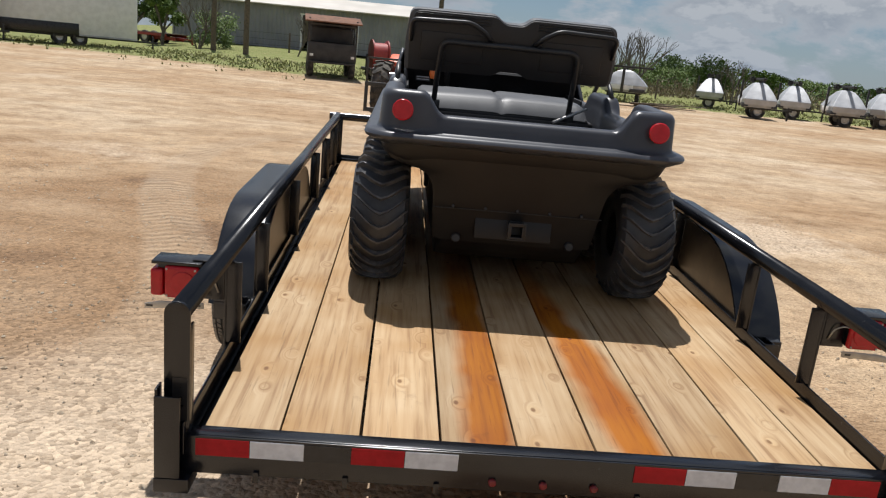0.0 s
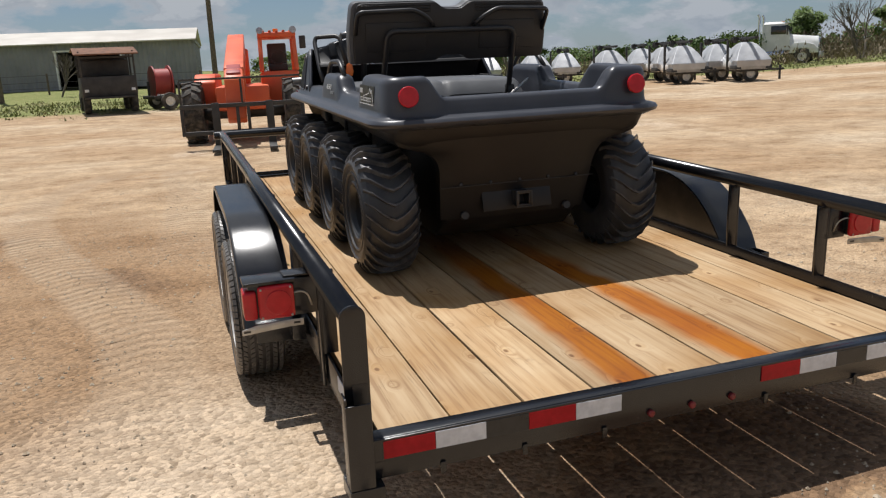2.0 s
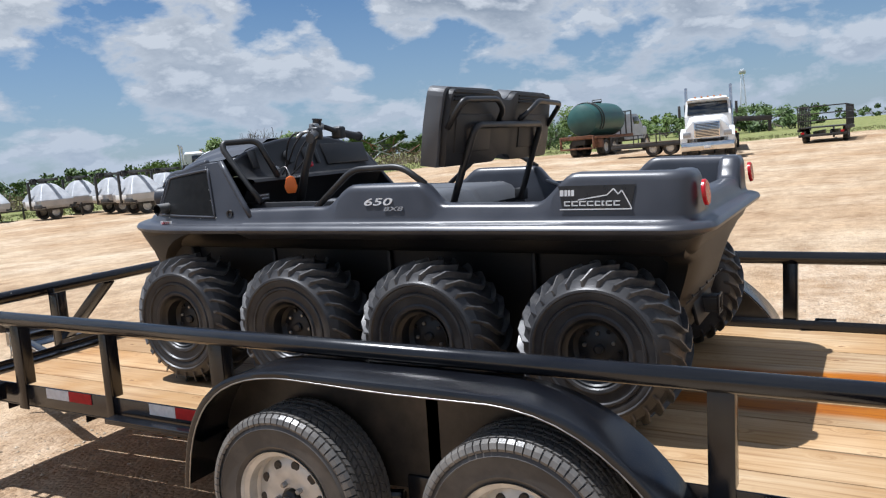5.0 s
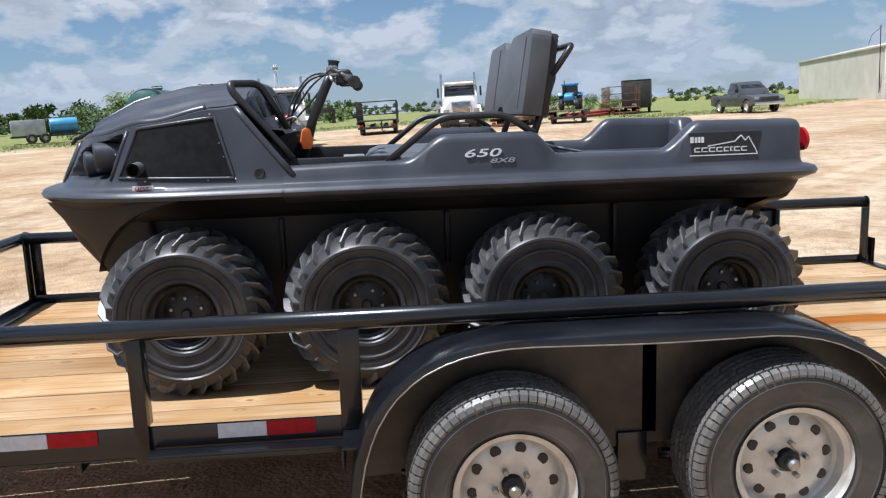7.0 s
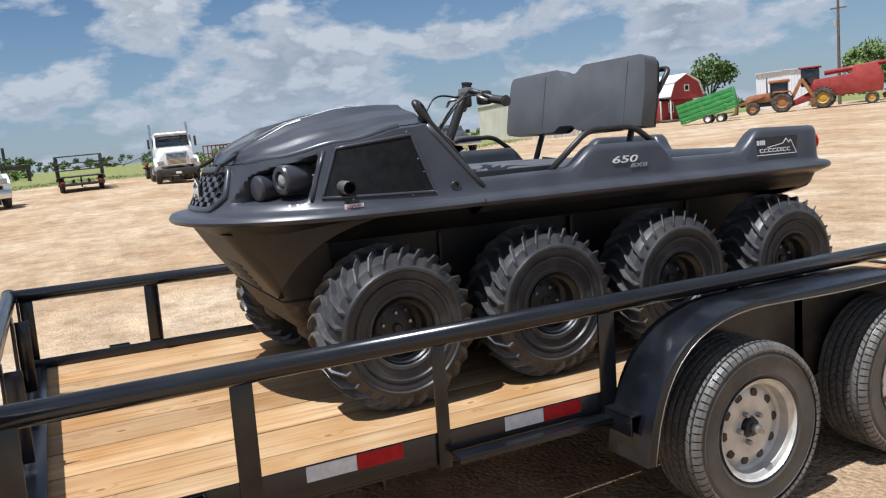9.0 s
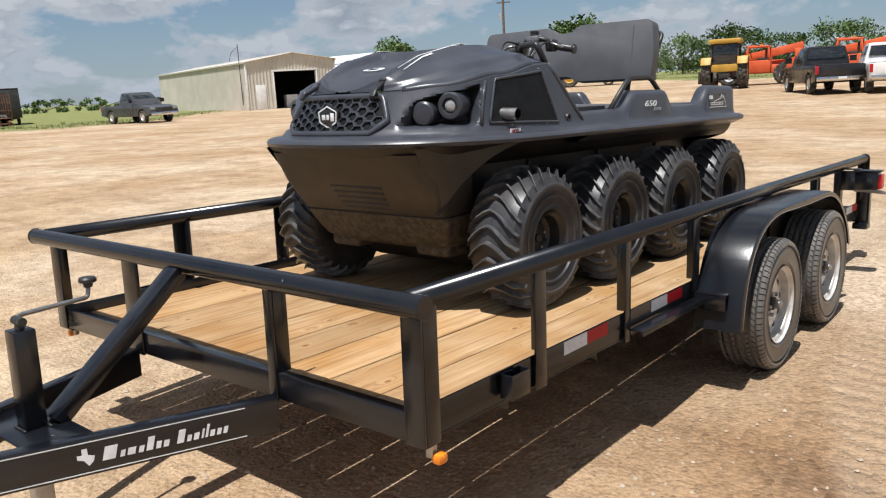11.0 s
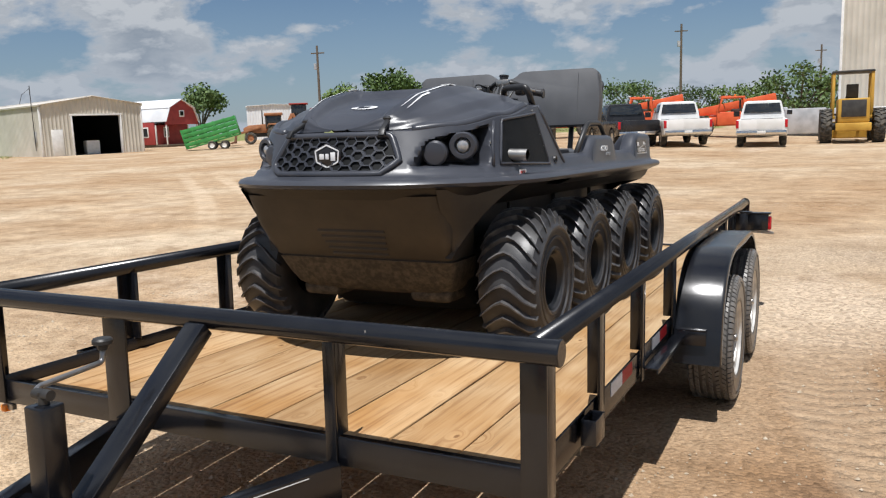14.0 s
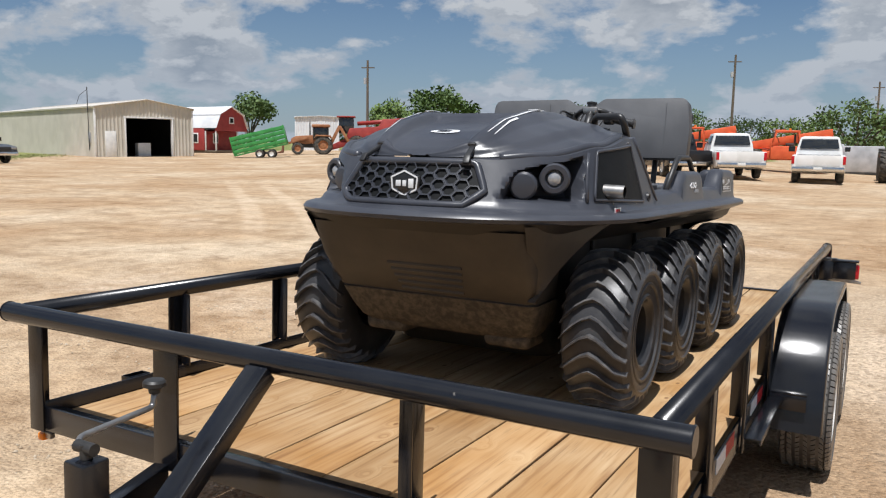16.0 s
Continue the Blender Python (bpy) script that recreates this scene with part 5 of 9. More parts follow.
def build_controls(av):
    hb = new("handlebar"); hb.parent = av
    part("column", tube([(-.29, 2.03, .80), (-.293, 1.97, 1.00), (-.297, 1.91, 1.13), (-.30, 1.88, 1.19)], .020, 12), RIM_BLACK, hb)
    part("crossbar", tube([(-.46, 1.79, 1.145), (-.40, 1.82, 1.165), (-.35, 1.875, 1.20), (-.25, 1.875, 1.20), (-.20, 1.82, 1.165), (-.10, 1.79, 1.145)], .0125, 10, .04), RIM_BLACK, hb)
    for x0, x1, y0, z0 in ((-.475, -.385, 1.785, 1.142), (-.085, -.175, 1.785, 1.142)):
        d = 1 if x1 > x0 else -1
        part("grip", join(tube([(x0, y0, z0), (x1, y0 + .035, z0 + .020)], .0185, 14), tube([(x0 - d * .004, y0, z0), (x0 + d * .004, y0, z0)], .024, 14)), RUBBER, hb, "ribbed black rubber grip")
        part("brake_lever", tube([(x1, 1.84, 1.175), (x1 - d * .02, 1.885, 1.172), (x0 + d * .01, 1.87, 1.15)], .007, 8, .02), STEEL, hb)
    part("switch_pod", box(-.395, -.35, 1.80, 1.86, 1.135, 1.195, .012, 3), RIM_BLACK, hb)
    part("throttle_pod", box(-.215, -.165, 1.80, 1.86, 1.135, 1.195, .012, 3), RIM_BLACK, hb)
    part("fluid_reservoir", join(tube([(-.30, 1.875, 1.205), (-.30, 1.871, 1.228)], .021, 18), tube([(-.30, 1.871, 1.228), (-.30, 1.870, 1.236)], .024, 18)), RIM_BLACK, hb, "round black reservoir with lid")
    part("clamp", box(-.335, -.265, 1.855, 1.90, 1.18, 1.215, .008), STEEL, hb)
    for pts in ([(-.38, 1.85, 1.18), (-.40, 1.96, 1.17), (-.36, 2.03, 1.08), (-.33, 2.06, .97)], [(-.20, 1.86, 1.18), (-.18, 1.97, 1.20), (-.22, 2.06, 1.09), (-.25, 2.08, .98)], [(-.33, 1.88, 1.20), (-.36, 1.96, 1.14), (-.33, 2.05, 1.02), (-.31, 2.11, .97)], [(-.27, 1.88, 1.19), (-.245, 1.95, 1.10), (-.25, 2.05, 1.0), (-.27, 2.10, .96)]):
        part("control_cable", tube(pts, .0045, 6, .06), RIM_BLACK, hb)
    tg = part("key_tag", moved(slab([(-.032, -.01), (-.020, .036), (0, .045), (.020, .036), (.032, -.01), (.020, -.04), (-.020, -.04)], -.004, .004, "y", .003), pose(-.39, 1.99, .928, 0, 0, -48)), ORANGE, av, "orange tag hanging from the ignition")
    part("tag_cord", tube([(-.36, 2.09, 1.0), (-.37, 2.03, 1.02), (-.39, 1.99, .970)], .003, 6, .02), STEEL, tg)
    # bars to hold on to
    for sd in (-1, 1):
        part("grab_bar", tube([(sd * .612, 1.675, .835), (sd * .612, 1.47, .995), (sd * .612, 1.225, 1.0), (sd * .612, 1.115, .925)], .0135, 12, .05), RIM_BLACK, av)
    part("front_bar", tube([(-.565, 2.03, .86), (-.572, 2.10, .95), (-.568, 2.235, 1.115), (-.555, 2.245, 1.145), (-.43, 2.175, 1.150), (-.41, 2.15, 1.135), (-.395, 2.06, .97)], .0145, 12, .03), RIM_BLACK, av, "bent black tubular grab rail")


def build_paddle_wheel(av, s, y):
    R, W = 0.302, 0.125
    tyre = [(0.112, -.10), (0.135, -.122), (0.20, -.132), (0.245, -.128), (0.272, -.112), (0.286, -.08), (0.292, -.03), (0.293, 0), (0.292, .03), (0.286, .08), (0.272, .112), (0.245, .128), (0.238, .136), (0.229, .137), (0.224, .130), (0.205, .131), (0.196, .126), (0.192, .132), (0.184, .132), (0.180, .124), (0.150, .120), (0.143, .126), (0.132, .124), (0.124, .112), (0.112, .10)]
    if s < 0:
        tyre = [(r, -h) for r, h in tyre]
    wh = new("wheel"); wh.parent = av; wh.location = (s * .632, y, 0.308); wh.rotation_euler = (y * 3.1 + s, 0, 0)
    part("tyre", lathe(tyre, 48), RUBBER, wh)
    lugs = []
    n = 28
    for k in range(n):
        a0 = 2 * math.pi * k / n
        vs, fs = [], []
        steps = 9
        for i in range(steps):
            t = -1 + 2 * i / (steps - 1)
            x = t * .128
            base = line(abs(x), [(0, .290), (.08, .284), (.112, .270), (.128, .243)])
            top = line(abs(x), [(0, .315), (.08, .312), (.112, .300), (.134, .258)])
            a = a0 + 0.33 * abs(t) ** 1.5
            da = .016 if abs(t) > .1 else .021
            for rr, d in ((base, -da * 1.35), (top, -da * .75), (top, da * .75), (base, da * 1.35)):
                vs.append((x, rr * math.sin(a + d), rr * math.cos(a + d)))
        for i in range(steps - 1):
            for j in range(3):
                fs.append((i * 4 + j, i * 4 + j + 1, i * 4 + 5 + j, i * 4 + 4 + j))
        fs += [(0, 1, 2, 3), tuple((steps - 1) * 4 + j for j in (3, 2, 1, 0))]
        b = raw(vs, fs)
        bmesh.ops.recalc_face_normals(b, faces=b.faces)
        part("tread_lug", b, LUG, wh, smooth=30)
    f = s
    rim = [(0.120, f * .118), (0.112, f * .105), (0.104, f * .098), (0.100, f * .05), (0.085, f * .035), (0.05, f * .045), (0.028, f * .05), (0.0, f * .05)]
    part("rim", lathe(rim, 32), RIM_BLACK, wh)
    for k in range(5):
        a = 2 * math.pi * k / 5
        part("wheel_hole", disc((f * .0405, .074 * math.cos(a + .6), .074 * math.sin(a + .6)), (f, 0, 0), .009, .006, 12, .001), DECAL_BLACK, wh)
        part("lug_nut", disc((f * .040, .058 * math.cos(a), .058 * math.sin(a)), (f, 0, 0), .008, .014, 6, .002), STEEL, wh)
    part("hub", disc((f * .045, 0, 0), (f, 0, 0), .02, .02, 16, .006), RIM_BLACK, wh)


def cushion(outline, depth, soft):
    """A padded panel: outline in x and z, thick along y, with rounded edges."""
    return slab(outline, -depth / 2, depth / 2, "y", soft)


def build_seat(av):
    se = new("bench_seat"); se.parent = av
    # cushion with a soft crown and piped edge
    rows = []
    for i in range(15):
        v = i / 14
        row = []
        for j in range(41):
            u = -1 + 2 * j / 40
            e = min(1, (1 - abs(u)) / .08) * min(1, v / .12) * min(1, (1 - v) / .12)
            z = .775 + .085 * min(1, e) ** .45 + .008 * (1 - u * u) - .012 * math.exp(-(u / .04) ** 2)
            row.append((u * .51, 1.16 + .64 * v, z))
        rows.append(row)
    bm = grid(rows); bmesh.ops.recalc_face_normals(bm, faces=bm.faces)
    cu = part("seat_cushion", bm, VINYL, se, "grey vinyl seat cushion")
    part("cushion_base", box(-.505, .505, 1.165, 1.795, .75, .782, .01), VINYL_DARK, cu)

    def lobes(grow):
        o = [(-.58, .99), (-.10, .99), (-.06, 1.02), (.06, 1.02), (.10, .99), (.58, .99), (.585, 1.15), (.565, 1.315), (.10, 1.318), (.055, 1.278), (-.055, 1.278), (-.10, 1.318), (-.565, 1.315), (-.585, 1.15)]
        o = [(p.x, p.y) for p in filleted([(a, b, 0) for a, b in o] + [(o[0][0], o[0][1], 0)], .04, 4)][:-1]
        return [(a * grow, (b - 1.15) * grow) for a, b in o]
    lean = pose(0, 1.09, 1.15, 9)
    br = part("backrest", moved(cushion(lobes(1.0), .075, .024), lean), VINYL, se, "grey two-lobed padded backrest")
    for x in (-.335, .335):
        part("stitch_seam", moved(tube([(x - .12, .039, -.14), (x - .12, .0395, .14)], .0018, 6), lean), VINYL, br)
    sh = part("back_shell", moved(cushion([(a, b) for a, b in lobes(.965)], .045, .014), lean @ Matrix.Translation((0, -.045, 0))), VINYL_DARK, se, "black moulded backrest shell")
    for k in range(3):
        for sd in (-1, 1):
            part("shell_rib", moved(box(sd * .33 - .20, sd * .33 + .20, -.074, -.064, .112 + k * .016, .119 + k * .016, .003), lean), VINYL_DARK, sh)
    for sd in (-1, 1):
        part("shell_panel", moved(box(sd * .33 - .17, sd * .33 + .17, -.073, -.062, -.10, .06, .008), lean), VINYL_DARK, sh)
    # tubular frame behind
    fr = part("seat_frame", tube([(-.40, 1.12, .78), (-.395, 1.06, .95), (-.385, .985, 1.15), (.36, .985, 1.15), (.37, 1.06, .95), (.375, 1.12, .78)], .0155, 12, .05), RIM_BLACK, se, "bent black steel seat frame")
    for sd in (-1, 1):
        part("seat_handle", tube([(sd * .555, 1.03, 1.14), (sd * .555, .95, 1.25), (sd * .24, .945, 1.258), (sd * .16, .955, 1.215), (sd * .115, 1.0, 1.17)], .0125, 12, .035), RIM_BLACK, se)
        part("frame_strap", beam((sd * .38, 1.0, 1.10), (sd * .38, 1.03, 1.02), .03, .008, .002, (0, 1, 0)), RIM_BLACK, fr)
        part("hinge_bracket", box(sd * .385 - .02, sd * .385 + .02, 1.09, 1.15, .77, .83, .006), RIM_BLACK, fr)


vehicle = build_vehicle()


# ---- yard: vehicles and machines ----
WHITE_PAINT = surface("white_vehicle_paint", (0.68, 0.68, 0.66), (0.78, 0.78, 0.77), rough=0.28, scale=1.5, bump=0.0)
BLACK_PAINT = surface("black_vehicle_paint", (0.014, 0.014, 0.016), (0.022, 0.022, 0.025), rough=0.25, scale=1.5, bump=0.0)
GREY_PAINT = surface("dark_grey_vehicle_paint", (0.05, 0.052, 0.058), (0.075, 0.078, 0.085), rough=0.3, scale=1.5, bump=0.0)
ORANGE_PAINT = surface("orange_machine_paint", (0.62, 0.095, 0.03), (0.74, 0.14, 0.045), rough=0.45, scale=2, bump=0.05)
RED_PAINT = surface("faded_red_machine_paint", (0.26, 0.03, 0.028), (0.36, 0.05, 0.04), rough=0.5, scale=2, bump=0.05)
YELLOW_PAINT = surface("worn_yellow_machine_paint", (0.42, 0.235, 0.03), (0.54, 0.32, 0.05), rough=0.5, scale=2, bump=0.08)
BACKHOE_PAINT = surface("faded_brown_orange_paint", (0.26, 0.10, 0.04), (0.38, 0.17, 0.075), rough=0.6, scale=2.5, bump=0.08)
GREEN_PAINT = surface("green_trailer_paint", (0.035, 0.22, 0.05), (0.055, 0.30, 0.075), rough=0.45, scale=2, bump=0.05)
TANK_GREEN = surface("dark_green_tank", (0.022, 0.075, 0.07), (0.035, 0.105, 0.095), rough=0.42, scale=1.2, bump=0.05)
BLUE_PAINT = surface("blue_tank_paint", (0.06, 0.25, 0.48), (0.09, 0.32, 0.56), rough=0.4, scale=2, bump=0.03)
RUST = surface("rusty_steel", (0.11, 0.05, 0.028), (0.22, 0.105, 0.06), rough=0.85, scale=5, fine=60, bump=0.4)
DARK_STEEL = surface("dark_painted_steel", (0.025, 0.024, 0.023), (0.05, 0.047, 0.043), rough=0.6, scale=4, bump=0.1)
GALV = surface("galvanised_sheet", (0.38, 0.39, 0.405), (0.52, 0.53, 0.545), rough=0.42, metal=0.2, scale=2, bump=0.05)
TYRE_FAR = dusty("dusty_machine_tyre", (0.03, 0.03, 0.029), (0.22, 0.19, 0.15), 0.8, rough=0.85, scale=5.0, fine=40)
OLD_WOOD = surface("weathered_timber", (0.09, 0.07, 0.05), (0.165, 0.13, 0.095), rough=0.85, scale=8, fine=60, bump=0.3)
BARN_RED = surface("barn_red_siding", (0.26, 0.028, 0.028), (0.34, 0.045, 0.04), rough=0.6, scale=2, bump=0.1)
WHITE_TRIM = surface("white_painted_trim", (0.70, 0.70, 0.68), (0.80, 0.80, 0.78), rough=0.5, scale=4, bump=0.05)
BEIGE_SHEET = surface("beige_ribbed_sheet", (0.50, 0.47, 0.40), (0.60, 0.565, 0.49), rough=0.5, scale=0.6, bump=0.05)
GREY_SHEET = surface("weathered_grey_sheet", (0.20, 0.205, 0.215), (0.28, 0.285, 0.295), rough=0.55, scale=0.5, bump=0.05)
ROOF_TAN = surface("pale_roof_sheet", (0.52, 0.48, 0.42), (0.62, 0.58, 0.52), rough=0.45, scale=0.5, bump=0.05)
ROOF_WHITE = surface("white_roof_sheet", (0.66, 0.68, 0.70), (0.76, 0.78, 0.80), rough=0.4, scale=0.7, bump=0.05)
# shade behind open shed doors, put into the colour
INSIDE_SHADE = surface("shed_interior_shade", (0.018, 0.018, 0.019), (0.03, 0.03, 0.032), rough=0.8, scale=0.5)


def heading(x, y, az, z=0.0):
    """A pose on the ground whose +y faces the bearing az (degrees from +y towards +x)."""
    return pose(x, y, z, 0, 0, -az)


SLOPES = [(-180, 0), (-140, 0), (-60, .3), (-24, .6), (-8, 1.6), (2, 1.2), (14, .3), (28, .25), (42, .45), (56, 1.1), (66, 1.3), (74, 1.0), (83, .6), (92, .7), (99, .4), (112, .1), (128, .1), (134, .2), (140, .45), (150, .5), (160, .7), (168, .9), (175, .35), (180, 0)]


def ground_z(x, y):
    """Gentle falls and rises of the yard away from the trailer."""
    dx, dy = x + 1.5, y - 3.0
    r, az = math.hypot(dx, dy), math.degrees(math.atan2(dx, dy))
    s = lerp(az, SLOPES)
    k = max(0.0, r - 16.0)
    k = k * k / (k + 8.0)
    return math.tan(radians(s)) * min(k, 110.0)


def spot(x, y, az):
    return heading(x, y, az, ground_z(x, y))


def wheel_far(name, parent, x, y, r, w, side, rim_mat, lugs=0, rim_r=0.55):
    wh = new(name); wh.parent = parent; wh.location = (x, y, r)
    h = w / 2
    part("tyre", lathe([(r * rim_r, -h * .8), (r * .8, -h), (r * .95, -h * .85), (r, -h * .5), (r, h * .5), (r * .95, h * .85), (r * .8, h), (r * rim_r, h * .8)], 28), TYRE_FAR, wh)
    s = side
    part("rim", lathe([(r * rim_r, s * h * .8), (r * rim_r * .95, s * h * .6), (r * rim_r * .8, s * h * .35), (r * .22, s * h * .55), (0, s * h * .6)], 20), rim_mat, wh)
    if lugs:
        bars = []
        for k in range(lugs):
            a = 2 * math.pi * k / lugs
            for t in (-1, 1):
                b = box(-h * .48, h * .48, -r * .045, r * .045, r * .985, r * 1.045, 0)
                moved(b, Matrix.Translation((t * h * .48, 0, 0)) @ Matrix.Rotation(radians(t * 32), 4, "Z"))
                moved(b, Matrix.Rotation(a + (math.pi / lugs if t > 0 else 0), 4, "X"))
                bars.append(b)
        part("tread", join(*bars), TYRE_FAR, wh, smooth=0)
    return wh


def pickup(m, paint, label):
    pk = thing("pickup_truck", m, label, "pickup truck", "parked pickups")
    arch = lambda yc: [(yc + .46 * math.cos(a), .42 + .46 * math.sin(a)) for a in np.linspace(math.pi, 0, 9)]
    low = [(-2.85, .52), (-2.85, 1.12), (-0.72, 1.14), (0.95, 1.12), (2.0, 1.08), (2.78, .95), (2.86, .55)]
    out = [(-2.85, .52)] + arch(-1.75)[0:] + arch(1.85) + low[::-1][:-1]
    part("body", slab(out, -.98, .98, "x", .03), paint, pk)
    part("bed_floor", box(-.80, .80, -2.72, -.78, 1.142, 1.150, .002), DARK_STEEL, pk)
    cab = [[(-.90, -.72, 1.14), (.90, -.72, 1.14), (.90, 1.25, 1.12), (-.90, 1.25, 1.12)], [(-.86, -.68, 1.42), (.86, -.68, 1.42), (.86, .95, 1.42), (-.86, .95, 1.42)],
           [(-.74, -.58, 1.86), (.74, -.58, 1.86), (.74, .38, 1.86), (-.74, .38, 1.86)], [(-.62, -.48, 1.91), (.62, -.48, 1.91), (.62, .28, 1.91), (-.62, .28, 1.91)]]
    bm = grid(cab, close_v=True); bmesh.ops.holes_fill(bm, edges=[e for e in bm.edges if e.is_boundary], sides=0); bmesh.ops.recalc_face_normals(bm, faces=bm.faces)
    part("cab", bm, paint, pk, smooth=20)
    part("rear_window", slab([(-.76, 1.40), (.76, 1.40), (.68, 1.80), (-.68, 1.80)], -.012, .012, "y", .004), GLASS_DARK, pk).matrix_basis = Matrix.Translation((0, -.075, 0)) @ pose(0, -.60, 1.6, -12) @ Matrix.Translation((0, 0, -1.6))
    part("windscreen", slab([(-.78, 1.22), (.78, 1.22), (.68, 1.82), (-.68, 1.82)], -.012, .012, "y", .004), GLASS_DARK, pk).matrix_basis = pose(0, .83, 1.5, 46) @ Matrix.Translation((0, 0, -1.5))
    for s in (-1, 1):
        part("side_window", slab([(-.55, 1.44), (.72, 1.44), (.28, 1.80), (-.50, 1.80)], -.012, .012, "x", .004), GLASS_DARK, pk).matrix_basis = pose(s * .815, 0, 1.6, 0, -s * 15, 0) @ Matrix.Translation((0, 0, -1.6))
        for y in (-1.75, 1.85):
            wheel_far("wheel", pk, s * .84, y, .40, .27, s, RIM_SILVER)
        part("tail_lamp", box(s * .93 - .055, s * .93 + .055, -2.875, -2.80, .78, 1.10, .01), RED_LENS, pk)
        part("headlamp", box(s * .78 - .16, s * .78 + .16, 2.72, 2.83, .80, .95, .02), LENS_CLEAR, pk)
        part("mirror", box(s * 1.0, s * 1.22, .92, 1.0, 1.28, 1.48, .02), BLACK_PAINT, pk)
    part("tailgate", box(-.80, .80, -2.885, -2.855, .72, 1.14, .015), paint, pk)
    part("rear_bumper", box(-.95, .95, -2.98, -2.86, .50, .68, .03), CHROME, pk)
    part("number_plate", box(-.16, .16, -2.992, -2.982, .56, .66, .003), WHITE_TRIM, pk)
    part("front_bumper", box(-.95, .95, 2.84, 2.96, .45, .66, .04), CHROME, pk)
    part("grille", box(-.55, .55, 2.80, 2.87, .68, .94, .02), DARK_STEEL, pk)
    return pk


def semi_truck(m, label, bumper):
    tk = thing("semi_truck", m, label, "truck", "parked semi trucks")
    part("chassis", join(box(-.42, .42, -4.3, 2.6, .62, .88, .02)), DARK_STEEL, tk)
    hood = [[(-.98, 3.0, .95), (.98, 3.0, .95), (1.0, 1.2, .95), (-1.0, 1.2, .95)], [(-.90, 2.98, 1.35), (.90, 2.98, 1.35), (.98, 1.2, 1.45), (-.98, 1.2, 1.45)],
            [(-.58, 2.92, 1.72), (.58, 2.92, 1.72), (.80, 1.2, 1.90), (-.80, 1.2, 1.90)], [(-.45, 2.80, 1.78), (.45, 2.80, 1.78), (.62, 1.2, 1.97), (-.62, 1.2, 1.97)]]
    bm = grid(hood, close_v=True); bmesh.ops.holes_fill(bm, edges=[e for e in bm.edges if e.is_boundary], sides=0); bmesh.ops.recalc_face_normals(bm, faces=bm.faces)
    part("hood", bm, WHITE_PAINT, tk, smooth=40)
    cab = [[(-1.02, -.5, .95), (1.02, -.5, .95), (1.02, 1.25, .95), (-1.02, 1.25, .95)], [(-1.02, -.5, 1.95), (1.02, -.5, 1.95), (1.02, 1.22, 1.95), (-1.02, 1.22, 1.95)],
           [(-.95, -.45, 2.68), (.95, -.45, 2.68), (.95, .85, 2.68), (-.95, .85, 2.68)], [(-.80, -.35, 2.82), (.80, -.35, 2.82), (.80, .65, 2.82), (-.80, .65, 2.82)]]
    bm = grid(cab, close_v=True); bmesh.ops.holes_fill(bm, edges=[e for e in bm.edges if e.is_boundary], sides=0); bmesh.ops.recalc_face_normals(bm, faces=bm.faces)
    part("cab", bm, WHITE_PAINT, tk, smooth=25)
    part("windscreen", slab([(-.90, 1.98), (.90, 1.98), (.86, 2.62), (-.86, 2.62)], -.015, .015, "y", .01), GLASS_DARK, tk).matrix_basis = pose(0, 1.07, 2.3, 27) @ Matrix.Translation((0, 0, -2.3))
    part("sun_visor", box(-.92, .92, .86, 1.12, 2.66, 2.72, .02), CHROME, tk)
    part("grille", box(-.55, .55, 2.92, 3.03, .98, 1.66, .03), CHROME, tk)
    for k in range(9):
        part("grille_bar", box(-.49, .49, 3.032, 3.045, 1.03 + k * .065, 1.065 + k * .065, .004), DARK_STEEL, tk)
    part("bumper", box(-1.12, 1.12, 3.02, 3.20, .42, .80, .05), bumper, tk)
    for s in (-1, 1):
        part("front_fender", join(slab([(1.2, .75), (1.25, 1.2), (1.55, 1.42), (2.2, 1.42), (2.7, 1.28), (3.0, 1.0), (2.98, .72), (2.5, .72), (2.4, 1.02), (1.7, 1.02), (1.6, .75)], s * 1.0 - .15, s * 1.0 + .15, "x", .03)), WHITE_PAINT, tk)
        part("headlamp", box(s * .86 - .17, s * .86 + .17, 2.97, 3.04, 1.02, 1.24, .02), LENS_CLEAR, tk)
        wheel_far("wheel", tk, s * 1.0, 2.05, .52, .30, s, RIM_SILVER)
        for y in (-2.4, -3.7):
            wheel_far("wheel", tk, s * .90, y, .52, .56, s, WHITE_PAINT)
        part("exhaust_stack", join(tube([(s * 1.02, -.68, .9), (s * 1.02, -.68, 3.2), (s * 1.02, -.78, 3.35)], .075, 12)), CHROME, tk)
        part("fuel_tank", moved(lathe([(0, -.6), (.30, -.6), (.30, .6), (0, .6)], 18, "y"), Matrix.Translation((s * .92, .3, .68))), CHROME, tk)
        part("side_window", box(s * 1.01, s * 1.03, .05, 1.0, 2.0, 2.55, .006), GLASS_DARK, tk)
        part("mirror", box(s * 1.25 - .06, s * 1.25 + .06, 1.05, 1.13, 1.95, 2.5, .02), DARK_STEEL, tk)
        part("number_plate", box(-.15, .15, 3.202, 3.21, .5, .62, .003), WHITE_TRIM, tk) if s > 0 else None
    for k in range(5):
        part("marker_lamp", box(-.62 + k * .28, -.54 + k * .28, .62, .70, 2.82, 2.87, .01), AMBER, tk)
    return tk


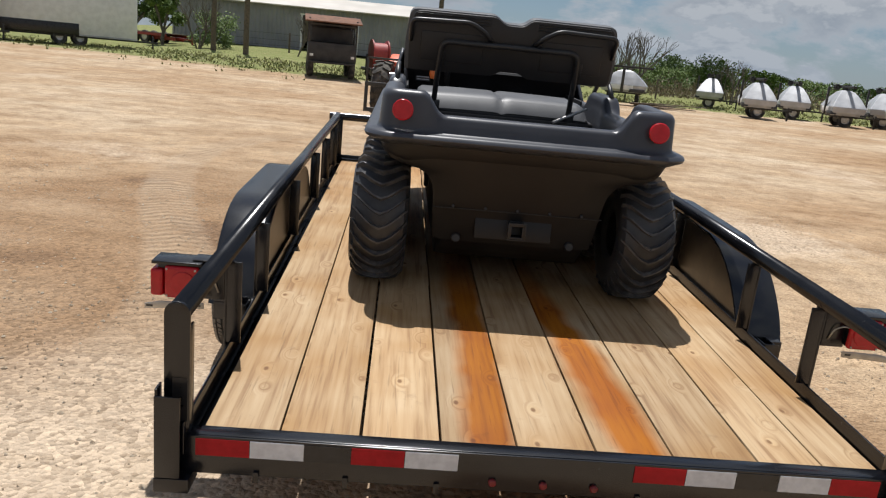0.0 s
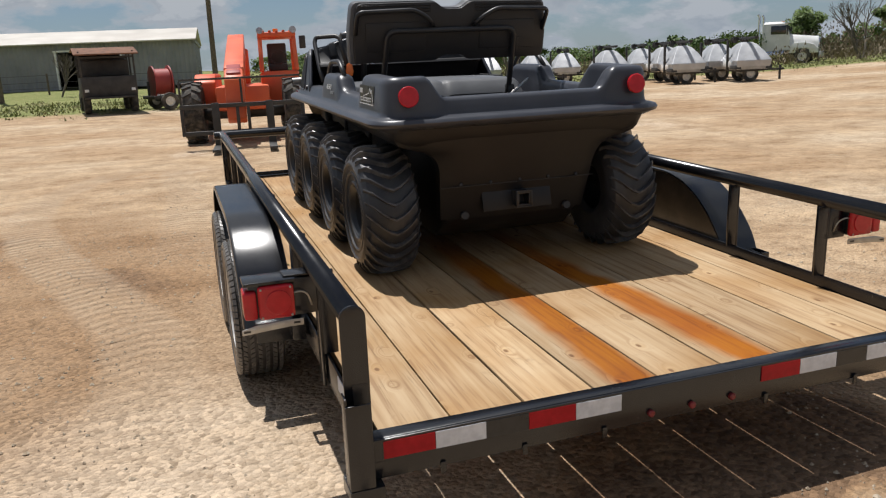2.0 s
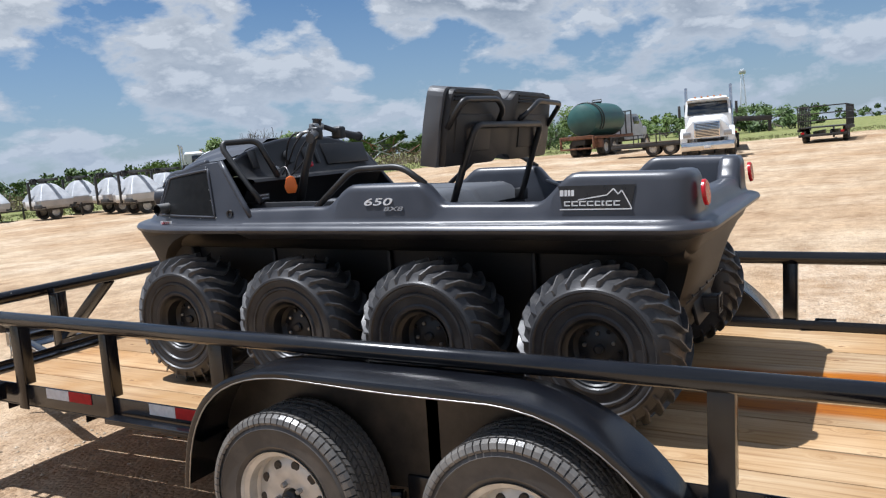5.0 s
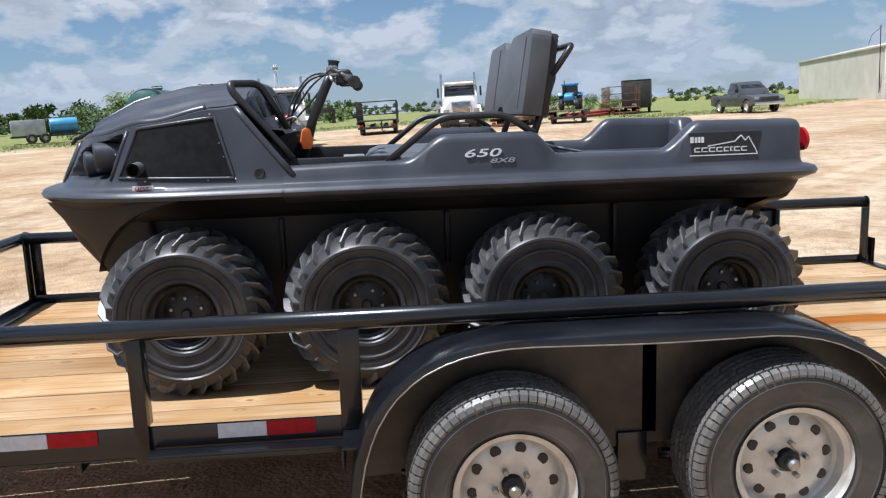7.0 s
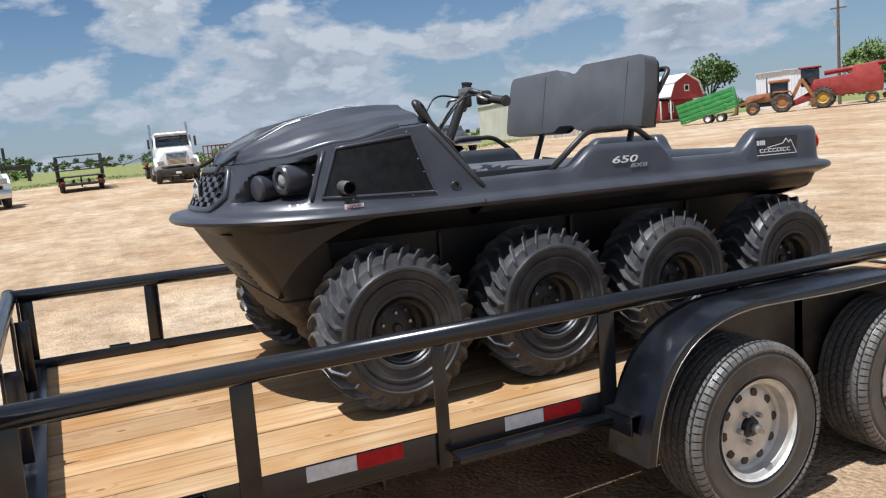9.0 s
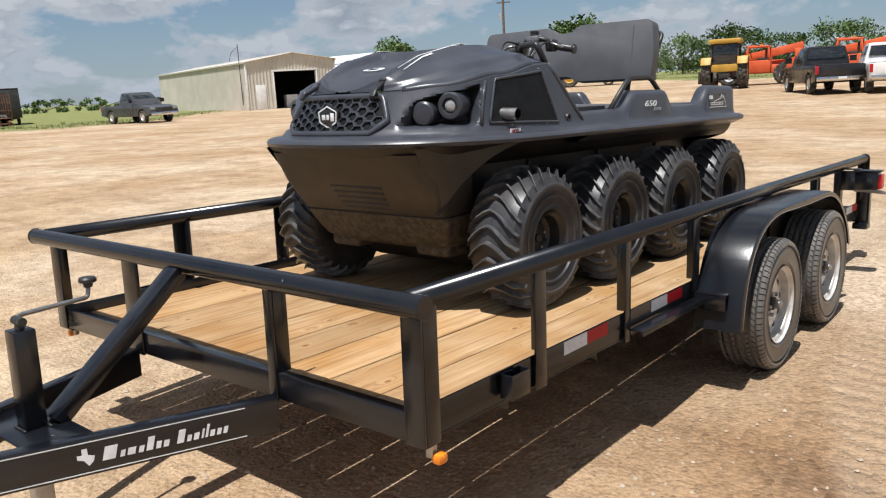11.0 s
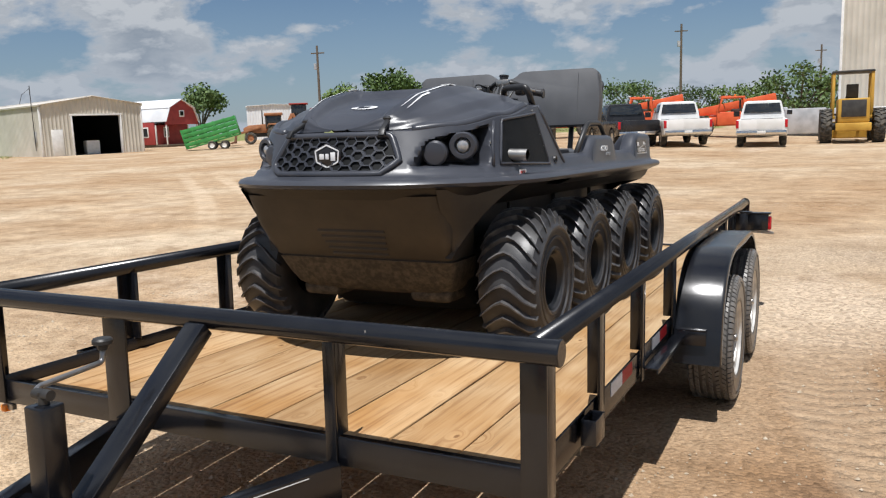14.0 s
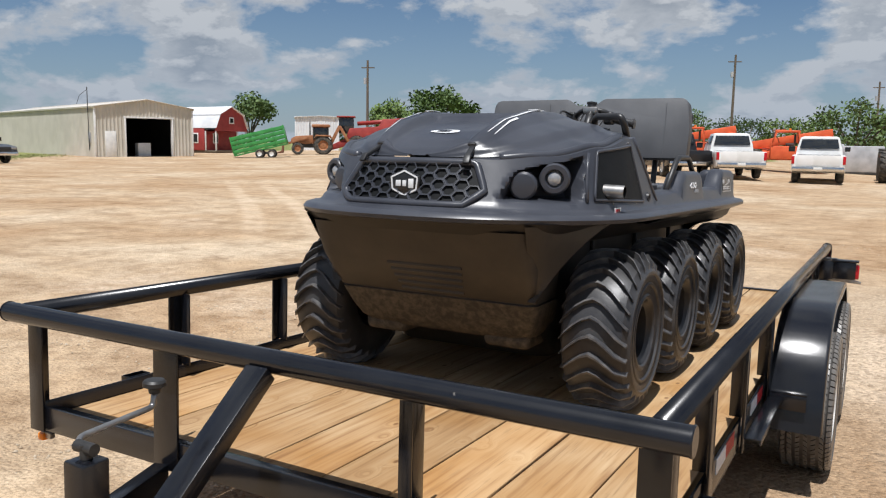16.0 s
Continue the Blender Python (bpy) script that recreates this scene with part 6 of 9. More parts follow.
def flatbed_trailer(m, length, width, height, mat, label, name="flatbed_trailer", rails=0.0, axles=2):
    ft = thing(name, m, label, "trailer", "parked trailers")
    hw = width / 2
    part("bed", join(box(-hw, hw, 0, length, height - .06, height, .01)), OLD_WOOD if rails == 0 else mat, ft)
    for s in (-1, 1):
        part("side_beam", box(s * hw - .06, s * hw + .06, 0, length, height - .22, height - .061, .01), mat, ft)
        part("main_beam", box(s * .4 - .06, s * .4 + .06, .1, length + .2, height - .45, height - .23, .01), mat, ft)
        for k in range(axles):
            wheel_far("wheel", ft, s * (hw - .15), length * .28 + k * .95, .42, .26, s, RIM_SILVER)
        if rails:
            n = max(2, int(length / .8))
            for k in range(n + 1):
                part("stake", box(s * hw - .03, s * hw + .03, k * length / n - .03, k * length / n + .03, height, height + rails, .005), mat, ft)
            for z in (.33, .66, 1.0):
                part("rail", box(s * hw - .025, s * hw + .025, 0, length, height + rails * z - .06, height + rails * z, .005), mat, ft)
    if rails:
        for z in (.33, .66, 1.0):
            part("end_rail", box(-hw, hw, -.03, .03, height + rails * z - .06, height + rails * z, .005), mat, ft)
    part("rear_bar", box(-hw, hw, -.06, -.001, height - .5, height - .36, .01), mat, ft)
    for s in (-1, 1):
        part("tail_lamp", box(s * (hw - .2) - .08, s * (hw - .2) + .08, -.08, -.061, height - .35, height - .24, .005), RED_LENS, ft)
        part("rear_leg", box(s * (hw - .3) - .04, s * (hw - .3) + .04, -.02, .08, height - .36, height - .23, .005), mat, ft)
    part("tongue", join(beam((0, length, height - .3), (0, length + 1.6, height - .3), .12, .12)), mat, ft)
    part("jack", box(-.05, .05, length + 1.3, length + 1.4, 0, height, .01), mat, ft)
    return ft


def telehandler(m, label, forks):
    th = thing("telehandler", m, label, "telehandler", "" if forks else "parked telehandlers")
    part("chassis", join(box(-.55, .55, -2.2, 1.9, .65, 1.15, .06)), ORANGE_PAINT, th)
    part("engine_cover", slab([(-1.9, .75), (1.1, .75), (1.1, 1.25), (.6, 1.42), (-1.7, 1.42), (-1.9, 1.2)], .56, 1.02, "x", .05), ORANGE_PAINT, th)
    # boom along the middle, resting low at the front
    part("boom", beam((.12, -2.4, 2.15), (.12, 2.35, 1.30), .40, .46, .03), ORANGE_PAINT, th)
    part("inner_boom", beam((.12, 2.36, 1.42), (.12, 2.95, 1.26), .27, .34, .02), RED_PAINT, th)
    part("boom_head", slab([(2.75, 1.5), (3.15, 1.3), (3.25, .55), (3.05, .45), (2.85, 1.0)], -.06, .30, "x", .03), ORANGE_PAINT, th)
    part("boom_post", box(-.15, .40, -2.35, -1.95, 1.0, 2.0, .04), ORANGE_PAINT, th)
    part("lift_cylinder", tube([(.12, .2, 1.1), (.12, 1.6, 1.38)], .07, 12), CHROME, th)
    for x in (-.82,):
        part("cab_base", box(x - .42, x + .42, -.75, .75, .70, 1.42, .06), ORANGE_PAINT, th)
    cx, hw = -.82, .42
    posts = [(-.72, -.72), (-.72, .72), (.72, .72), (.72, -.72)]
    for sx in (-1, 1):
        for y0, y1 in ((-.72, -.62), (.74, .48)):
            part("cab_post", beam((cx + sx * (hw - .04), y0, 1.42), (cx + sx * (hw - .05), y1, 2.16), .09, .09, .015, up=(0, 1, 0)), ORANGE_PAINT, th)
    part("cab_roof", box(cx - hw, cx + hw, -.70, .56, 2.14, 2.26, .04), ORANGE_PAINT, th)
    for k in range(5):
        part("roof_bar", box(cx - .34 + k * .15, cx - .28 + k * .15, .05, .54, 2.27, 2.30, .01), ORANGE_PAINT, th)
    part("cab_seat", join(box(cx - .22, cx + .22, -.45, .0, 1.42, 1.58, .04), box(cx - .22, cx + .22, -.52, -.42, 1.5, 2.05, .04)), DARK_STEEL, th)
    part("steering_wheel", tube([(cx + .17 * math.cos(a), .36 + .05 * math.sin(a), 1.72 + .15 * math.sin(a)) for a in np.linspace(0, 6.0, 18)], .014, 8), DARK_STEEL, th)
    for s in (-1, 1):
        part("work_lamp", disc((cx + s * .36, .57, 2.29), (0, 1, .1), .075, .07, 16), LENS_CLEAR, th)
    part("beacon", disc((cx, -.2, 2.265), (0, 0, 1), .06, .10, 14), AMBER, th)
    part("mirror", box(cx - hw - .2, cx - hw - .06, .60, .68, 1.88, 2.16, .02), DARK_STEEL, th)
    for s in (-1, 1):
        for y in (1.55, -1.55):
            wheel_far("wheel", th, s * 1.02, y, .62, .42, s, GALV, lugs=18)
        part("axle", tube([(s * .1, 1.55, .62), (s * .9, 1.55, .62)], .14, 12), DARK_STEEL, th)
        part("axle", tube([(s * .1, -1.55, .62), (s * .9, -1.55, .62)], .14, 12), DARK_STEEL, th)
    if forks:
        part("fork_carriage", join(box(-1.15, 1.15, 3.26, 3.36, .78, .86, .01)), DARK_STEEL, th)
        part("fork_carriage_low_bar", join(box(-1.15, 1.15, 3.26, 3.36, .28, .36, .01)), DARK_STEEL, th)
        for x in (-1.12, -.5, -.1, .1, .5, 1.12):
            part("carriage_upright", box(x - .03, x + .03, 3.27, 3.35, .361, .779, .008), DARK_STEEL, th)
        for x in (-1.12, 1.12, 0):
            part("load_guard_bar", box(x - .02, x + .02, 3.28, 3.32, .862, 1.30, .006), DARK_STEEL, th)
        part("load_guard_rail", box(-1.12, 1.12, 3.28, 3.32, 1.301, 1.34, .006), DARK_STEEL, th)
        for x in (-.5, .5):
            part("fork", join(box(x - .07, x + .07, 3.37, 3.42, .06, .88, .01), box(x - .07, x + .07, 3.421, 4.5, .05, .10, .008)), DARK_STEEL, th)
    else:
        part("boom_sign_bar", beam((.308, -.2, 1.80), (.308, 1.3, 1.60), .006, .16, 0), WHITE_TRIM, th)
        part("boom_sign_bar", beam((-.068, -.2, 1.80), (-.068, 1.3, 1.60), .006, .16, 0), WHITE_TRIM, th)
        part("fork_carriage", box(-1.0, 1.0, 3.26, 3.36, .2, .9, .02), DARK_STEEL, th)
    return th


def light_tower(m):
    lt = thing("light_tower", m, "towed grey-white light tower with folded mast on dry grass", "light tower", "row of light towers")
    rings = [(1.02, .58, .50), (1.12, .66, .62), (1.16, .70, .86), (.80, .52, 1.22), (.42, .30, 1.52), (.20, .16, 1.60)]
    rows = [[(a, -b, z), (a, b, z), (-a, b, z), (-a, -b, z)] for a, b, z in rings]
    bm = grid(rows, close_v=True)
    bmesh.ops.holes_fill(bm, edges=[e for e in bm.edges if e.is_boundary], sides=0)
    bmesh.ops.recalc_face_normals(bm, faces=bm.faces)
    bmesh.ops.bevel(bm, geom=bm.edges[:], offset=.015, segments=1, affect="EDGES")
    part("housing", bm, GALV, lt, smooth=12)
    part("side_door", box(-.7, .5, -.715, -.665, .62, .84, .006), WHITE_TRIM, lt)
    part("chassis", box(-.9, .9, -.5, .5, .42, .55, .02), DARK_STEEL, lt)
    part("mast", join(box(-.12, .02, -.76, -.677, .5, 1.7, .01), box(-1.45, 1.35, -.07, .07, 1.70, 1.80, .01)), DARK_STEEL, lt)
    part("mast_rest", box(.0, .10, -.05, .05, 1.60, 1.699, .01), DARK_STEEL, lt)
    for x, y in ((-1.15, .25), (-1.15, -.25), (-.80, .28), (-.80, -.28)):
        part("lamp_head", moved(lathe([(0, -.09), (.11, -.08), (.19, .04), (.20, .09), (0, .07)], 16, "x"), Matrix.Translation((x, y * .8, 1.72)) @ Matrix.Rotation(.5, 4, "Z") @ Matrix.Scale(.7, 4)), DARK_STEEL, lt)
    part("lamp_bar", box(-1.3, -.7, -.3, .3, 1.801, 1.825, .005), DARK_STEEL, lt)
    for s in (-1, 1):
        wheel_far("wheel", lt, 0.1 * 0, s * .68, .32, .2, s, RIM_SILVER).matrix_basis = Matrix.Translation((s * .72, .0, .32)) @ Matrix.Rotation(0, 4, "Z")
        part("fender", slab([(.72 - .42, .52), (.72 - .36, .68), (.72 + .36, .68), (.72 + .42, .52)], s * .62 - .12, s * .62 + .12, "y", .01), DARK_STEEL, lt)
    part("drawbar", beam((0, .5, .45), (0, 1.6, .45), .08, .08), DARK_STEEL, lt)
    part("jack_leg", box(-.04, .04, 1.4, 1.48, 0, .6, .01), DARK_STEEL, lt)
    return lt


def tank_truck(m):
    tt = thing("tank_truck", m, "old flatbed truck carrying a large dark green tank", "truck")
    part("bed", box(-1.2, 1.2, -.2, 5.2, 1.02, 1.18, .02), RUST, tt)
    part("chassis", box(-.42, .42, -.1, 7.6, .7, 1.019, .02), DARK_STEEL, tt)
    prof = [(0, -.05), (.55, .0), (.92, .2), (1.02, .5), (1.05, 1.2), (1.05, 3.4), (1.02, 4.0), (.9, 4.3), (.5, 4.48), (0, 4.52)]
    part("tank", moved(lathe(prof, 40, "y"), pose(0, .3, 2.16) @ Matrix.Diagonal((1.05, 1, .97, 1))), TANK_GREEN, tt)
    for y in (.95, 1.25):
        part("tank_strap", moved(tube([(1.115 * math.cos(a), 0, 1.035 * math.sin(a)) for a in np.linspace(-.6, math.pi + .6, 30)], .03, 8), Matrix.Translation((0, y, 2.16))), DARK_STEEL, tt)
    part("tank_hatch", join(disc((0, 2.7, 3.17), (0, 0, 1), .25, .10, 18), tube([(-.3, 2.7, 3.2), (-.3, 2.7, 3.38), (.3, 2.7, 3.38), (.3, 2.7, 3.2)], .03, 8)), DARK_STEEL, tt)
    part("headboard", join(*[box(-1.15 + k * .38, -1.08 + k * .38, 5.0, 5.08, 1.181, 2.6, .01) for k in range(7)], box(-1.15, 1.2, 5.0, 5.08, 2.55, 2.62, .01)), DARK_STEEL, tt)
    cab = [[(-1.05, 5.5, .8), (1.05, 5.5, .8), (1.05, 7.1, .8), (-1.05, 7.1, .8)], [(-1.05, 5.5, 1.7), (1.05, 5.5, 1.7), (1.05, 7.1, 1.7), (-1.05, 7.1, 1.7)], [(-.9, 5.55, 2.4), (.9, 5.55, 2.4), (.9, 6.6, 2.4), (-.9, 6.6, 2.4)]]
    bm = grid(cab, close_v=True); bmesh.ops.holes_fill(bm, edges=[e for e in bm.edges if e.is_boundary], sides=0); bmesh.ops.recalc_face_normals(bm, faces=bm.faces)
    part("cab", bm, GALV, tt, smooth=25)
    part("cab_side_window", box(1.0, 1.04, 5.75, 6.6, 1.72, 2.2, .01), GLASS_DARK, tt)
    part("hood", box(-.8, .8, 7.1, 8.5, .8, 1.6, .12), GALV, tt)
    part("rear_frame", join(box(-1.1, 1.1, -.4, -.25, .45, .55, .01), box(-1.1, -1.0, -.4, -.25, .551, 1.15, .01), box(1.0, 1.1, -.4, -.25, .551, 1.15, .01), box(-1.1, 1.1, -.4, -.25, 1.151, 1.25, .01)), RUST, tt)
    part("toolbox", box(.75, 1.15, .15, .85, .5, 1.0, .02), RUST, tt)
    for s in (-1, 1):
        for y in (1.3, 2.5):
            wheel_far("wheel", tt, s * .88, y, .5, .52, s, RIM_SILVER)
        wheel_far("wheel", tt, s * .98, 7.6, .5, .3, s, RIM_SILVER)
    return tt


def gooseneck_trailer(m):
    gt = thing("gooseneck_trailer", m, "black gooseneck flatbed trailer parked on dirt", "trailer", "parked trailers")
    part("neck", join(beam((0, 5.0, .7), (0, 5.4, 1.6), .5, .25), beam((0, 5.3, 1.6), (0, 7.2, 1.5), .4, .25)), DARK_STEEL, gt)
    part("coupler_post", box(-.08, .08, 7.0, 7.16, .8, 1.4, .02), DARK_STEEL, gt)
    part("bed", box(-1.1, 1.1, -1, 5.0, .68, .76, .01), OLD_WOOD, gt)
    for s in (-1, 1):
        part("side_beam", box(s * 1.1 - .06, s * 1.1 + .06, -1, 5, .5, .679, .01), DARK_STEEL, gt)
        for k in range(6):
            part("rail_post", box(s * 1.1 - .03, s * 1.1 + .03, -1 + k * 1.19, -.94 + k * 1.19, .68, 1.15, .005), DARK_STEEL, gt)
        part("rail", box(s * 1.1 - .03, s * 1.1 + .03, -1, 5, 1.151, 1.2, .005), DARK_STEEL, gt)
        for y in (1.2, 2.1):
            wheel_far("wheel", gt, s * .92, y, .38, .24, s, RIM_SILVER)
        part("landing_leg", box(s * .6 - .05, s * .6 + .05, 4.85, 4.95, 0, .67, .01), DARK_STEEL, gt)
    part("end_rail", box(-1.1, 1.1, -1.05, -.99, 1.15, 1.2, .005), DARK_STEEL, gt)
    return gt


def cargo_trailer(m, mat, label):
    ct = thing("cargo_trailer", m, label, "trailer", "enclosed cargo trailers")
    part("box_body", box(-3.2, 3.2, -1.2, 1.2, .55, 2.75, .06), mat, ct)
    part("stone_guard", box(-3.21, .4, -1.215, -1.202, .55, 1.1, .004), DECAL_BLACK, ct)
    part("skirt_trim", box(-3.2, 3.2, -1.212, -1.202, .50, .56, .004) if mat is not WHITE_TRIM else box(.41, 3.2, -1.212, -1.202, .50, .58, .004), GALV, ct)
    part("roof_trim", box(-3.22, 3.22, -1.22, 1.22, 2.755, 2.80, .02), DARK_STEEL, ct)
    for s in (-1, 1):
        for x in (-.5, .45):
            w = wheel_far("wheel", ct, 0, 0, .36, .22, 1, RIM_SILVER)
            w.matrix_basis = Matrix.Translation((x, s * 1.02, .36)) @ Matrix.Rotation(-s * math.pi / 2, 4, "Z")
    part("chassis", box(-3.1, 3.1, -1.0, 1.0, .42, .549, .01), DARK_STEEL, ct)
    part("tongue", beam((3.2, 0, .45), (4.4, 0, .45), .12, .1), DARK_STEEL, ct)
    part("jack", box(4.1, 4.18, -.04, .04, 0, .8, .01), DARK_STEEL, ct)
    return ct


def buggy(m):
    bg = thing("canopy_truck", m, "dark open-sided utility truck with a sheet canopy on grass", "utility truck")
    part("tub", box(-.95, .95, -1.7, .6, .62, 1.35, .04), DARK_STEEL, bg)
    part("front_body", slab([(.6, .55), (2.0, .55), (2.05, .95), (1.6, 1.15), (.6, 1.3)], -.9, .9, "x", .05), DARK_STEEL, bg)
    for x in (-.92, .92):
        for y in (-1.65, -.3, .65):
            part("canopy_post", box(x - .03, x + .03, y - .03, y + .03, 1.3, 2.25, .006), DARK_STEEL, bg)
    part("canopy", slab([(-1.95, 2.10), (-.6, 2.36), (1.1, 2.30), (1.1, 2.34), (-.6, 2.41), (-1.95, 2.15)], -1.1, 1.1, "x", .01), RUST, bg)
    part("seat_back", box(-.85, .85, -.6, -.45, 1.351, 1.95, .05), DARK_STEEL, bg)
    part("cab", box(-.85, .85, .62, 1.35, 1.301, 2.1, .06), DARK_STEEL, bg)
    for y in (-1.65, .65):
        part("canopy_beam", box(-.95, .95, y - .03, y + .03, 2.0, 2.06, .006), DARK_STEEL, bg)
    part("rear_step", box(-.9, .9, -2.0, -1.701, .55, .62, .01), DARK_STEEL, bg)
    for s in (-1, 1):
        part("tail_lamp", box(s * .8 - .07, s * .8 + .07, -1.73, -1.702, .8, .9, .01), WHITE_TRIM, bg)
        for y in (-1.1, 1.35):
            wheel_far("wheel", bg, s * .82, y, .40, .26, s, DARK_STEEL)
    return bg


def hose_reel_trailer(m):
    hr = thing("hose_reel_trailer", m, "small trailer carrying a dark red reel", "trailer")
    part("reel", lathe([(0, -.35), (.62, -.35), (.62, -.3), (.5, -.28), (.5, .28), (.62, .3), (.62, .35), (0, .35)], 30, "y"), RED_PAINT, hr).location = (0, 0, 1.08)
    part("frame", join(box(-.9, .9, -.55, -.45, .42, .55, .01), box(-.9, .9, .45, .55, .42, .55, .01), box(-.9, -.8, -.449, .449, .42, .55, .01), box(.8, .9, -.449, .449, .42, .55, .01)), DARK_STEEL, hr)
    for y in (-.5, .5):
        part("reel_post", box(-.06, .06, y - .04, y + .04, .551, 1.1, .01), DARK_STEEL, hr)
    part("toolbox", box(-.85, -.2, -.3, .3, .551, .56, 0), GALV, hr)
    for s in (-1, 1):
        wheel_far("wheel", hr, s * 1.02, 0, .33, .2, s, RIM_SILVER)
    part("axle", tube([(-.95, 0, .36), (.95, 0, .36)], .05, 10), DARK_STEEL, hr)
    part("drawbar", beam((0, .55, .45), (0, 1.7, .45), .1, .1), DARK_STEEL, hr)
    part("prop_stand", box(-.04, .04, 1.5, 1.58, 0, .5, .01), DARK_STEEL, hr)
    return hr


def loader(m):
    ld = thing("wheel_loader", m, "old yellow wheel loader with open canopy", "wheel loader")
    part("engine_cover", box(-.62, .62, -2.6, -.3, .9, 1.95, .06), YELLOW_PAINT, ld)
    part("radiator_grille", box(-.48, .48, -2.63, -2.605, 1.15, 1.88, .02), DARK_STEEL, ld)
    part("counterweight", box(-.7, .7, -2.75, -2.3, .55, .899, .05), YELLOW_PAINT, ld)
    part("chassis", box(-.45, .45, -2.3, 1.6, .55, .89, .03), YELLOW_PAINT, ld)
    part("canopy", box(-.85, .85, -1.2, .9, 3.1, 3.2, .03), DARK_STEEL, ld)
    for x in (-.78, .78):
        for y in (-1.1, .8):
            part("canopy_post", box(x - .06, x + .06, y - .06, y + .06, 1.2, 3.099, .01), YELLOW_PAINT, ld)
        part("side_step", box(x - .1, x + .1, -1.2, .9, 1.05, 1.2, .02), YELLOW_PAINT, ld)
    part("seat", join(box(-.25, .25, -.6, -.1, 1.951, 2.1, .04), box(-.25, .25, -.7, -.6, 2.0, 2.6, .04)), DARK_STEEL, ld)
    part("floor", box(-.78, .78, -.3, .9, 1.21, 1.3, .01), DARK_STEEL, ld)
    for s in (-1, 1):
        for y in (-1.5, 1.35):
            wheel_far("wheel", ld, s * 1.05, y, .74, .5, s, YELLOW_PAINT, lugs=20)
        part("axle", tube([(s * .2, -1.5, .74), (s * 1.0, -1.5, .74)], .16, 12), DARK_STEEL, ld)
        part("lift_arm", beam((s * .5, .8, 1.5), (s * .5, 2.9, .6), .12, .3), YELLOW_PAINT, ld)
        part("axle", tube([(s * .2, 1.35, .74), (s * 1.0, 1.35, .74)], .16, 12), DARK_STEEL, ld)
    part("bucket", slab([(2.7, .1), (3.6, .05), (2.95, .25), (2.8, .9), (2.65, .9)], -1.25, 1.25, "x", .02), YELLOW_PAINT, ld)
    return ld


def farm_tractor(m, paint, label, scale=1.0):
    tr = thing("tractor", m, label, "tractor", "parked tractors")
    part("hood", slab([(.3, .95), (2.3, .95), (2.35, 1.4), (1.9, 1.65), (.3, 1.75)], -.42, .42, "x", .06), paint, tr)
    part("chassis", box(-.3, .3, -1.0, 2.2, .6, .949, .03), DARK_STEEL, tr)
    part("cab_glass", box(-.68, .68, -1.0, .28, 1.35, 2.45, .05), GLASS_DARK, tr)
    part("cab_roof", box(-.85, .85, -1.2, .45, 2.46, 2.72, .08), paint, tr)
    for x in (-.70, .70):
        for y in (-1.02, .30):
            part("cab_post", box(x - .05, x + .05, y - .05, y + .05, 1.3, 2.459, .01), DARK_STEEL, tr)
    part("cab_base", box(-.7, .7, -1.05, .28, .95, 1.349, .03), paint, tr)
    part("exhaust", tube([(.50, .6, 1.6), (.50, .6, 3.0)], .06, 10), DARK_STEEL, tr)
    for s in (-1, 1):
        wheel_far("wheel", tr, s * .95, -.55, .82, .5, s, paint, lugs=20)
        wheel_far("wheel", tr, s * .80, 1.75, .52, .34, s, paint, lugs=16)
        part("fender", slab([(-1.45, 1.35), (-1.2, 1.75), (.1, 1.78), (.3, 1.45), (.1, 1.65), (-1.15, 1.62)], s * .95 - .27, s * .95 + .27, "x", .02), paint, tr)
        part("axle", tube([(s * .1, 1.75, .58), (s * .75, 1.75, .52)], .09, 10), DARK_STEEL, tr)
    return tr


def backhoe(m):
    bh = farm_tractor(m, BACKHOE_PAINT, "worn orange and brown backhoe tractor", 1)
    bh.name = "backhoe"
    tagged(bh, category="backhoe", group="farm machines")
    part("digging_boom", join(beam((0, -1.3, 1.0), (0, -2.1, 2.6), .2, .3, .02, up=(0, 1, 0)), beam((0, -2.1, 2.6), (0, -3.0, 1.0), .18, .26, .02, up=(0, 1, 0))), BACKHOE_PAINT, bh)
    part("dig_bucket", slab([(-3.3, .2), (-2.8, .2), (-2.7, .9), (-3.1, 1.0)], -.3, .3, "x", .03), RUST, bh)
    for s in (-1, 1):
        part("loader_arm", beam((s * .5, .8, 1.5), (s * .5, 3.2, .8), .12, .2), BACKHOE_PAINT, bh)
    part("front_bucket", slab([(3.0, .1), (3.8, .05), (3.2, .3), (3.1, .95), (2.95, .95)], -1.05, 1.05, "x", .02), RUST, bh)
    return bh


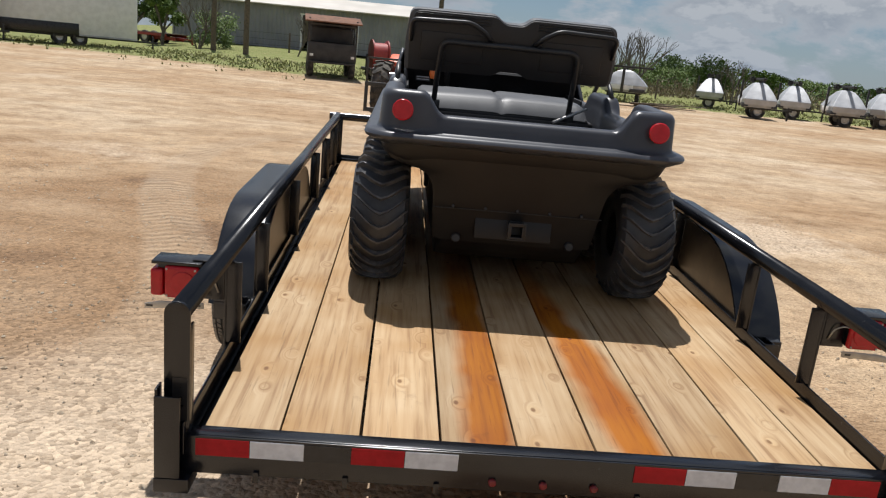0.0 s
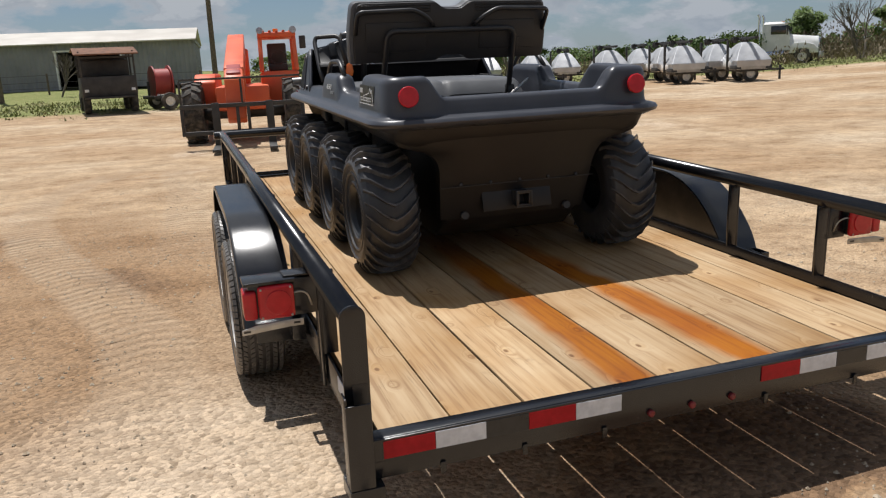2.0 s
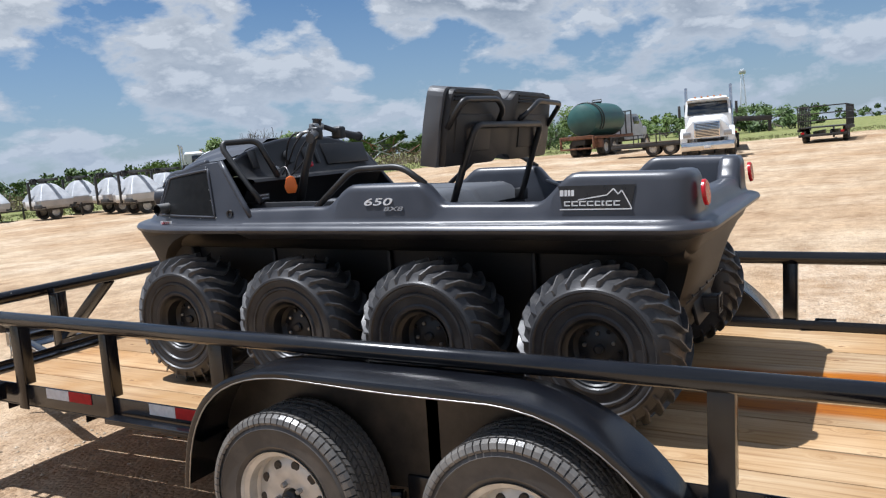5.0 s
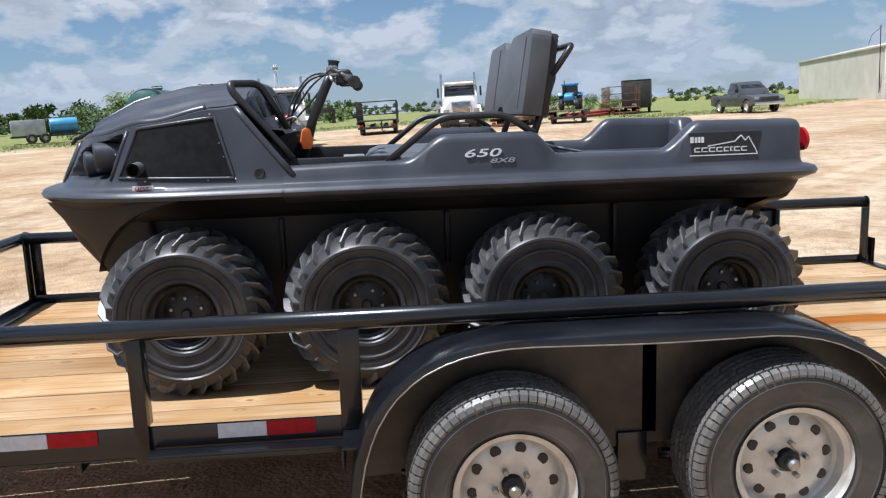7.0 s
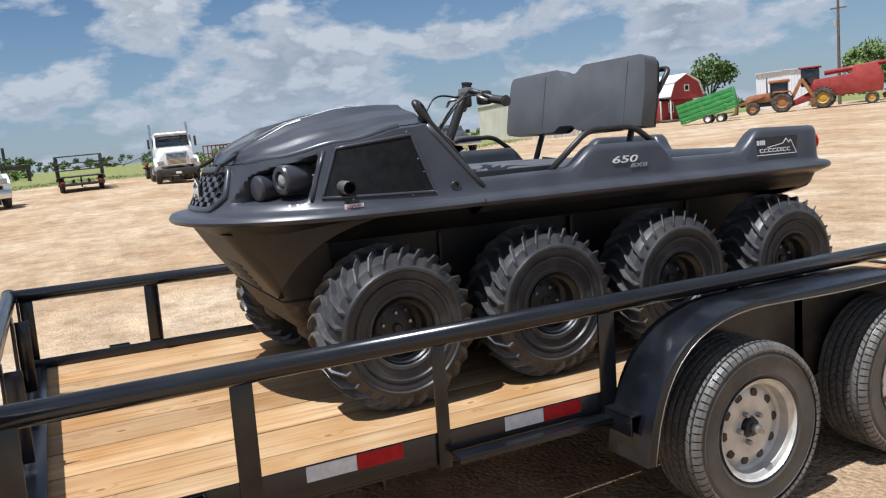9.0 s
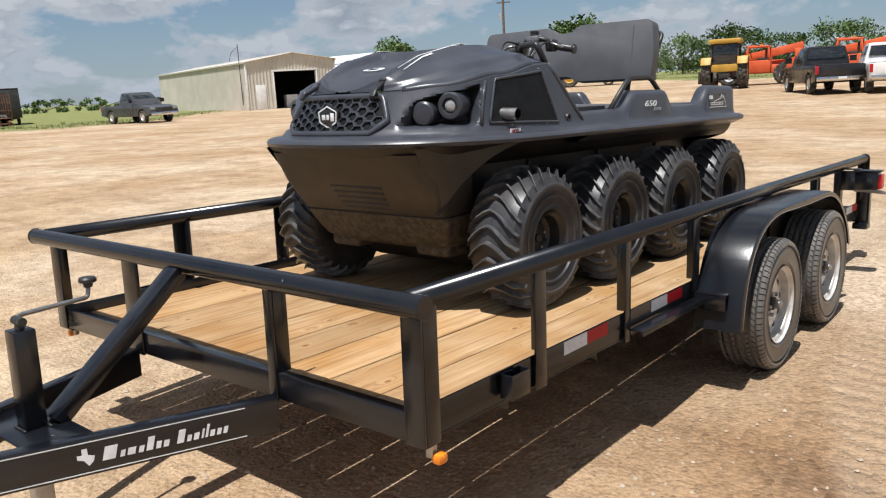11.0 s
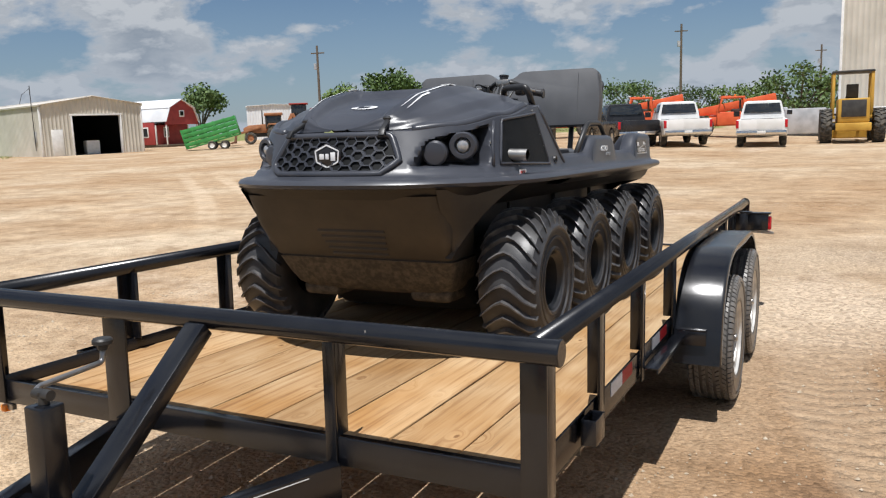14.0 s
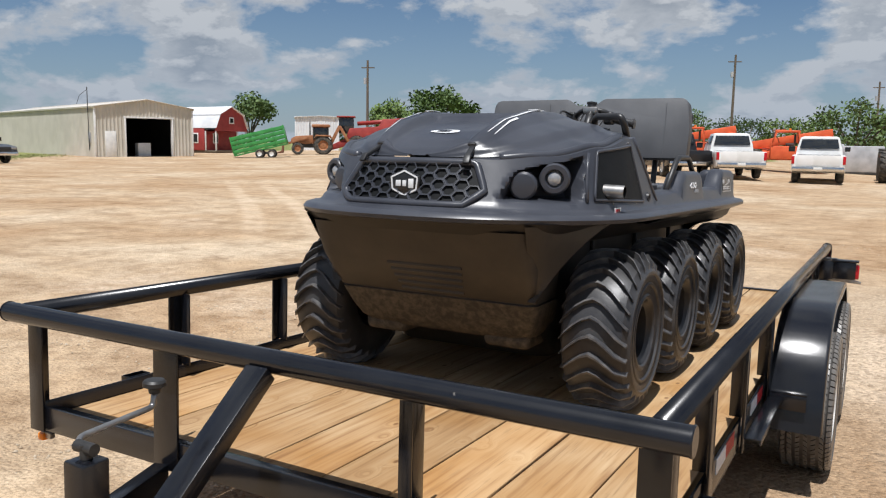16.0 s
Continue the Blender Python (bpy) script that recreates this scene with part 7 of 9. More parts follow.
def stock_trailer(m):
    st = thing("livestock_trailer", m, "green slatted farm trailer tipped on its tongue", "trailer")
    tilt = pose(0, 0, 0, 0, 0, 0)
    bx = new("slatted_box"); bx.parent = st; bx.matrix_basis = pose(0, 0, .75, -14)
    part("floor", box(-1.0, 1.0, -2.3, 2.3, -.12, 0, .01), GREEN_PAINT, bx)
    for s in (-1, 1):
        for k in range(4):
            part("slat", box(s * 1.0 - .02, s * 1.0 + .02, -2.3, 2.3, .06 + k * .38, .36 + k * .38, .008), GREEN_PAINT, bx)
        for k in range(6):
            part("upright", box(s * 1.03 - .02, s * 1.03 + .02, -2.3 + k * .9, -2.22 + k * .9, 0.001, 1.55, .006), GREEN_PAINT, bx)
    for y in (-2.3, 2.26):
        part("end_panel", box(-.97, .97, y, y + .04, .005, 1.45, .008), GREEN_PAINT, bx)
    for s in (-1, 1):
        for y in (-.9, .1):
            wheel_far("wheel", st, s * .98, y, .36, .24, s, WHITE_TRIM)
    part("axle_beam", box(-.9, .9, -1.0, .2, .34, .52, .02), DARK_STEEL, st)
    return st


def combine(m):
    co = thing("combine_harvester", m, "faded red combine harvester with grain elevator", "combine harvester", "farm machines")
    part("body", slab([(-3.2, 1.0), (1.8, .9), (2.2, 1.6), (1.9, 2.4), (-.8, 2.6), (-1.2, 3.3), (-2.8, 3.3), (-3.3, 2.2)], -1.3, 1.3, "x", .06), RED_PAINT, co)
    part("cab", box(-.9, .9, 1.5, 2.9, 1.9, 3.4, .08), GLASS_DARK, co)
    part("cab_roof", box(-1.05, 1.05, 1.35, 3.1, 3.41, 3.55, .05), RED_PAINT, co)
    part("unloading_auger", tube([(1.4, 1.2, 2.9), (1.55, -4.2, 3.4)], .2, 14), RED_PAINT, co)
    part("side_panel", box(1.302, 1.34, -2.7, .8, 1.3, 2.1, .02), DARK_STEEL, co)
    part("feeder", slab([(2.0, .8), (2.2, 1.5), (3.9, .7), (3.8, .3)], -.6, .6, "x", .04), RED_PAINT, co)
    for s in (-1, 1):
        wheel_far("wheel", co, s * 1.45, 1.2, .85, .55, s, YELLOW_PAINT, lugs=20)
        wheel_far("wheel", co, s * 1.2, -2.4, .5, .36, s, YELLOW_PAINT, lugs=14)
        part("axle", tube([(s * .2, 1.2, .85), (s * 1.4, 1.2, .85)], .2, 10), DARK_STEEL, co)
        part("axle", tube([(s * .2, -2.4, .6), (s * 1.1, -2.4, .5)], .12, 10), DARK_STEEL, co)
    part("rear_axle_post", box(-.3, .3, -2.6, -2.2, .5, 1.1, .02), DARK_STEEL, co)
    return co


# placing them
cargo_trailer(spot(-18.2, 41.3, -25), WHITE_TRIM, "white enclosed cargo trailer with black stone guard")
cargo_trailer(spot(-23.7, 36.3, -32), DARK_STEEL, "dark enclosed cargo trailer beside a white one")
flatbed_trailer(spot(-19.4, 54.6, 118), 4.0, 2.0, .75, RED_PAINT, "dark red flatbed trailer at the grass edge", axles=2)
buggy(spot(-3.7, 31.6, -8))
hose_reel_trailer(spot(-1.7, 31.8, 75))
telehandler(spot(.2, 16.9, 186), "orange telehandler with lowered boom and forks on the ground", True)
for tx, ty, ta in ((10.7, 38.7, 20), (16.2, 41.2, 112), (15.6, 33.9, 105), (18.6, 36.5, 110), (19.2, 33.0, 105), (21.8, 34.2, 112), (20.8, 30.6, 108), (22.2, 28.6, 112), (19.6, 27.6, 110), (21.6, 26.0, 112), (24.0, 31.0, 110)):
    light_tower(spot(tx, ty, ta))
wt = semi_truck(spot(37.7, 43.0, 138), "white flatbed delivery truck parked by the light towers", GALV)
flatbed_trailer(spot(34.7, 47.2, 318) @ Matrix.Rotation(math.pi, 4, "Z") @ Matrix.Translation((0, -3.5, 0)), 5.0, 2.3, 1.1, DARK_STEEL, "dark steel truck bed behind a white cab", axles=0)
tank_truck(spot(44.6, 16.8, 98) @ Matrix.Scale(1.06, 4))
gooseneck_trailer(spot(40.5, 12.4, 172))
semi_truck(spot(36.1, 7.5, 262), "white semi truck with chrome stacks and bumper", CHROME)
flatbed_trailer(spot(41.1, 8.1, 262) @ Matrix.Translation((0, -11.0, 0)), 11.0, 2.5, 1.25, DARK_STEEL, "long flatbed trailer behind a white semi truck", axles=3)
semi_truck(spot(44.5, -2.0, 274), "white semi truck with black bumper on dirt", DARK_STEEL)
flatbed_trailer(spot(48.6, -2.3, 274) @ Matrix.Translation((0, -9.0, 0)), 9.0, 2.5, 1.25, RUST, "rusty flatbed trailer behind a white semi truck", axles=2)
flatbed_trailer(spot(43.0, 3.0, 92), 6.0, 2.3, .85, DARK_STEEL, "dark trailer with tall stake sides on dirt", "stake_trailer", rails=1.1)
flatbed_trailer(spot(45.5, -5.0, 118), 5.0, 2.2, .55, RUST, "rusty stake-sided trailer on dirt", "stake_trailer", rails=1.4)
flatbed_trailer(spot(44.5, -8.5, 108), 5.0, 2.2, .8, DARK_STEEL, "low dark flatbed trailer carrying a blue machine", axles=2)
ct = farm_tractor(spot(46.6, -9.2, 288), BLUE_PAINT, "blue compact tractor with roll frame", .7)
ct.matrix_basis = ct.matrix_basis @ Matrix.Translation((0, -1.0, .8)) @ Matrix.Scale(.62, 4)
flatbed_trailer(spot(60.0, -17.0, 100), 6.0, 2.4, .6, RUST, "rusty stake-sided trailer near grass", "stake_trailer", rails=1.7)
cargo_trailer(spot(66.0, -20.0, 20), DARK_STEEL, "black enclosed cargo trailer near grass")
pickup(spot(45.3, -20.2, 268), GREY_PAINT, "dark grey pickup truck parked near a beige building")
pickup(spot(4.9, -30.5, 160), WHITE_PAINT, "white pickup truck with dark rear window")
pickup(spot(1.3, -31.2, 176), WHITE_PAINT, "white pickup truck beside a yellow loader")
pickup(spot(7.4, -30.6, 150), BLACK_PAINT, "black pickup truck parked on dirt")
telehandler(spot(3.8, -41.1, 80), "orange-red telehandler with lowered boom", False)
telehandler(spot(8.9, -41.6, 82), "orange-red telehandler with lowered boom", False)
telehandler(spot(14.2, -43.0, 78), "orange-red telehandler with lowered boom", False)
farm_tractor(spot(14.6, -38.8, 165), YELLOW_PAINT, "yellow cab tractor seen from behind")
loader(spot(-2.2, -34.8, 178))
backhoe(spot(44.8, -51.5, 50))
stock_trailer(spot(43.4, -42.6, 52) @ Matrix.Scale(.95, 4))
combine(spot(42.0, -56.0, 55))
combine(spot(36.5, -60.5, 60))


# ---- yard: buildings, poles, fence, plants ----
def ribbed(width, height, rib=0.3, proud=0.025):
    """A sheet wall in x and z with raised ribs, standing on z = 0, outer face towards -y."""
    xs = []
    n = int(width / rib)
    for k in range(n):
        a = -width / 2 + k * width / n
        w = width / n
        xs += [(a, 0), (a + w * .62, 0), (a + w * .70, -proud), (a + w * .92, -proud)]
    xs.append((width / 2, 0))
    return xs


def sheet_wall(width, heights, y_axis=False):
    """heights: function of x."""
    xs = ribbed(width, 0)
    return grid([[(x, y, 0) for x, y in xs], [(x, y, heights(x)) for x, y in xs]])


def metal_building(m, w, d, eave, ridge, label, wall, roof, door=None, extras=True):
    """A sheet-metal shed; the gable front (width w) faces -y, door = (x0, x1, height)."""
    mb = thing("metal_building", m, label, "building")
    h = lambda x: ridge - (ridge - eave) * abs(x) / (w / 2)
    xs = ribbed(w, 0)
    if door:
        for a, b in ((-w / 2, door[0]), (door[1], w / 2)):
            some = [(a, 0)] + [(x, y) for x, y in xs if a < x < b] + [(b, 0)]
            part("front_wall", grid([[(x, y, 0) for x, y in some], [(x, y, h(x)) for x, y in some]]), wall, mb)
        some = [(door[0], 0)] + [(x, y) for x, y in xs if door[0] < x < door[1]] + [(door[1], 0)]
        part("front_wall_over_door", grid([[(x, y, door[2]) for x, y in some], [(x, y, h(x)) for x, y in some]]), wall, mb)
        part("door_header", box(door[0] - .12, door[1] + .12, -.05, .08, door[2] - .12, door[2], .01), WHITE_TRIM, mb)
        for x in door[:2]:
            part("door_jamb", box(x - .06, x + .06, -.05, .3, 0, door[2] - .121, .01), WHITE_TRIM, mb)
        # near-black sheets stand for the shade seen through the doorway
        part("inner_shade_floor", box(-w / 2 + .1, w / 2 - .1, .05, d - .1, -.02, .02, 0), INSIDE_SHADE, mb)
        part("inner_shade_lining", join(box(-w / 2 + .05, -w / 2 + .1, .1, d - .05, .03, eave - .1, 0), box(w / 2 - .1, w / 2 - .05, .1, d - .05, .03, eave - .1, 0), box(-w / 2 + .1, w / 2 - .1, d - .1, d - .05, .03, eave - .1, 0)), INSIDE_SHADE, mb)
    else:
        part("front_wall", sheet_wall(w, h), wall, mb)
    part("rear_wall", moved(sheet_wall(w, h), Matrix.Translation((0, d, 0)) @ Matrix.Rotation(math.pi, 4, "Z")), wall, mb)
    for s in (-1, 1):
        side = grid([[(x, y, 0) for x, y in ribbed(d, 0)], [(x, y, eave) for x, y in ribbed(d, 0)]])
        part("side_wall", moved(side, Matrix.Translation((s * w / 2, d / 2, 0)) @ Matrix.Rotation(s * math.pi / 2, 4, "Z")), wall, mb)
        sl = math.atan2(ridge - eave, w / 2)
        ln = math.hypot(ridge - eave, w / 2) + .15
        rp = moved(box(0, ln, -.2, d + .2, 0, .06, .01), Matrix.Translation((0, 0, ridge)) @ (Matrix.Rotation(sl, 4, "Y") if s > 0 else Matrix.Rotation(math.pi - sl, 4, "Y") @ Matrix.Rotation(0, 4, "Z")))
        part("roof", rp, roof, mb)
        part("eave_trim", box(s * w / 2 - .06 + s * .08, s * w / 2 + .06 + s * .08, -.2, d + .2, eave - .16, eave - .02, .01), wall, mb)
        part("corner_trim", box(s * w / 2 - .07, s * w / 2 + .07, -.06, .08, 0, eave - .17, .01), WHITE_TRIM if wall is BEIGE_SHEET else wall, mb)
    return mb


bb = metal_building(spot(53.3, -39.4, 107), 8.3, 30.0, 4.1, 4.75, "beige sheet-metal workshop with open roll-up door", BEIGE_SHEET, ROOF_TAN, (-1.72, 2.35, 3.3))
part("service_door", box(-3.4, -2.5, -.06, -.03, 0, 2.1, .01), WHITE_TRIM, bb)
part("meter_box", box(-4.27, -4.19, .9, 1.3, 1.1, 2.0, .02), GALV, bb)
part("service_mast", join(tube([(-4.3, 1.0, .5), (-4.3, 1.0, 5.6)], .035, 8), tube([(-4.3, 1.0, 5.4), (-4.85, 1.2, 4.9), (-5.05, 1.3, 4.2)], .02, 6)), DARK_STEEL, bb)
part("white_crate", box(-.2, .9, 1.2, 1.9, .021, 1.15, .02), WHITE_TRIM, bb)
wh = metal_building(spot(-8.6, 58.0, 4), 18.4, 12.0, 2.95, 3.0, "weathered grey sheet-metal warehouse with pale roof", GREY_SHEET, GREY_SHEET, (.2, 4.35, 2.6))
part("roof_fascia", slab([(-.5, 2.98), (6.0, 4.05), (12.4, 2.98), (12.4, 3.06), (6.0, 4.14), (-.5, 3.06)], -9.4, 9.4, "x", .01), ROOF_TAN, wh)
part("shelf_crates", box(2.2, 4.0, 1.5, 2.4, .021, 2.0, .03), WHITE_TRIM, wh)
tb = metal_building(spot(-9.7, -46.4, 2) @ Matrix.Rotation(math.pi, 4, "Z"), 16.0, 14.0, 8.6, 9.4, "tall beige sheet-metal building with dark strip window", BEIGE_SHEET, ROOF_TAN)
part("window", box(-2.6, .6, -.07, -.03, 1.9, 3.1, .01), GLASS_DARK, tb)
part("wall_louvre", box(-1.2, .4, -.08, -.03, 5.6, 7.2, .01), GREY_SHEET, tb)
part("downpipe", tube([(6.6, -.12, 0), (6.6, -.12, 8.5)], .09, 10), GREY_SHEET, tb)
part("plinth_panel", box(-8.0, 8.0, -.05, -.028, 0, 1.6, .004), WHITE_TRIM, tb)


def barn(m):
    bn = thing("barn_shed", m, "red gambrel-roofed barn shed with white trim", "shed")
    w, d = 4.5, 7.0
    prof = [(-w / 2, 2.6), (-w / 2 + .55, 4.0), (0, 4.9), (w / 2 - .55, 4.0), (w / 2, 2.6)]
    part("gable_wall", slab([(-w / 2, 2.3)] + prof + [(w / 2, 2.3)], 0, .12, "y", 0), BARN_RED, bn)
    part("porch_back_wall", box(-w / 2, w / 2, 1.6, 1.72, .25, 2.299, .01), BARN_RED, bn)
    part("rear_wall", slab([(-w / 2, .25)] + prof + [(w / 2, .25)], d - .12, d, "y", 0), BARN_RED, bn)
    for s in (-1, 1):
        part("side_wall", box(s * w / 2 - .06, s * w / 2 + .06, 1.73, d - .13, .25, 2.6, .01), BARN_RED, bn)
        for a, b in ((prof[0], prof[1]), (prof[1], prof[2])):
            part("roof_panel", slab([(s * (abs(a[0]) + .08), a[1] + .02), (s * abs(b[0]), b[1] + .02), (s * abs(b[0]), b[1] + .08), (s * (abs(a[0]) + .08), a[1] + .08)], -.2, d + .2, "y", 0), ROOF_WHITE, bn)
        part("porch_post", box(s * (w / 2 - .1) - .06, s * (w / 2 - .1) + .06, .02, .14, .25, 2.299, .01), WHITE_TRIM, bn)
        part("corner_trim", box(s * w / 2 - .08 + s * .0, s * w / 2 + .08, 1.52, 1.6, .25, 2.299, .01), WHITE_TRIM, bn)
    part("floor", box(-w / 2, w / 2, 0, d, .05, .249, .01), OLD_WOOD, bn)
    part("gable_window", join(box(-.35, .35, -.04, -.005, 3.1, 3.8, .01)), WHITE_TRIM, bn)
    part("gable_window_glass", box(-.22, .22, -.055, -.041, 3.22, 3.68, 0), GLASS_DARK, bn)
    for x in (-.9,):
        part("window", box(-w / 2 - .11, -w / 2 - .062, 2.6, 3.5, 1.0, 2.1, .01), WHITE_TRIM, bn)
        part("window_glass", box(-w / 2 - .125, -w / 2 - .111, 2.72, 3.38, 1.12, 1.98, 0), GLASS_DARK, bn)
    part("door_window", box(-1.2, -.5, 1.55, 1.598, 1.0, 2.1, .01), WHITE_TRIM, bn)
    part("door_window_glass", box(-1.1, -.6, 1.53, 1.549, 1.1, 2.0, 0), GLASS_DARK, bn)
    part("gambrel_trim", tube([(x, -.02, z + .03) for x, z in prof], .05, 8), WHITE_TRIM, bn)
    return bn


barn(spot(61.0, -57.2, 92))
metal_building(spot(57.5, -67.5, 140), 5.0, 3.5, 3.9, 4.0, "small white metal shed behind a parked backhoe", ROOF_WHITE, ROOF_WHITE, extras=False)
for x, y, h, lean in ((46.5, -62.0, 9.5, 1), (14.1, -84.8, 10.5, -1), (-9.6, 44.0, 11.0, 0), (-12.0, 46.5, 9.0, 0), (1.2, 46.0, 10.5, 1), (0.6, -110.0, 10.0, 0)):
    up = thing("utility_pole", pose(x, y, ground_z(x, y), lean, 0, 20), "weathered wooden utility pole", "utility pole", "utility poles")
    part("pole", lathe([(0, 0), (.16, 0), (.11, h), (0, h)], 12, "z"), OLD_WOOD, up)
    part("crossarm", box(-.7, .7, -.2, -.1, h - .8, h - .68, .01), OLD_WOOD, up)
    part("transformer", disc((.25, 0, h - 2.4), (0, 0, 1), .18, .6, 14), GALV, up)
tw = thing("lattice_tower", pose(240, 33, -2, 0, 0, 12), "distant grey lattice radio tower", "radio tower")
for sx in (-1, 1):
    for sy in (-1, 1):
        part("leg", tube([(sx * 1.2, sy * 1.2, 0), (sx * .25, sy * .25, 20)], .09, 6), GALV, tw)
for k in range(10):
    a, b = 1.2 - .095 * k, 1.2 - .095 * (k + 1)
    part("lattice_brace", join(tube([(-a, -a, 2 * k), (b, -b, 2 * k + 2)], .05, 5), tube([(a, -a, 2 * k), (-b, -b, 2 * k + 2)], .05, 5), tube([(-a, -a, 2 * k), (-b, b, 2 * k + 2)], .05, 5)), GALV, tw)
part("antenna_head", box(-.9, .9, -.9, .9, 18.5, 19.4, .1), GALV, tw)


# odds and ends lying in the grass
def tool_trailer(m):
    tt = thing("tool_trailer", m, "grey tool body trailer with a blue tank behind", "trailer")
    part("tool_body", box(-1.3, 1.0, -.9, .9, .6, 1.75, .04), GALV, tt)
    part("blue_tank", moved(lathe([(0, -1.0), (.5, -.95), (.55, -.8), (.55, .8), (.5, .95), (0, 1.0)], 22, "x"), Matrix.Translation((2.3, 0, 1.25))), BLUE_PAINT, tt)
    part("chassis", box(-1.4, 3.4, -.8, .8, .45, .599, .02), DARK_STEEL, tt)
    part("tank_saddle", box(1.6, 3.0, -.4, .4, .6, .78, .02), DARK_STEEL, tt)
    for s in (-1, 1):
        for x in (.0, .9):
            w = wheel_far("wheel", tt, 0, 0, .36, .22, 1, RIM_SILVER)
            w.matrix_basis = Matrix.Translation((x, s * .92, .36)) @ Matrix.Rotation(-s * math.pi / 2, 4, "Z")
    return tt


tool_trailer(spot(58.5, 29.0, 65))
om = farm_tractor(spot(60.5, 35.5, 150) @ Matrix.Scale(.62, 4), ORANGE_PAINT, "small orange tractor in the grass")
rs = random.Random(5)
sp = thing("scrap_implement", spot(56.0, 38.0, 30), "folded tangle of grey farm implement frames in grass", "farm implement")
for k in range(46):
    a = Vector((rs.uniform(-2.2, 2.2), rs.uniform(-1, 1), rs.uniform(.05, 1.9)))
    b = a + Vector((rs.uniform(-1.6, 1.6), rs.uniform(-.6, .6), rs.uniform(-.7, .7)))
    b.z = max(.04, b.z)
    part("frame_tube", beam(a, b, .07, .07, 0) if (b - a).length > .2 and abs((b - a).normalized().z) < .98 else box(-.1, .1, -.1, .1, 0, .3, 0), rs.choice((GALV, RUST, DARK_STEEL)), sp)
pb = thing("pipe_bundle", spot(60, -14.0, 40), "stack of rusty red pipes on the ground", "pipes")
for k in range(7):
    part("pipe", tube([(-3.5, k * .25 - .8, .12 + .2 * (k % 2)), (3.5, k * .25 - .8, .12 + .2 * (k % 2))], .11, 8), RED_PAINT, pb)
for x, y in ((.1, -45.0), (-2.3, -45.5), (2.2, -46.0)):
    bx = thing("storage_tank", spot(x, y, 175), "white storage tank crate on dirt", "storage tank", "white tanks")
    part("tank_body", box(-1.1, 1.1, -.9, .9, .12, 1.6, .06), GALV, bx)
    part("skid", box(-1.1, 1.1, -.9, .9, 0, .119, .01), DARK_STEEL, bx)
    for k in range(5):
        part("cage_bar", box(-1.13 + k * .55, -1.09 + k * .55, .901, .93, .1, 1.62, .004), STEEL, bx)
for k in range(6):
    bd = thing("timber_board", spot(11.2 + rs.uniform(-1.2, 1.2), 33.5 + rs.uniform(-.8, .8), rs.uniform(50, 120)), "weathered board lying in the grass", "timber", "discarded boards")
    part("board", box(-.1, .1, -1.4, 1.4, .02 + .04 * k, .055 + .04 * k, .004), OLD_WOOD, bd)
fence = tagged(new("wire_fence"), "thin wire fence with timber posts along the grass", "fence")
for k in range(26):
    x, y = -14 + k * 2.9, 52 - .34 * k * 1.5
    part("fence_post", box(x - .05, x + .05, y - .05, y + .05, ground_z(x, y) - .1, ground_z(x, y) + 1.25, .01), OLD_WOOD, fence)
for z in (.4, .75, 1.15):
    part("wire", tube([(-14 + k * 2.9, 52 - .34 * k * 1.5, ground_z(-14 + k * 2.9, 52 - .34 * k * 1.5) + z) for k in range(26)], .012, 4), DARK_STEEL, fence)


# ---- trees ----
def leaf_material(name, a, b):
    m, n, l, p = material(name)
    geo = n.new("ShaderNodeNewGeometry")
    ramp = n.new("ShaderNodeValToRGB")
    ramp.color_ramp.elements[0].color, ramp.color_ramp.elements[1].color = (*a, 1), (*b, 1)
    l.new(geo.outputs["Random Per Island"], ramp.inputs[0]); l.new(ramp.outputs[0], p.inputs["Base Color"])
    p.inputs["Roughness"].default_value = 0.6
    p.inputs["Specular IOR Level"].default_value = 0.25
    return m


LEAF = leaf_material("oak_leaves", (0.045, 0.080, 0.024), (0.110, 0.165, 0.050))
LEAF_LIGHT = leaf_material("mesquite_leaves", (0.07, 0.12, 0.025), (0.15, 0.21, 0.055))
GRASS = leaf_material("grass_blades", (0.10, 0.14, 0.035), (0.24, 0.26, 0.09))
DRY = leaf_material("dry_brush", (0.14, 0.11, 0.07), (0.27, 0.22, 0.15))
BARK = surface("grey_bark", (0.085, 0.072, 0.058), (0.15, 0.13, 0.105), rough=0.9, scale=6, fine=40, bump=0.5)


def leaf_cloud(centers, count, size, rnd):
    verts, faces = [], []
    for _ in range(count):
        c, r = rnd.choice(centers)
        d = Vector((rnd.gauss(0, 1), rnd.gauss(0, 1), rnd.gauss(0, 1))).normalized() * r * rnd.uniform(.25, 1.05)
        d.z *= .75
        p = Vector(c) + d
        u = Vector((rnd.gauss(0, 1), rnd.gauss(0, 1), rnd.gauss(0, 1))).normalized()
        v = u.orthogonal().normalized()
        s = size * rnd.uniform(.6, 1.3)
        i = len(verts)
        verts += [p - u * s, p + v * s * .55, p + u * s, p - v * s * .55]
        faces.append((i, i + 1, i + 2, i + 3))
    return verts, faces


def quick(name, verts, faces, mat, parent):
    me = bpy.data.meshes.new(name)
    me.from_pydata([tuple(v) for v in verts], [], faces)
    me.materials.append(mat)
    ob = new(name, me)
    ob.parent = parent
    return ob


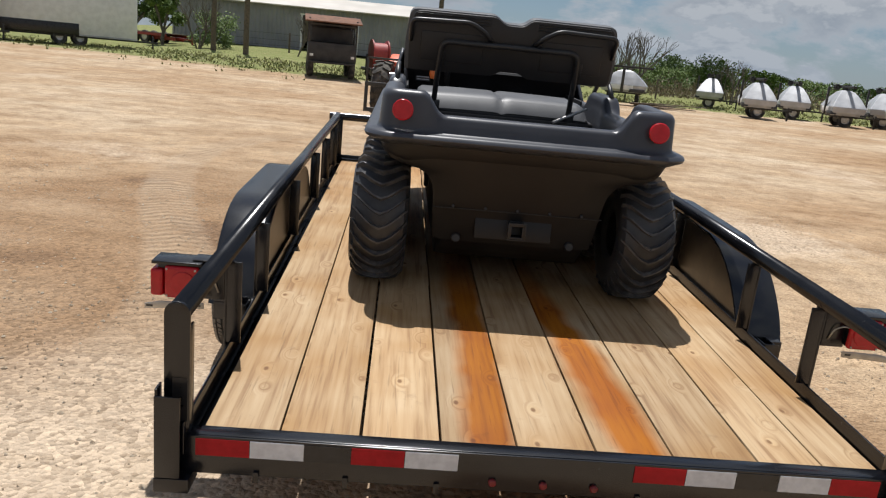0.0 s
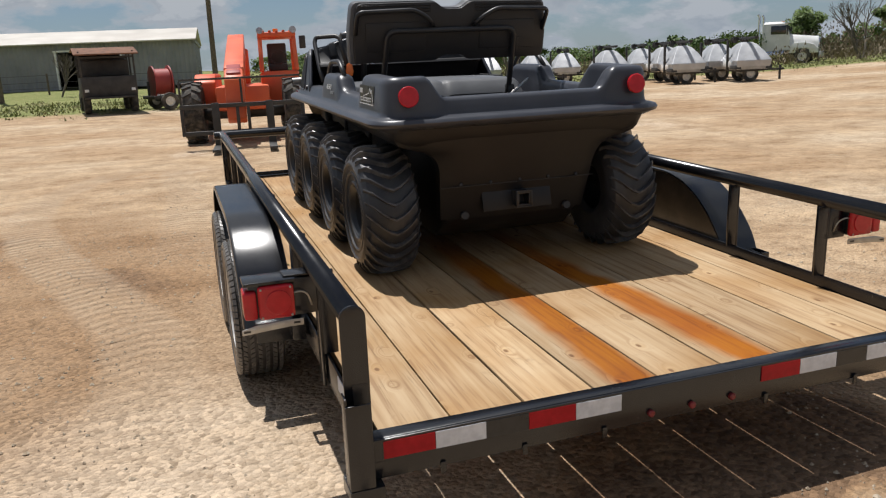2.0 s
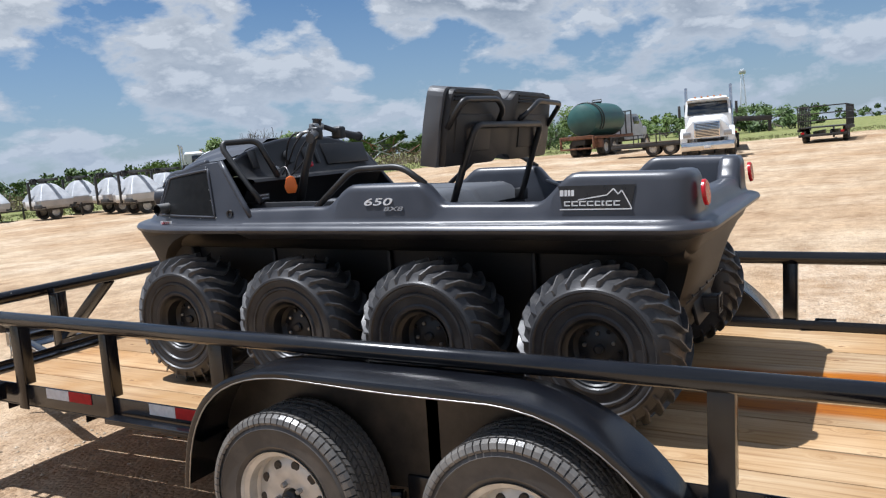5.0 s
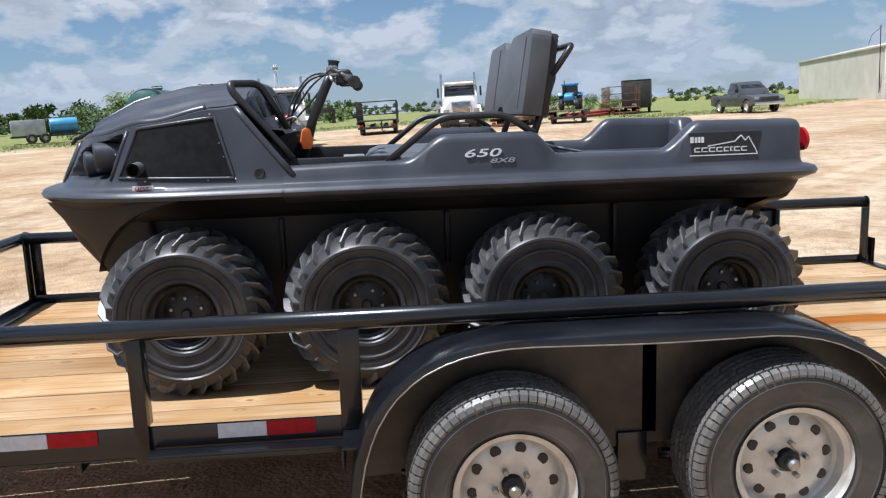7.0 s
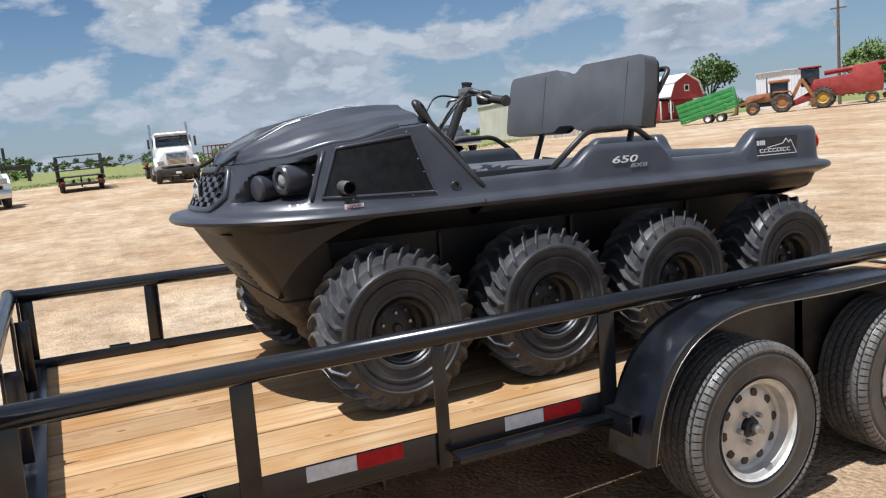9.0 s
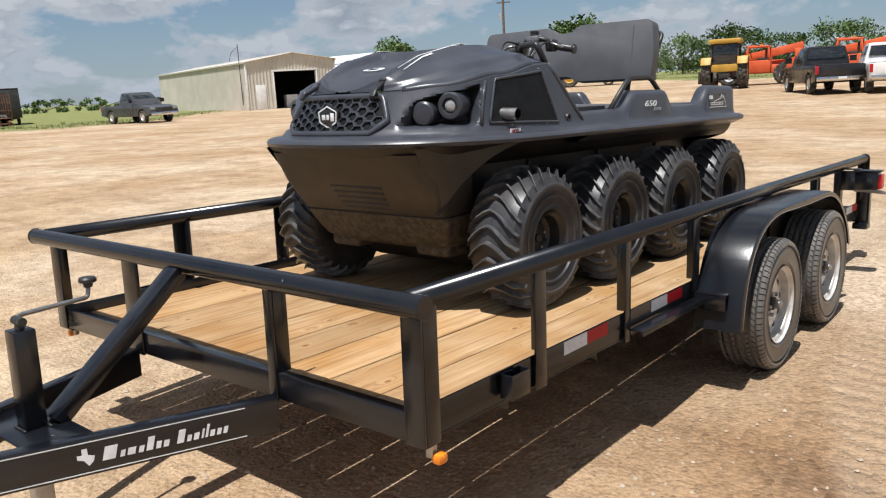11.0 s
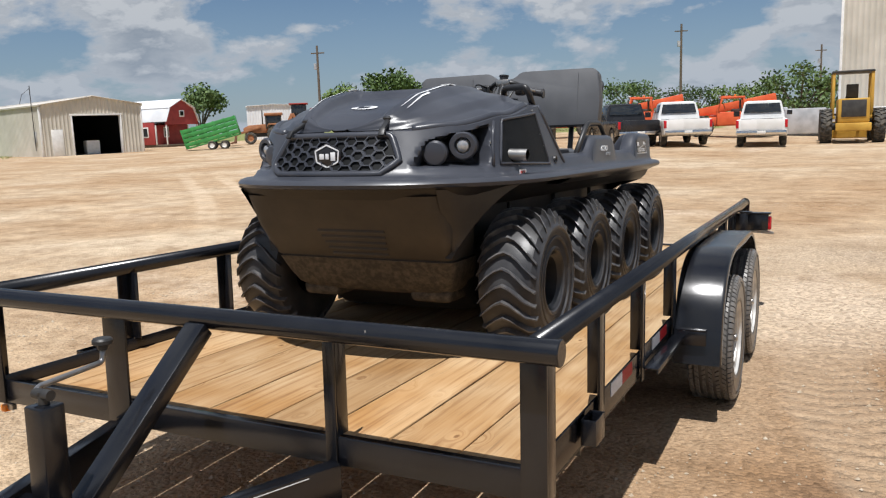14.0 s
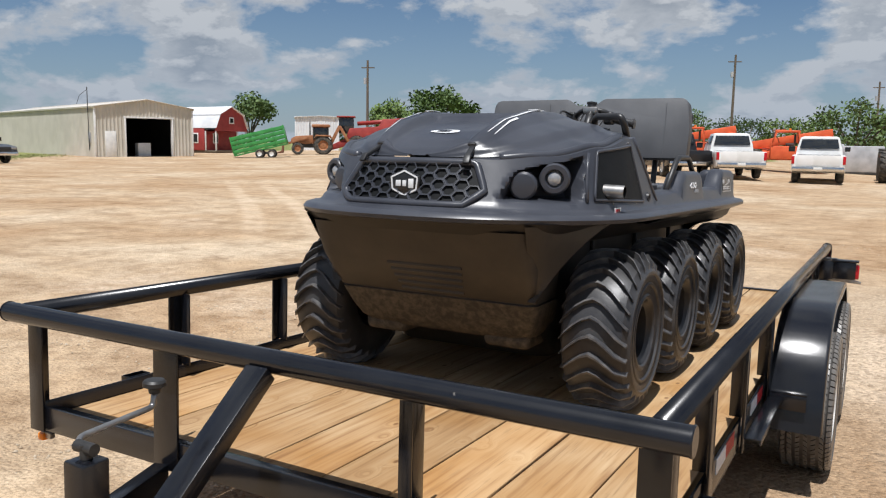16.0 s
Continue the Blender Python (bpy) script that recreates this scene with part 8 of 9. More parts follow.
def tree(x, y, h, spread, mat, label, seed, leaves=2600, low=False, size=.2):
    rnd = random.Random(seed)
    t = thing("tree", pose(x, y, ground_z(x, y) - .05, 0, 0, rnd.uniform(0, 360)), label, "tree", "trees")
    trunk_h = h * (.15 if low else .28)
    limbs = [tube([(0, 0, 0), (rnd.uniform(-.1, .1), rnd.uniform(-.1, .1), trunk_h * .5), (rnd.uniform(-.2, .2), rnd.uniform(-.2, .2), trunk_h)], .035 * h * .6 + .03, 8)]
    centers = []
    n = rnd.randint(7, 10)
    for k in range(n):
        a = 2 * math.pi * k / n + rnd.uniform(-.4, .4)
        rr = spread * rnd.uniform(.35, .85)
        end = Vector((rr * math.cos(a), rr * math.sin(a), h * rnd.uniform(.45 if low else .45, .80)))
        limbs.append(tube([(0, 0, trunk_h * rnd.uniform(.7, 1)), end * .5 + Vector((0, 0, trunk_h * .5)), end], .012 * h + .01, 6))
        centers.append((end, spread * rnd.uniform(.28, .48) if not low else h * rnd.uniform(.24, .36)))
        if low:
            a += .35
            rr = spread * rnd.uniform(.2, .95)
            centers.append((Vector((rr * math.cos(a), rr * math.sin(a), h * rnd.uniform(.12, .38))), h * rnd.uniform(.22, .34)))
    centers.append(((0, 0, h * .80), spread * .45 if not low else h * .25))
    part("trunk", join(*limbs), BARK, t)
    quick("crown", *leaf_cloud(centers, leaves, size * h / 6, rnd), mat, t)
    return t


def bare_tree(x, y, h, seed, label):
    rnd = random.Random(seed)
    t = thing("dead_tree", pose(x, y, ground_z(x, y) - .05), label, "dead tree", "bare trees")
    tubes = []

    def grow(p, d, ln, r, lev):
        q = p + d * ln
        mid = p.lerp(q, .5) + Vector((rnd.uniform(-1, 1), rnd.uniform(-1, 1), rnd.uniform(-.5, .5))) * ln * .06
        tubes.append(tube([p, mid, q], r, 5 if lev else 7))
        if lev < 4:
            for _ in range(3 if lev < 2 else 2):
                e = (d + Vector((rnd.uniform(-1, 1), rnd.uniform(-1, 1), rnd.uniform(-.15, .8))) * .62).normalized()
                grow(q, e, ln * rnd.uniform(.6, .8), r * .6, lev + 1)
    for k in range(4):
        a = rnd.uniform(0, 6.28)
        grow(Vector((.1 * math.cos(a), .1 * math.sin(a), 0)), Vector((.45 * math.cos(a), .45 * math.sin(a), 1)).normalized(), h * .30, .025 * h * .6, 0)
    part("branch", join(*tubes), BARK, t)
    return t


OAK, SCRUB = "leafy green oak tree at the yard's edge", "low green mesquite tree in a scrub line"
for i, (x, y, h, s, mat, lb) in enumerate((
        (70.6, -70.3, 7.6, 4.6, LEAF, OAK), (58, -98, 9.5, 5.6, LEAF, OAK), (46, -66, 6.0, 3.4, LEAF_LIGHT, OAK), (28, -92, 4.4, 4.0, LEAF, SCRUB), (21, -92, 5.0, 4.0, LEAF, SCRUB),
        (14, -94, 4.2, 4.6, LEAF, SCRUB), (8.5, -93, 4.6, 4.0, LEAF_LIGHT, SCRUB), (2.0, -86, 6.6, 4.6, LEAF, SCRUB), (-3.5, -92, 5.0, 4.0, LEAF, SCRUB), (35, -94, 6.0, 5.5, LEAF, SCRUB), (42, -96, 5.4, 5.0, LEAF, SCRUB),
        (70, -13, 2.0, 3.2, LEAF_LIGHT, SCRUB), (76, -20, 2.2, 3.6, LEAF, SCRUB), (64, -8, 1.8, 2.4, LEAF_LIGHT, SCRUB),
        (62, 22, 4.0, 2.2, LEAF_LIGHT, OAK), (66, 27, 3.2, 3.0, LEAF, SCRUB), (46.5, 41.0, 4.0, 1.4, LEAF_LIGHT, OAK), (42.6, 45.4, 4.2, 1.6, LEAF_LIGHT, OAK), (35, 43, 2.6, 1.6, LEAF_LIGHT, SCRUB),
        (19, 62, 2.6, 4.0, LEAF_LIGHT, SCRUB), (24, 72, 3.6, 2.2, LEAF, SCRUB), (28, 71, 3.8, 2.4, LEAF, SCRUB), (34, 66, 2.4, 3.4, LEAF_LIGHT, SCRUB), (-16.0, 50, 3.6, 1.3, LEAF_LIGHT, OAK), (-23, 66, 4.5, 2.4, LEAF, OAK), (-24, 62, 7, 3.2, LEAF, OAK), (-12.6, 49, 2.4, 1.2, LEAF_LIGHT, SCRUB))):
    tree(x, y, h, s, mat, lb, 40 + i, 3000, low=lb is SCRUB)
for k in range(46):
    az = radians(8 + k * 1.75 + rs.uniform(-.6, .6))
    d = rs.uniform(92, 125)
    tree(-1 + d * math.sin(az), 2 + d * math.cos(az), rs.uniform(2.2, 3.4), rs.uniform(4.0, 6.5), rs.choice((LEAF, LEAF_LIGHT, LEAF)), SCRUB, 200 + k, 1500, low=True, size=.5)
for k in range(26):
    az = radians(90 + k * 3.6 + rs.uniform(-1, 1))
    d = rs.uniform(135, 170)
    tree(-1 + d * math.sin(az), 2 + d * math.cos(az), (rs.uniform(1.6, 2.6) if az < 2.15 else rs.uniform(2.2, 3.6)), rs.uniform(5, 8.0), rs.choice((LEAF, LEAF_LIGHT)), SCRUB, 300 + k, 1300, low=True, size=.55)
for x, y, h, sd in ((16.5, 58, 5.6, 3), (21.0, 50, 3.4, 9), (41.0, 38.5, 4.6, 4), (13, 50, 4.0, 11), (-13, 47, 3.4, 13), (-7.2, 47, 3.0, 14)):
    bare_tree(x, y, h, sd, "bare grey-branched tree in dry scrub")
# low dry brush along the grass
verts, faces = [], []
for k in range(430):
    tall = k >= 330
    az = radians(rs.uniform(43.5, 52) if tall else rs.uniform(6, 62))
    d = rs.uniform(60, 64) if tall else rs.uniform(52, 70)
    c = Vector((-1 + d * math.sin(az), 2 + d * math.cos(az), 0))
    c.z = ground_z(c.x, c.y) + .35
    for _ in range(46):
        p = c + Vector((rs.gauss(0, .7), rs.gauss(0, .7), abs(rs.gauss(0, .85 if tall else .45)) - .3))
        u = Vector((rs.gauss(0, .4), rs.gauss(0, .4), 1)).normalized() * rs.uniform(.12, .3)
        w = Vector((rs.gauss(0, 1), rs.gauss(0, 1), 0)).normalized() * .06
        i = len(verts)
        verts += [p - w, p + w, p + u]
        faces.append((i, i + 1, i + 2))
tagged(quick("dry_brush", verts, faces, DRY, None), "dry grey-brown brush along the yard edge", "brush", kind="stuff")


# ---- ground ----
def ground_material():
    m, n, l, p = material("caliche_yard")
    tc = n.new("ShaderNodeTexCoord")

    def noise_tex(scale, detail=5, rough=.55):
        t = n.new("ShaderNodeTexNoise")
        t.inputs["Scale"].default_value, t.inputs["Detail"].default_value, t.inputs["Roughness"].default_value = scale, detail, rough
        l.new(tc.outputs["Object"], t.inputs["Vector"])
        return t.outputs["Fac"]

    def ramp(f, stops):
        r = n.new("ShaderNodeValToRGB")
        e = r.color_ramp.elements
        while len(e) < len(stops):
            e.new(.5)
        for el, (pos, col) in zip(e, stops):
            el.position, el.color = pos, (*col, 1)
        l.new(f, r.inputs[0])
        return r.outputs[0]

    def mix(f, a, b, mode="MIX"):
        x = n.new("ShaderNodeMix"); x.data_type = "RGBA"; x.blend_type = mode
        for sock, v in (("Factor", f), (6, a), (7, b)):
            if isinstance(v, (int, float)):
                x.inputs[sock].default_value = v
            elif isinstance(v, tuple):
                x.inputs[sock].default_value = (*v, 1)
            else:
                l.new(v, x.inputs[sock])
        return x.outputs[2]
    base = ramp(noise_tex(.22, 6, .6), [(.34, (.41, .272, .158)), (.5, (.485, .355, .230)), (.66, (.58, .465, .335))])
    patch = ramp(noise_tex(1.6, 6, .65), [(.33, (.72, .67, .62)), (.52, (1, 1, 1)), (.70, (1.16, 1.16, 1.15))])
    c = mix(1.0, base, patch, "MULTIPLY")
    clods = ramp(noise_tex(7.5, 8, .72), [(.36, (.70, .67, .63)), (.50, (1, 1, 1)), (.66, (1.12, 1.12, 1.11))])
    c = mix(.8, c, mix(1.0, c, clods, "MULTIPLY"))
    at = n.new("ShaderNodeAttribute"); at.attribute_name = "zone"
    sp = n.new("ShaderNodeSeparateColor"); l.new(at.outputs["Color"], sp.inputs[0])
    grit = noise_tex(55, 3, .7)
    stones = n.new("ShaderNodeTexVoronoi"); stones.inputs["Scale"].default_value = 42
    l.new(tc.outputs["Object"], stones.inputs["Vector"])
    pebble = ramp(stones.outputs["Color"], [(.1, (.62, .60, .57)), (.5, (1, 1, 1)), (.9, (1.32, 1.31, 1.28))])
    c = mix(sp.outputs["Green"], c, mix(1.0, (.44, .345, .25), pebble, "MULTIPLY"))
    c = mix(.9, c, mix(1.0, c, ramp(grit, [(.3, (.60, .57, .53)), (.55, (1, 1, 1)), (.75, (1.25, 1.24, 1.2))]), "MULTIPLY"))
    pale = n.new("ShaderNodeMath"); pale.operation = "MULTIPLY"; l.new(at.outputs["Alpha"], pale.inputs[0]); l.new(noise_tex(3.2, 6, .7), pale.inputs[1])
    pm = n.new("ShaderNodeMapRange"); pm.inputs["From Min"].default_value, pm.inputs["From Max"].default_value = .24, .46; pm.inputs["To Max"].default_value = .75
    l.new(pale.outputs[0], pm.inputs["Value"])
    c = mix(pm.outputs[0], c, mix(1.0, (.54, .43, .32), pebble, "MULTIPLY"))
    browned = n.new("ShaderNodeMath"); browned.operation = "MULTIPLY"; browned.inputs[1].default_value = .95
    l.new(sp.outputs["Blue"], browned.inputs[0])
    c = mix(browned.outputs[0], c, mix(1.0, (.27, .162, .085), pebble, "MULTIPLY"))
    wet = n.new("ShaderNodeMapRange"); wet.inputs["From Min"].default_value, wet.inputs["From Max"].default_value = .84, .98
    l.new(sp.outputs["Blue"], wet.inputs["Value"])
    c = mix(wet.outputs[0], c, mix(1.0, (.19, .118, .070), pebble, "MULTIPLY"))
    gn = n.new("ShaderNodeMath"); gn.operation = "ADD"; l.new(sp.outputs["Red"], gn.inputs[0]); l.new(noise_tex(.9, 5, .7), gn.inputs[1])
    gm = n.new("ShaderNodeMapRange"); gm.inputs["From Min"].default_value, gm.inputs["From Max"].default_value = .82, 1.05
    l.new(gn.outputs[0], gm.inputs["Value"])
    c = mix(gm.outputs[0], c, ramp(noise_tex(3.5, 5, .7), [(.35, (.12, .15, .04)), (.5, (.20, .22, .075)), (.68, (.31, .27, .13))]))
    # a pair of pale wheel marks across the yard, and faint drag streaks
    pos = n.new("ShaderNodeSeparateXYZ"); l.new(tc.outputs["Object"], pos.inputs[0])

    def num(op, a, b=0.0, c2=0.0):
        k = n.new("ShaderNodeMath"); k.operation = op
        for i, v in enumerate((a, b, c2)):
            if isinstance(v, (int, float)):
                k.inputs[i].default_value = v
            else:
                l.new(v, k.inputs[i])
        return k.outputs[0]

    def span(v, a, b, top=1.0):
        k = n.new("ShaderNodeMapRange"); k.inputs["From Min"].default_value, k.inputs["From Max"].default_value, k.inputs["To Max"].default_value = a, b, top
        l.new(v, k.inputs["Value"])
        return k.outputs[0]
    run = num("MULTIPLY_ADD", pos.outputs["X"], .73, num("MULTIPLY", pos.outputs["Y"], -.68))
    side = num("MULTIPLY_ADD", pos.outputs["X"], .68, num("MULTIPLY", pos.outputs["Y"], .73))
    bend = num("MULTIPLY", num("POWER", num("MAXIMUM", num("SUBTRACT", 15.0, run), 0.0), 2.0), .006)
    reach = num("MULTIPLY", span(run, 5.5, 9.0), span(run, 26.0, 20.0))
    worn = span(noise_tex(1.4, 5, .7), .36, .56)
    for at_side in (1.45, 2.5):
        near = span(num("ABSOLUTE", num("SUBTRACT", side, num("ADD", bend, at_side))), .26, .12, .5)
        c = mix(num("MULTIPLY", near, num("MULTIPLY", reach, worn)), c, (.66, .53, .385))
    drag = n.new("ShaderNodeMapping"); drag.inputs["Rotation"].default_value = (0, 0, .55); drag.inputs["Scale"].default_value = (.16, 1.5, 1)
    l.new(tc.outputs["Object"], drag.inputs["Vector"])
    dn = n.new("ShaderNodeTexNoise"); dn.inputs["Scale"].default_value, dn.inputs["Detail"].default_value, dn.inputs["Roughness"].default_value = 1.3, 6, .65
    l.new(drag.outputs[0], dn.inputs["Vector"])
    c = mix(.75, c, mix(1.0, c, ramp(dn.outputs["Fac"], [(.34, (.84, .81, .77)), (.5, (1, 1, 1)), (.66, (1.10, 1.10, 1.09))]), "MULTIPLY"))
    # lugged tyre tracks: arc length and offset from the wheel's line lie in the attribute
    heights = []
    for name in ("track_one", "track_two", "track_three"):
        ta = n.new("ShaderNodeAttribute"); ta.attribute_name = name
        ts = n.new("ShaderNodeSeparateColor"); l.new(ta.outputs["Color"], ts.inputs[0])

        def calc(op, a, b=0.0, c2=0.0):
            k = n.new("ShaderNodeMath"); k.operation = op
            for i, v in enumerate((a, b, c2)):
                if isinstance(v, (int, float)):
                    k.inputs[i].default_value = v
                else:
                    l.new(v, k.inputs[i])
            return k.outputs[0]
        off = calc("ABSOLUTE", ts.outputs["Green"])
        rag = calc("MULTIPLY_ADD", noise_tex(4.0, 4, .6), .12, off)
        wave = calc("SINE", calc("MULTIPLY_ADD", ts.outputs["Red"], 52.0, calc("MULTIPLY_ADD", noise_tex(2.6, 4, .6), 5.0, calc("MULTIPLY", off, 20.0))))
        mr = n.new("ShaderNodeMapRange"); mr.inputs["From Min"].default_value, mr.inputs["From Max"].default_value = .33, .25
        l.new(rag, mr.inputs["Value"])
        mask = calc("MULTIPLY", mr.outputs[0], calc("MULTIPLY", ts.outputs["Blue"], calc("MULTIPLY_ADD", noise_tex(1.5, 5, .65), 2.6, -.45)))
        heights.append(calc("MULTIPLY", calc("MULTIPLY", wave, mask), {"track_one": .4, "track_two": .42, "track_three": .2}[name]))
        c = mix(calc("MULTIPLY", mask, {"track_one": .22, "track_two": .35, "track_three": .30}[name]), c, (.56, .44, .31))
        c = mix(calc("MULTIPLY", calc("MAXIMUM", wave, 0.0), calc("MULTIPLY", mask, {"track_one": .25, "track_two": .36, "track_three": .12}[name])), c, (.22, .14, .08))
    l.new(c, p.inputs["Base Color"])
    p.inputs["Roughness"].default_value = .92
    p.inputs["Specular IOR Level"].default_value = .2
    h1 = n.new("ShaderNodeMath"); h1.operation = "MULTIPLY"; h1.inputs[1].default_value = .35
    l.new(grit, h1.inputs[0])
    h2 = n.new("ShaderNodeMath"); h2.operation = "MULTIPLY_ADD"; h2.inputs[1].default_value = -.5
    l.new(stones.outputs["Distance"], h2.inputs[0]); l.new(h1.outputs[0], h2.inputs[2])
    h3 = n.new("ShaderNodeMath"); h3.operation = "MULTIPLY_ADD"; h3.inputs[1].default_value = 1.25
    l.new(noise_tex(9, 5, .65), h3.inputs[0]); l.new(h2.outputs[0], h3.inputs[2])
    for hh in heights:
        ad = n.new("ShaderNodeMath"); ad.operation = "ADD"; l.new(h3.outputs[0], ad.inputs[0]); l.new(hh, ad.inputs[1]); h3 = ad
    bp = n.new("ShaderNodeBump"); bp.inputs["Strength"].default_value = .9; bp.inputs["Distance"].default_value = .03
    l.new(h3.outputs[0], bp.inputs["Height"]); l.new(bp.outputs[0], p.inputs["Normal"])
    return m


GROUND = ground_material()
GRASS_EDGE = [(-180, 400), (-60, 400), (-50, 58), (-30, 42), (-8, 31), (8, 33), (20, 40), (34, 42), (42, 46), (52, 50), (66, 56), (76, 60), (86, 62), (104, 62), (108, 52), (116, 54), (120, 66), (126, 95), (150, 95), (160, 62), (172, 60), (180, 400)]


TRACKS = {"track_one": [(-1.55, 3.8), (-1.45, 5.2), (-1.38, 8.0), (-1.55, 12.0)],
          "track_two": [(-1.78, 0.7), (-1.68, 1.7), (-1.72, 2.4), (-2.02, 3.4), (-2.6, 5.05), (-2.95, 6.65), (-3.03, 8.4), (-2.6, 9.9), (-1.9, 11.5)],
          "track_three": [(-1.42, -2.6), (-1.31, -0.5), (-1.25, 0.4), (-1.22, 1.6)]}
TRACK_WIDTH = {"track_one": .50, "track_two": .50, "track_three": .22}


def along(points, x, y):
    """Arc length and offset of a place from a line of points."""
    best, run = (9.0, 0.0, 1.0), 0.0
    for (ax, ay), (bx, by) in zip(points, points[1:]):
        dx, dy = bx - ax, by - ay
        ln = math.hypot(dx, dy)
        t = min(1, max(0, ((x - ax) * dx + (y - ay) * dy) / ln ** 2))
        d = math.hypot(x - ax - dx * t, y - ay - dy * t)
        if d < best[0]:
            side = 1 if dx * (y - ay) - dy * (x - ax) > 0 else -1
            best = (d, run + t * ln, side)
        run += ln
    end = min(1, max(0, min(best[1], run - best[1]) / 1.6))
    return best[1], best[2] * min(1.0, best[0]), end if best[0] < 1 else 0.0


def build_ground():
    ox, oy = -1.0, 2.5
    radii = [0.0] + list(np.linspace(.3, 11, 96)) + list(np.geomspace(11.6, 900, 46))
    na = 240
    verts, faces, zones = [], [], []
    tracks = {k: [] for k in TRACKS}
    for r in radii:
        for k in range(na):
            az = 2 * math.pi * k / na
            x, y = ox + r * math.sin(az), oy + r * math.cos(az)
            z = ground_z(x, y)
            if r < 60:
                z += .022 * noise.noise((x * .55, y * .55, 0)) + .010 * noise.noise((x * 1.7, y * 1.7, 4)) if r > 3.6 else .008 * noise.noise((x * 1.7, y * 1.7, 4))
            verts.append((x, y, z))
            for k2, pts in TRACKS.items():
                run, off, end = along(pts, x, y) if -6 < x < 1 and -3 < y < 13 else (0.0, 1.0, 0.0)
                tracks[k2] += (run, off * .5 / TRACK_WIDTH[k2], end, 1.0)
            deg = math.degrees(az)
            deg = deg - 360 if deg > 180 else deg
            g = lerp(deg, GRASS_EDGE)
            grass = min(1, max(0, .62 + (math.hypot(x + 1.5, y - 1) - g) / 7))
            # gravelly ground round the rear and left of the trailer
            gravel = min(1, max(0, 1.25 - math.hypot((x + 1.9) / 2.6, (y + .5) / 3.6))) * (.6 + .6 * noise.noise((x * .8, y * .8, 9)))
            soil = min(.88, max(0, 1.15 - math.hypot((x + 2.6) / 1.65, (y - 3.7) / 3.1)) * 2.0)
            spill = max(0, 1.0 - math.hypot((x - .30) / .85, (y + .02) / .56) + .40 * noise.noise((x * 3.1, y * 3.1, 6))) * 4
            # the last term only browns the ground round the front deck
            browned = soil + spill + max(0, 1 - math.hypot((x + .1) / 1.2, (y - 4.4) / 1.6)) * .4
            pale = max(0, 1.25 - math.hypot((x + 1.65) / .75, (y - .3) / 1.9)) * 1.2 + max(0, noise.noise((x * .45, y * .45, 11))) * 1.3
            zones.append((grass, min(1, max(0, gravel)), min(1, browned * (.85 + .4 * noise.noise((x * 1.3, y * 1.3, 2)))), min(1, pale)))
    for i in range(len(radii) - 1):
        for k in range(na):
            j = (k + 1) % na
            if i == 0:
                faces.append((0, na + j, na + k))
            else:
                faces.append((i * na + k, i * na + j, (i + 1) * na + j, (i + 1) * na + k))
    me = bpy.data.meshes.new("ground")
    me.from_pydata(verts, [], faces)
    col = me.color_attributes.new("zone", "FLOAT_COLOR", "POINT")
    col.data.foreach_set("color", [c for z in zones for c in z])
    for k2, vals in tracks.items():
        me.color_attributes.new(k2, "FLOAT_COLOR", "POINT").data.foreach_set("color", vals)
    for f in me.polygons:
        f.use_smooth = True
    me.materials.append(GROUND)
    return tagged(new("ground", me), "dry tan caliche yard with gravel and grassy edges", "ground", kind="structure")


build_ground()


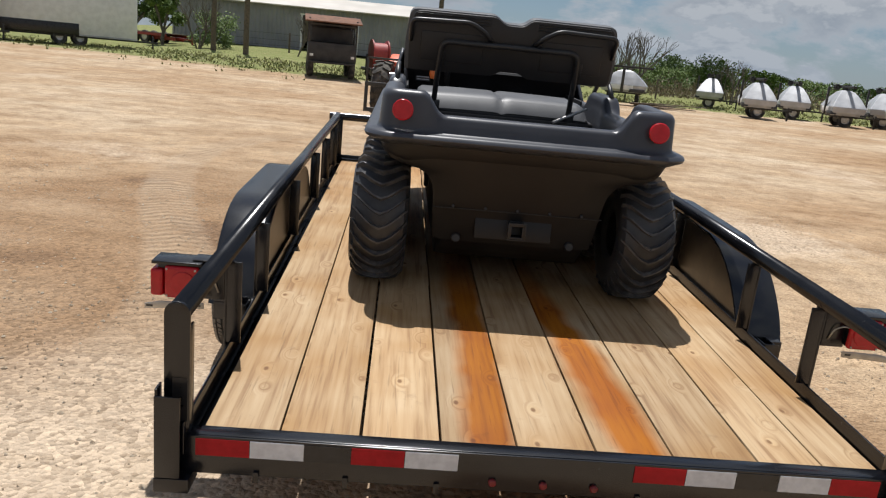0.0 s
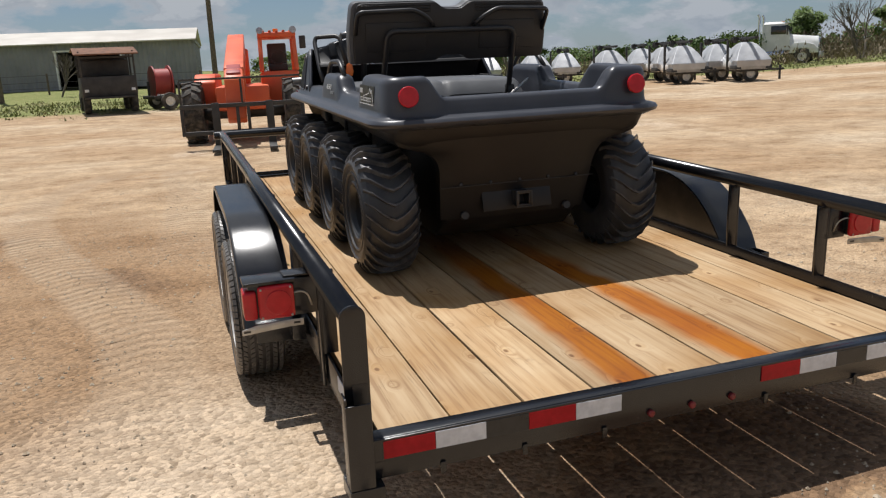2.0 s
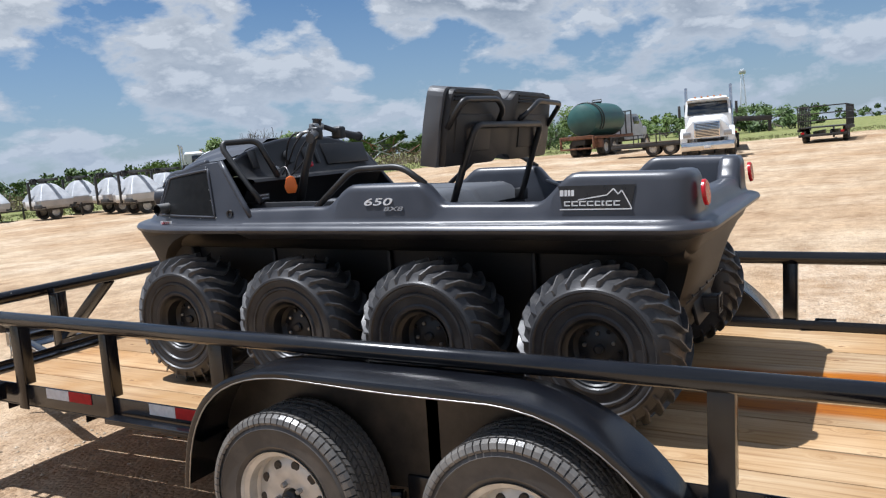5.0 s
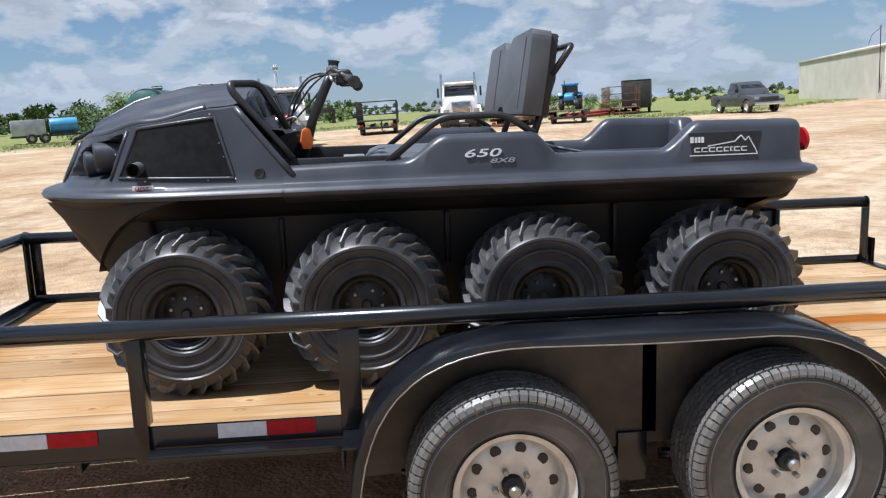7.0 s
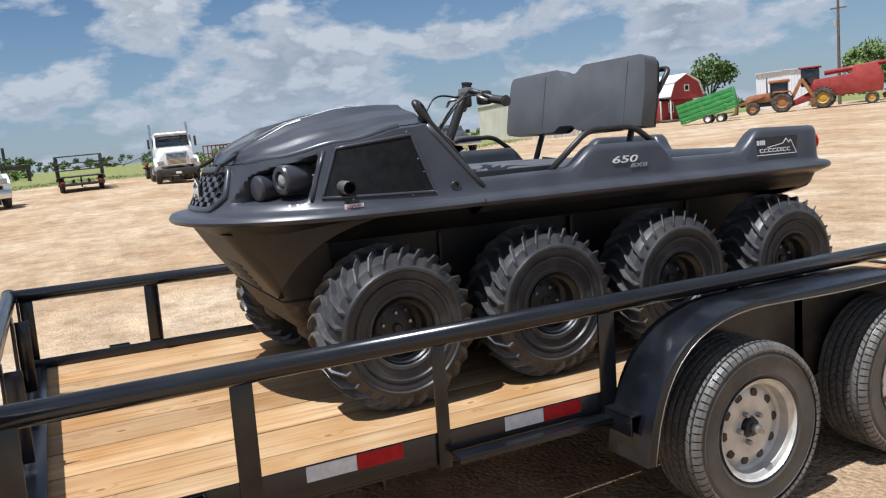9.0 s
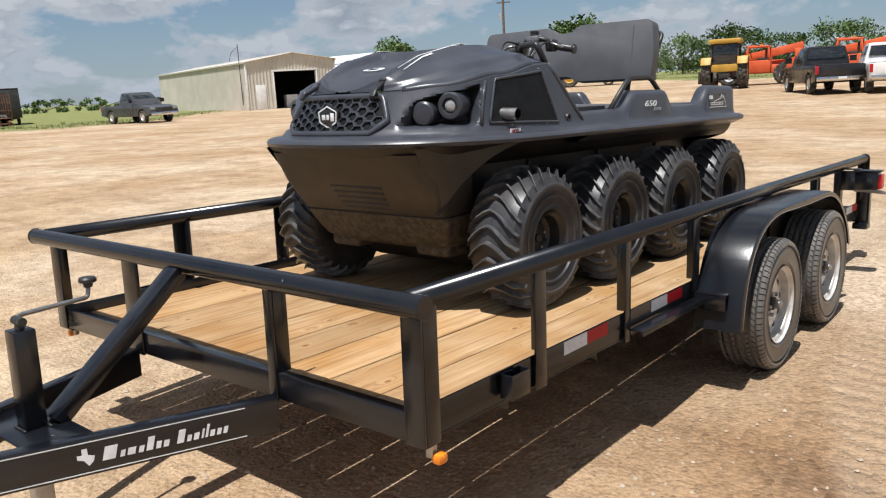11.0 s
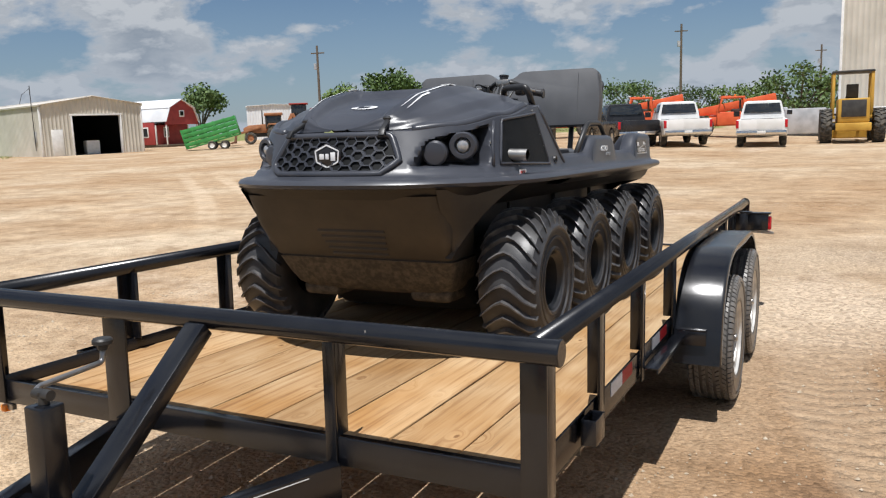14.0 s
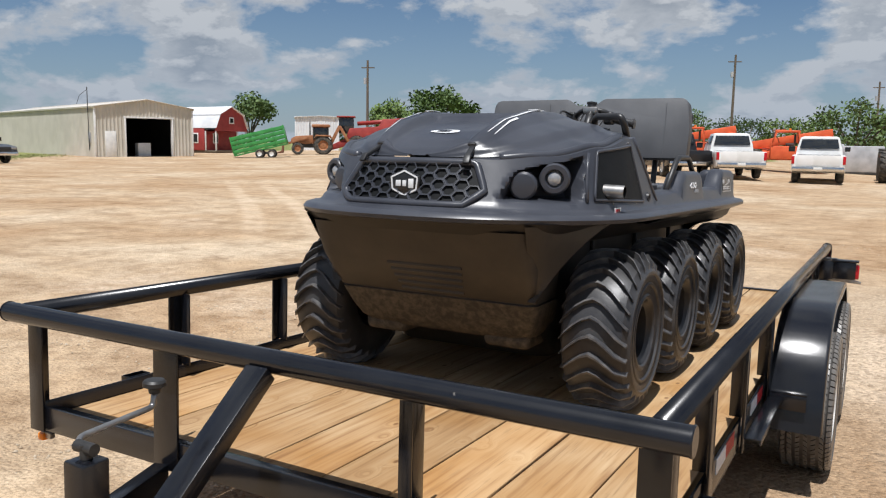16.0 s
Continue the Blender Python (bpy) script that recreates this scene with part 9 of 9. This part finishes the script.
# ---- loose gravel and grass ----
def scatter_gravel():
    rnd = random.Random(71)
    verts, faces = [], []
    for _ in range(36000):
        d = rnd.random() ** .8
        a = rnd.uniform(0, 2 * math.pi)
        x, y = -.2 + (1.2 + 6.5 * d) * math.sin(a), 1.8 + (2.2 + 7.0 * d) * math.cos(a)
        if noise.noise((x * .6, y * .6, 3)) + rnd.uniform(-.5, .5) < -.05:
            continue
        r = .0035 + .010 * rnd.random() ** 4
        i = len(verts)
        tw = rnd.uniform(0, 6.28)
        n = 5
        for k in range(n):
            b = tw + 2 * math.pi * k / n
            q = r * rnd.uniform(.75, 1.3)
            verts.append((x + q * math.cos(b), y + q * math.sin(b), ground_z(x, y) + r * .1))
        verts.append((x + rnd.uniform(-.3, .3) * r, y + rnd.uniform(-.3, .3) * r, ground_z(x, y) + r * rnd.uniform(.3, .6) + .005))
        faces += [(i + k, i + (k + 1) % n, i + n) for k in range(n)]
    return verts, faces


STONE = surface("pale_limestone_pebble", (0.31, 0.235, 0.155), (0.50, 0.42, 0.32), rough=.9, scale=45.0, fine=200, bump=.3)
tagged(quick("gravel", *scatter_gravel(), STONE, None), "loose pale limestone gravel on the yard", "gravel", kind="stuff")


def scatter_grass():
    rnd = random.Random(72)
    verts, faces = [], []
    for _ in range(9000):
        deg = rnd.uniform(-55, 172)
        g = lerp(deg, GRASS_EDGE)
        if g > 90:
            continue
        d = g + rnd.gauss(1.5, 2.2) + rnd.random() * 6
        a = radians(deg)
        x, y = -1.5 + d * math.sin(a), 1 + d * math.cos(a)
        z = ground_z(x, y)
        for _ in range(3):
            h = rnd.uniform(.05, .15)
            px, py = x + rnd.gauss(0, .15), y + rnd.gauss(0, .15)
            b = rnd.uniform(0, 6.28)
            i = len(verts)
            verts += [(px - .05 * math.cos(b), py - .05 * math.sin(b), z - .02), (px + .05 * math.cos(b), py + .05 * math.sin(b), z - .02), (px + rnd.gauss(0, .06), py + rnd.gauss(0, .06), z + h)]
            faces.append((i, i + 1, i + 2))
    return verts, faces


GRASS = surface("green_and_straw_grass", (0.16, 0.19, 0.06), (0.34, 0.31, 0.15), rough=.8, scale=.5, bump=0)
tagged(quick("grass", *scatter_grass(), GRASS, None), "short green and straw-coloured grass tufts", "grass", kind="stuff")
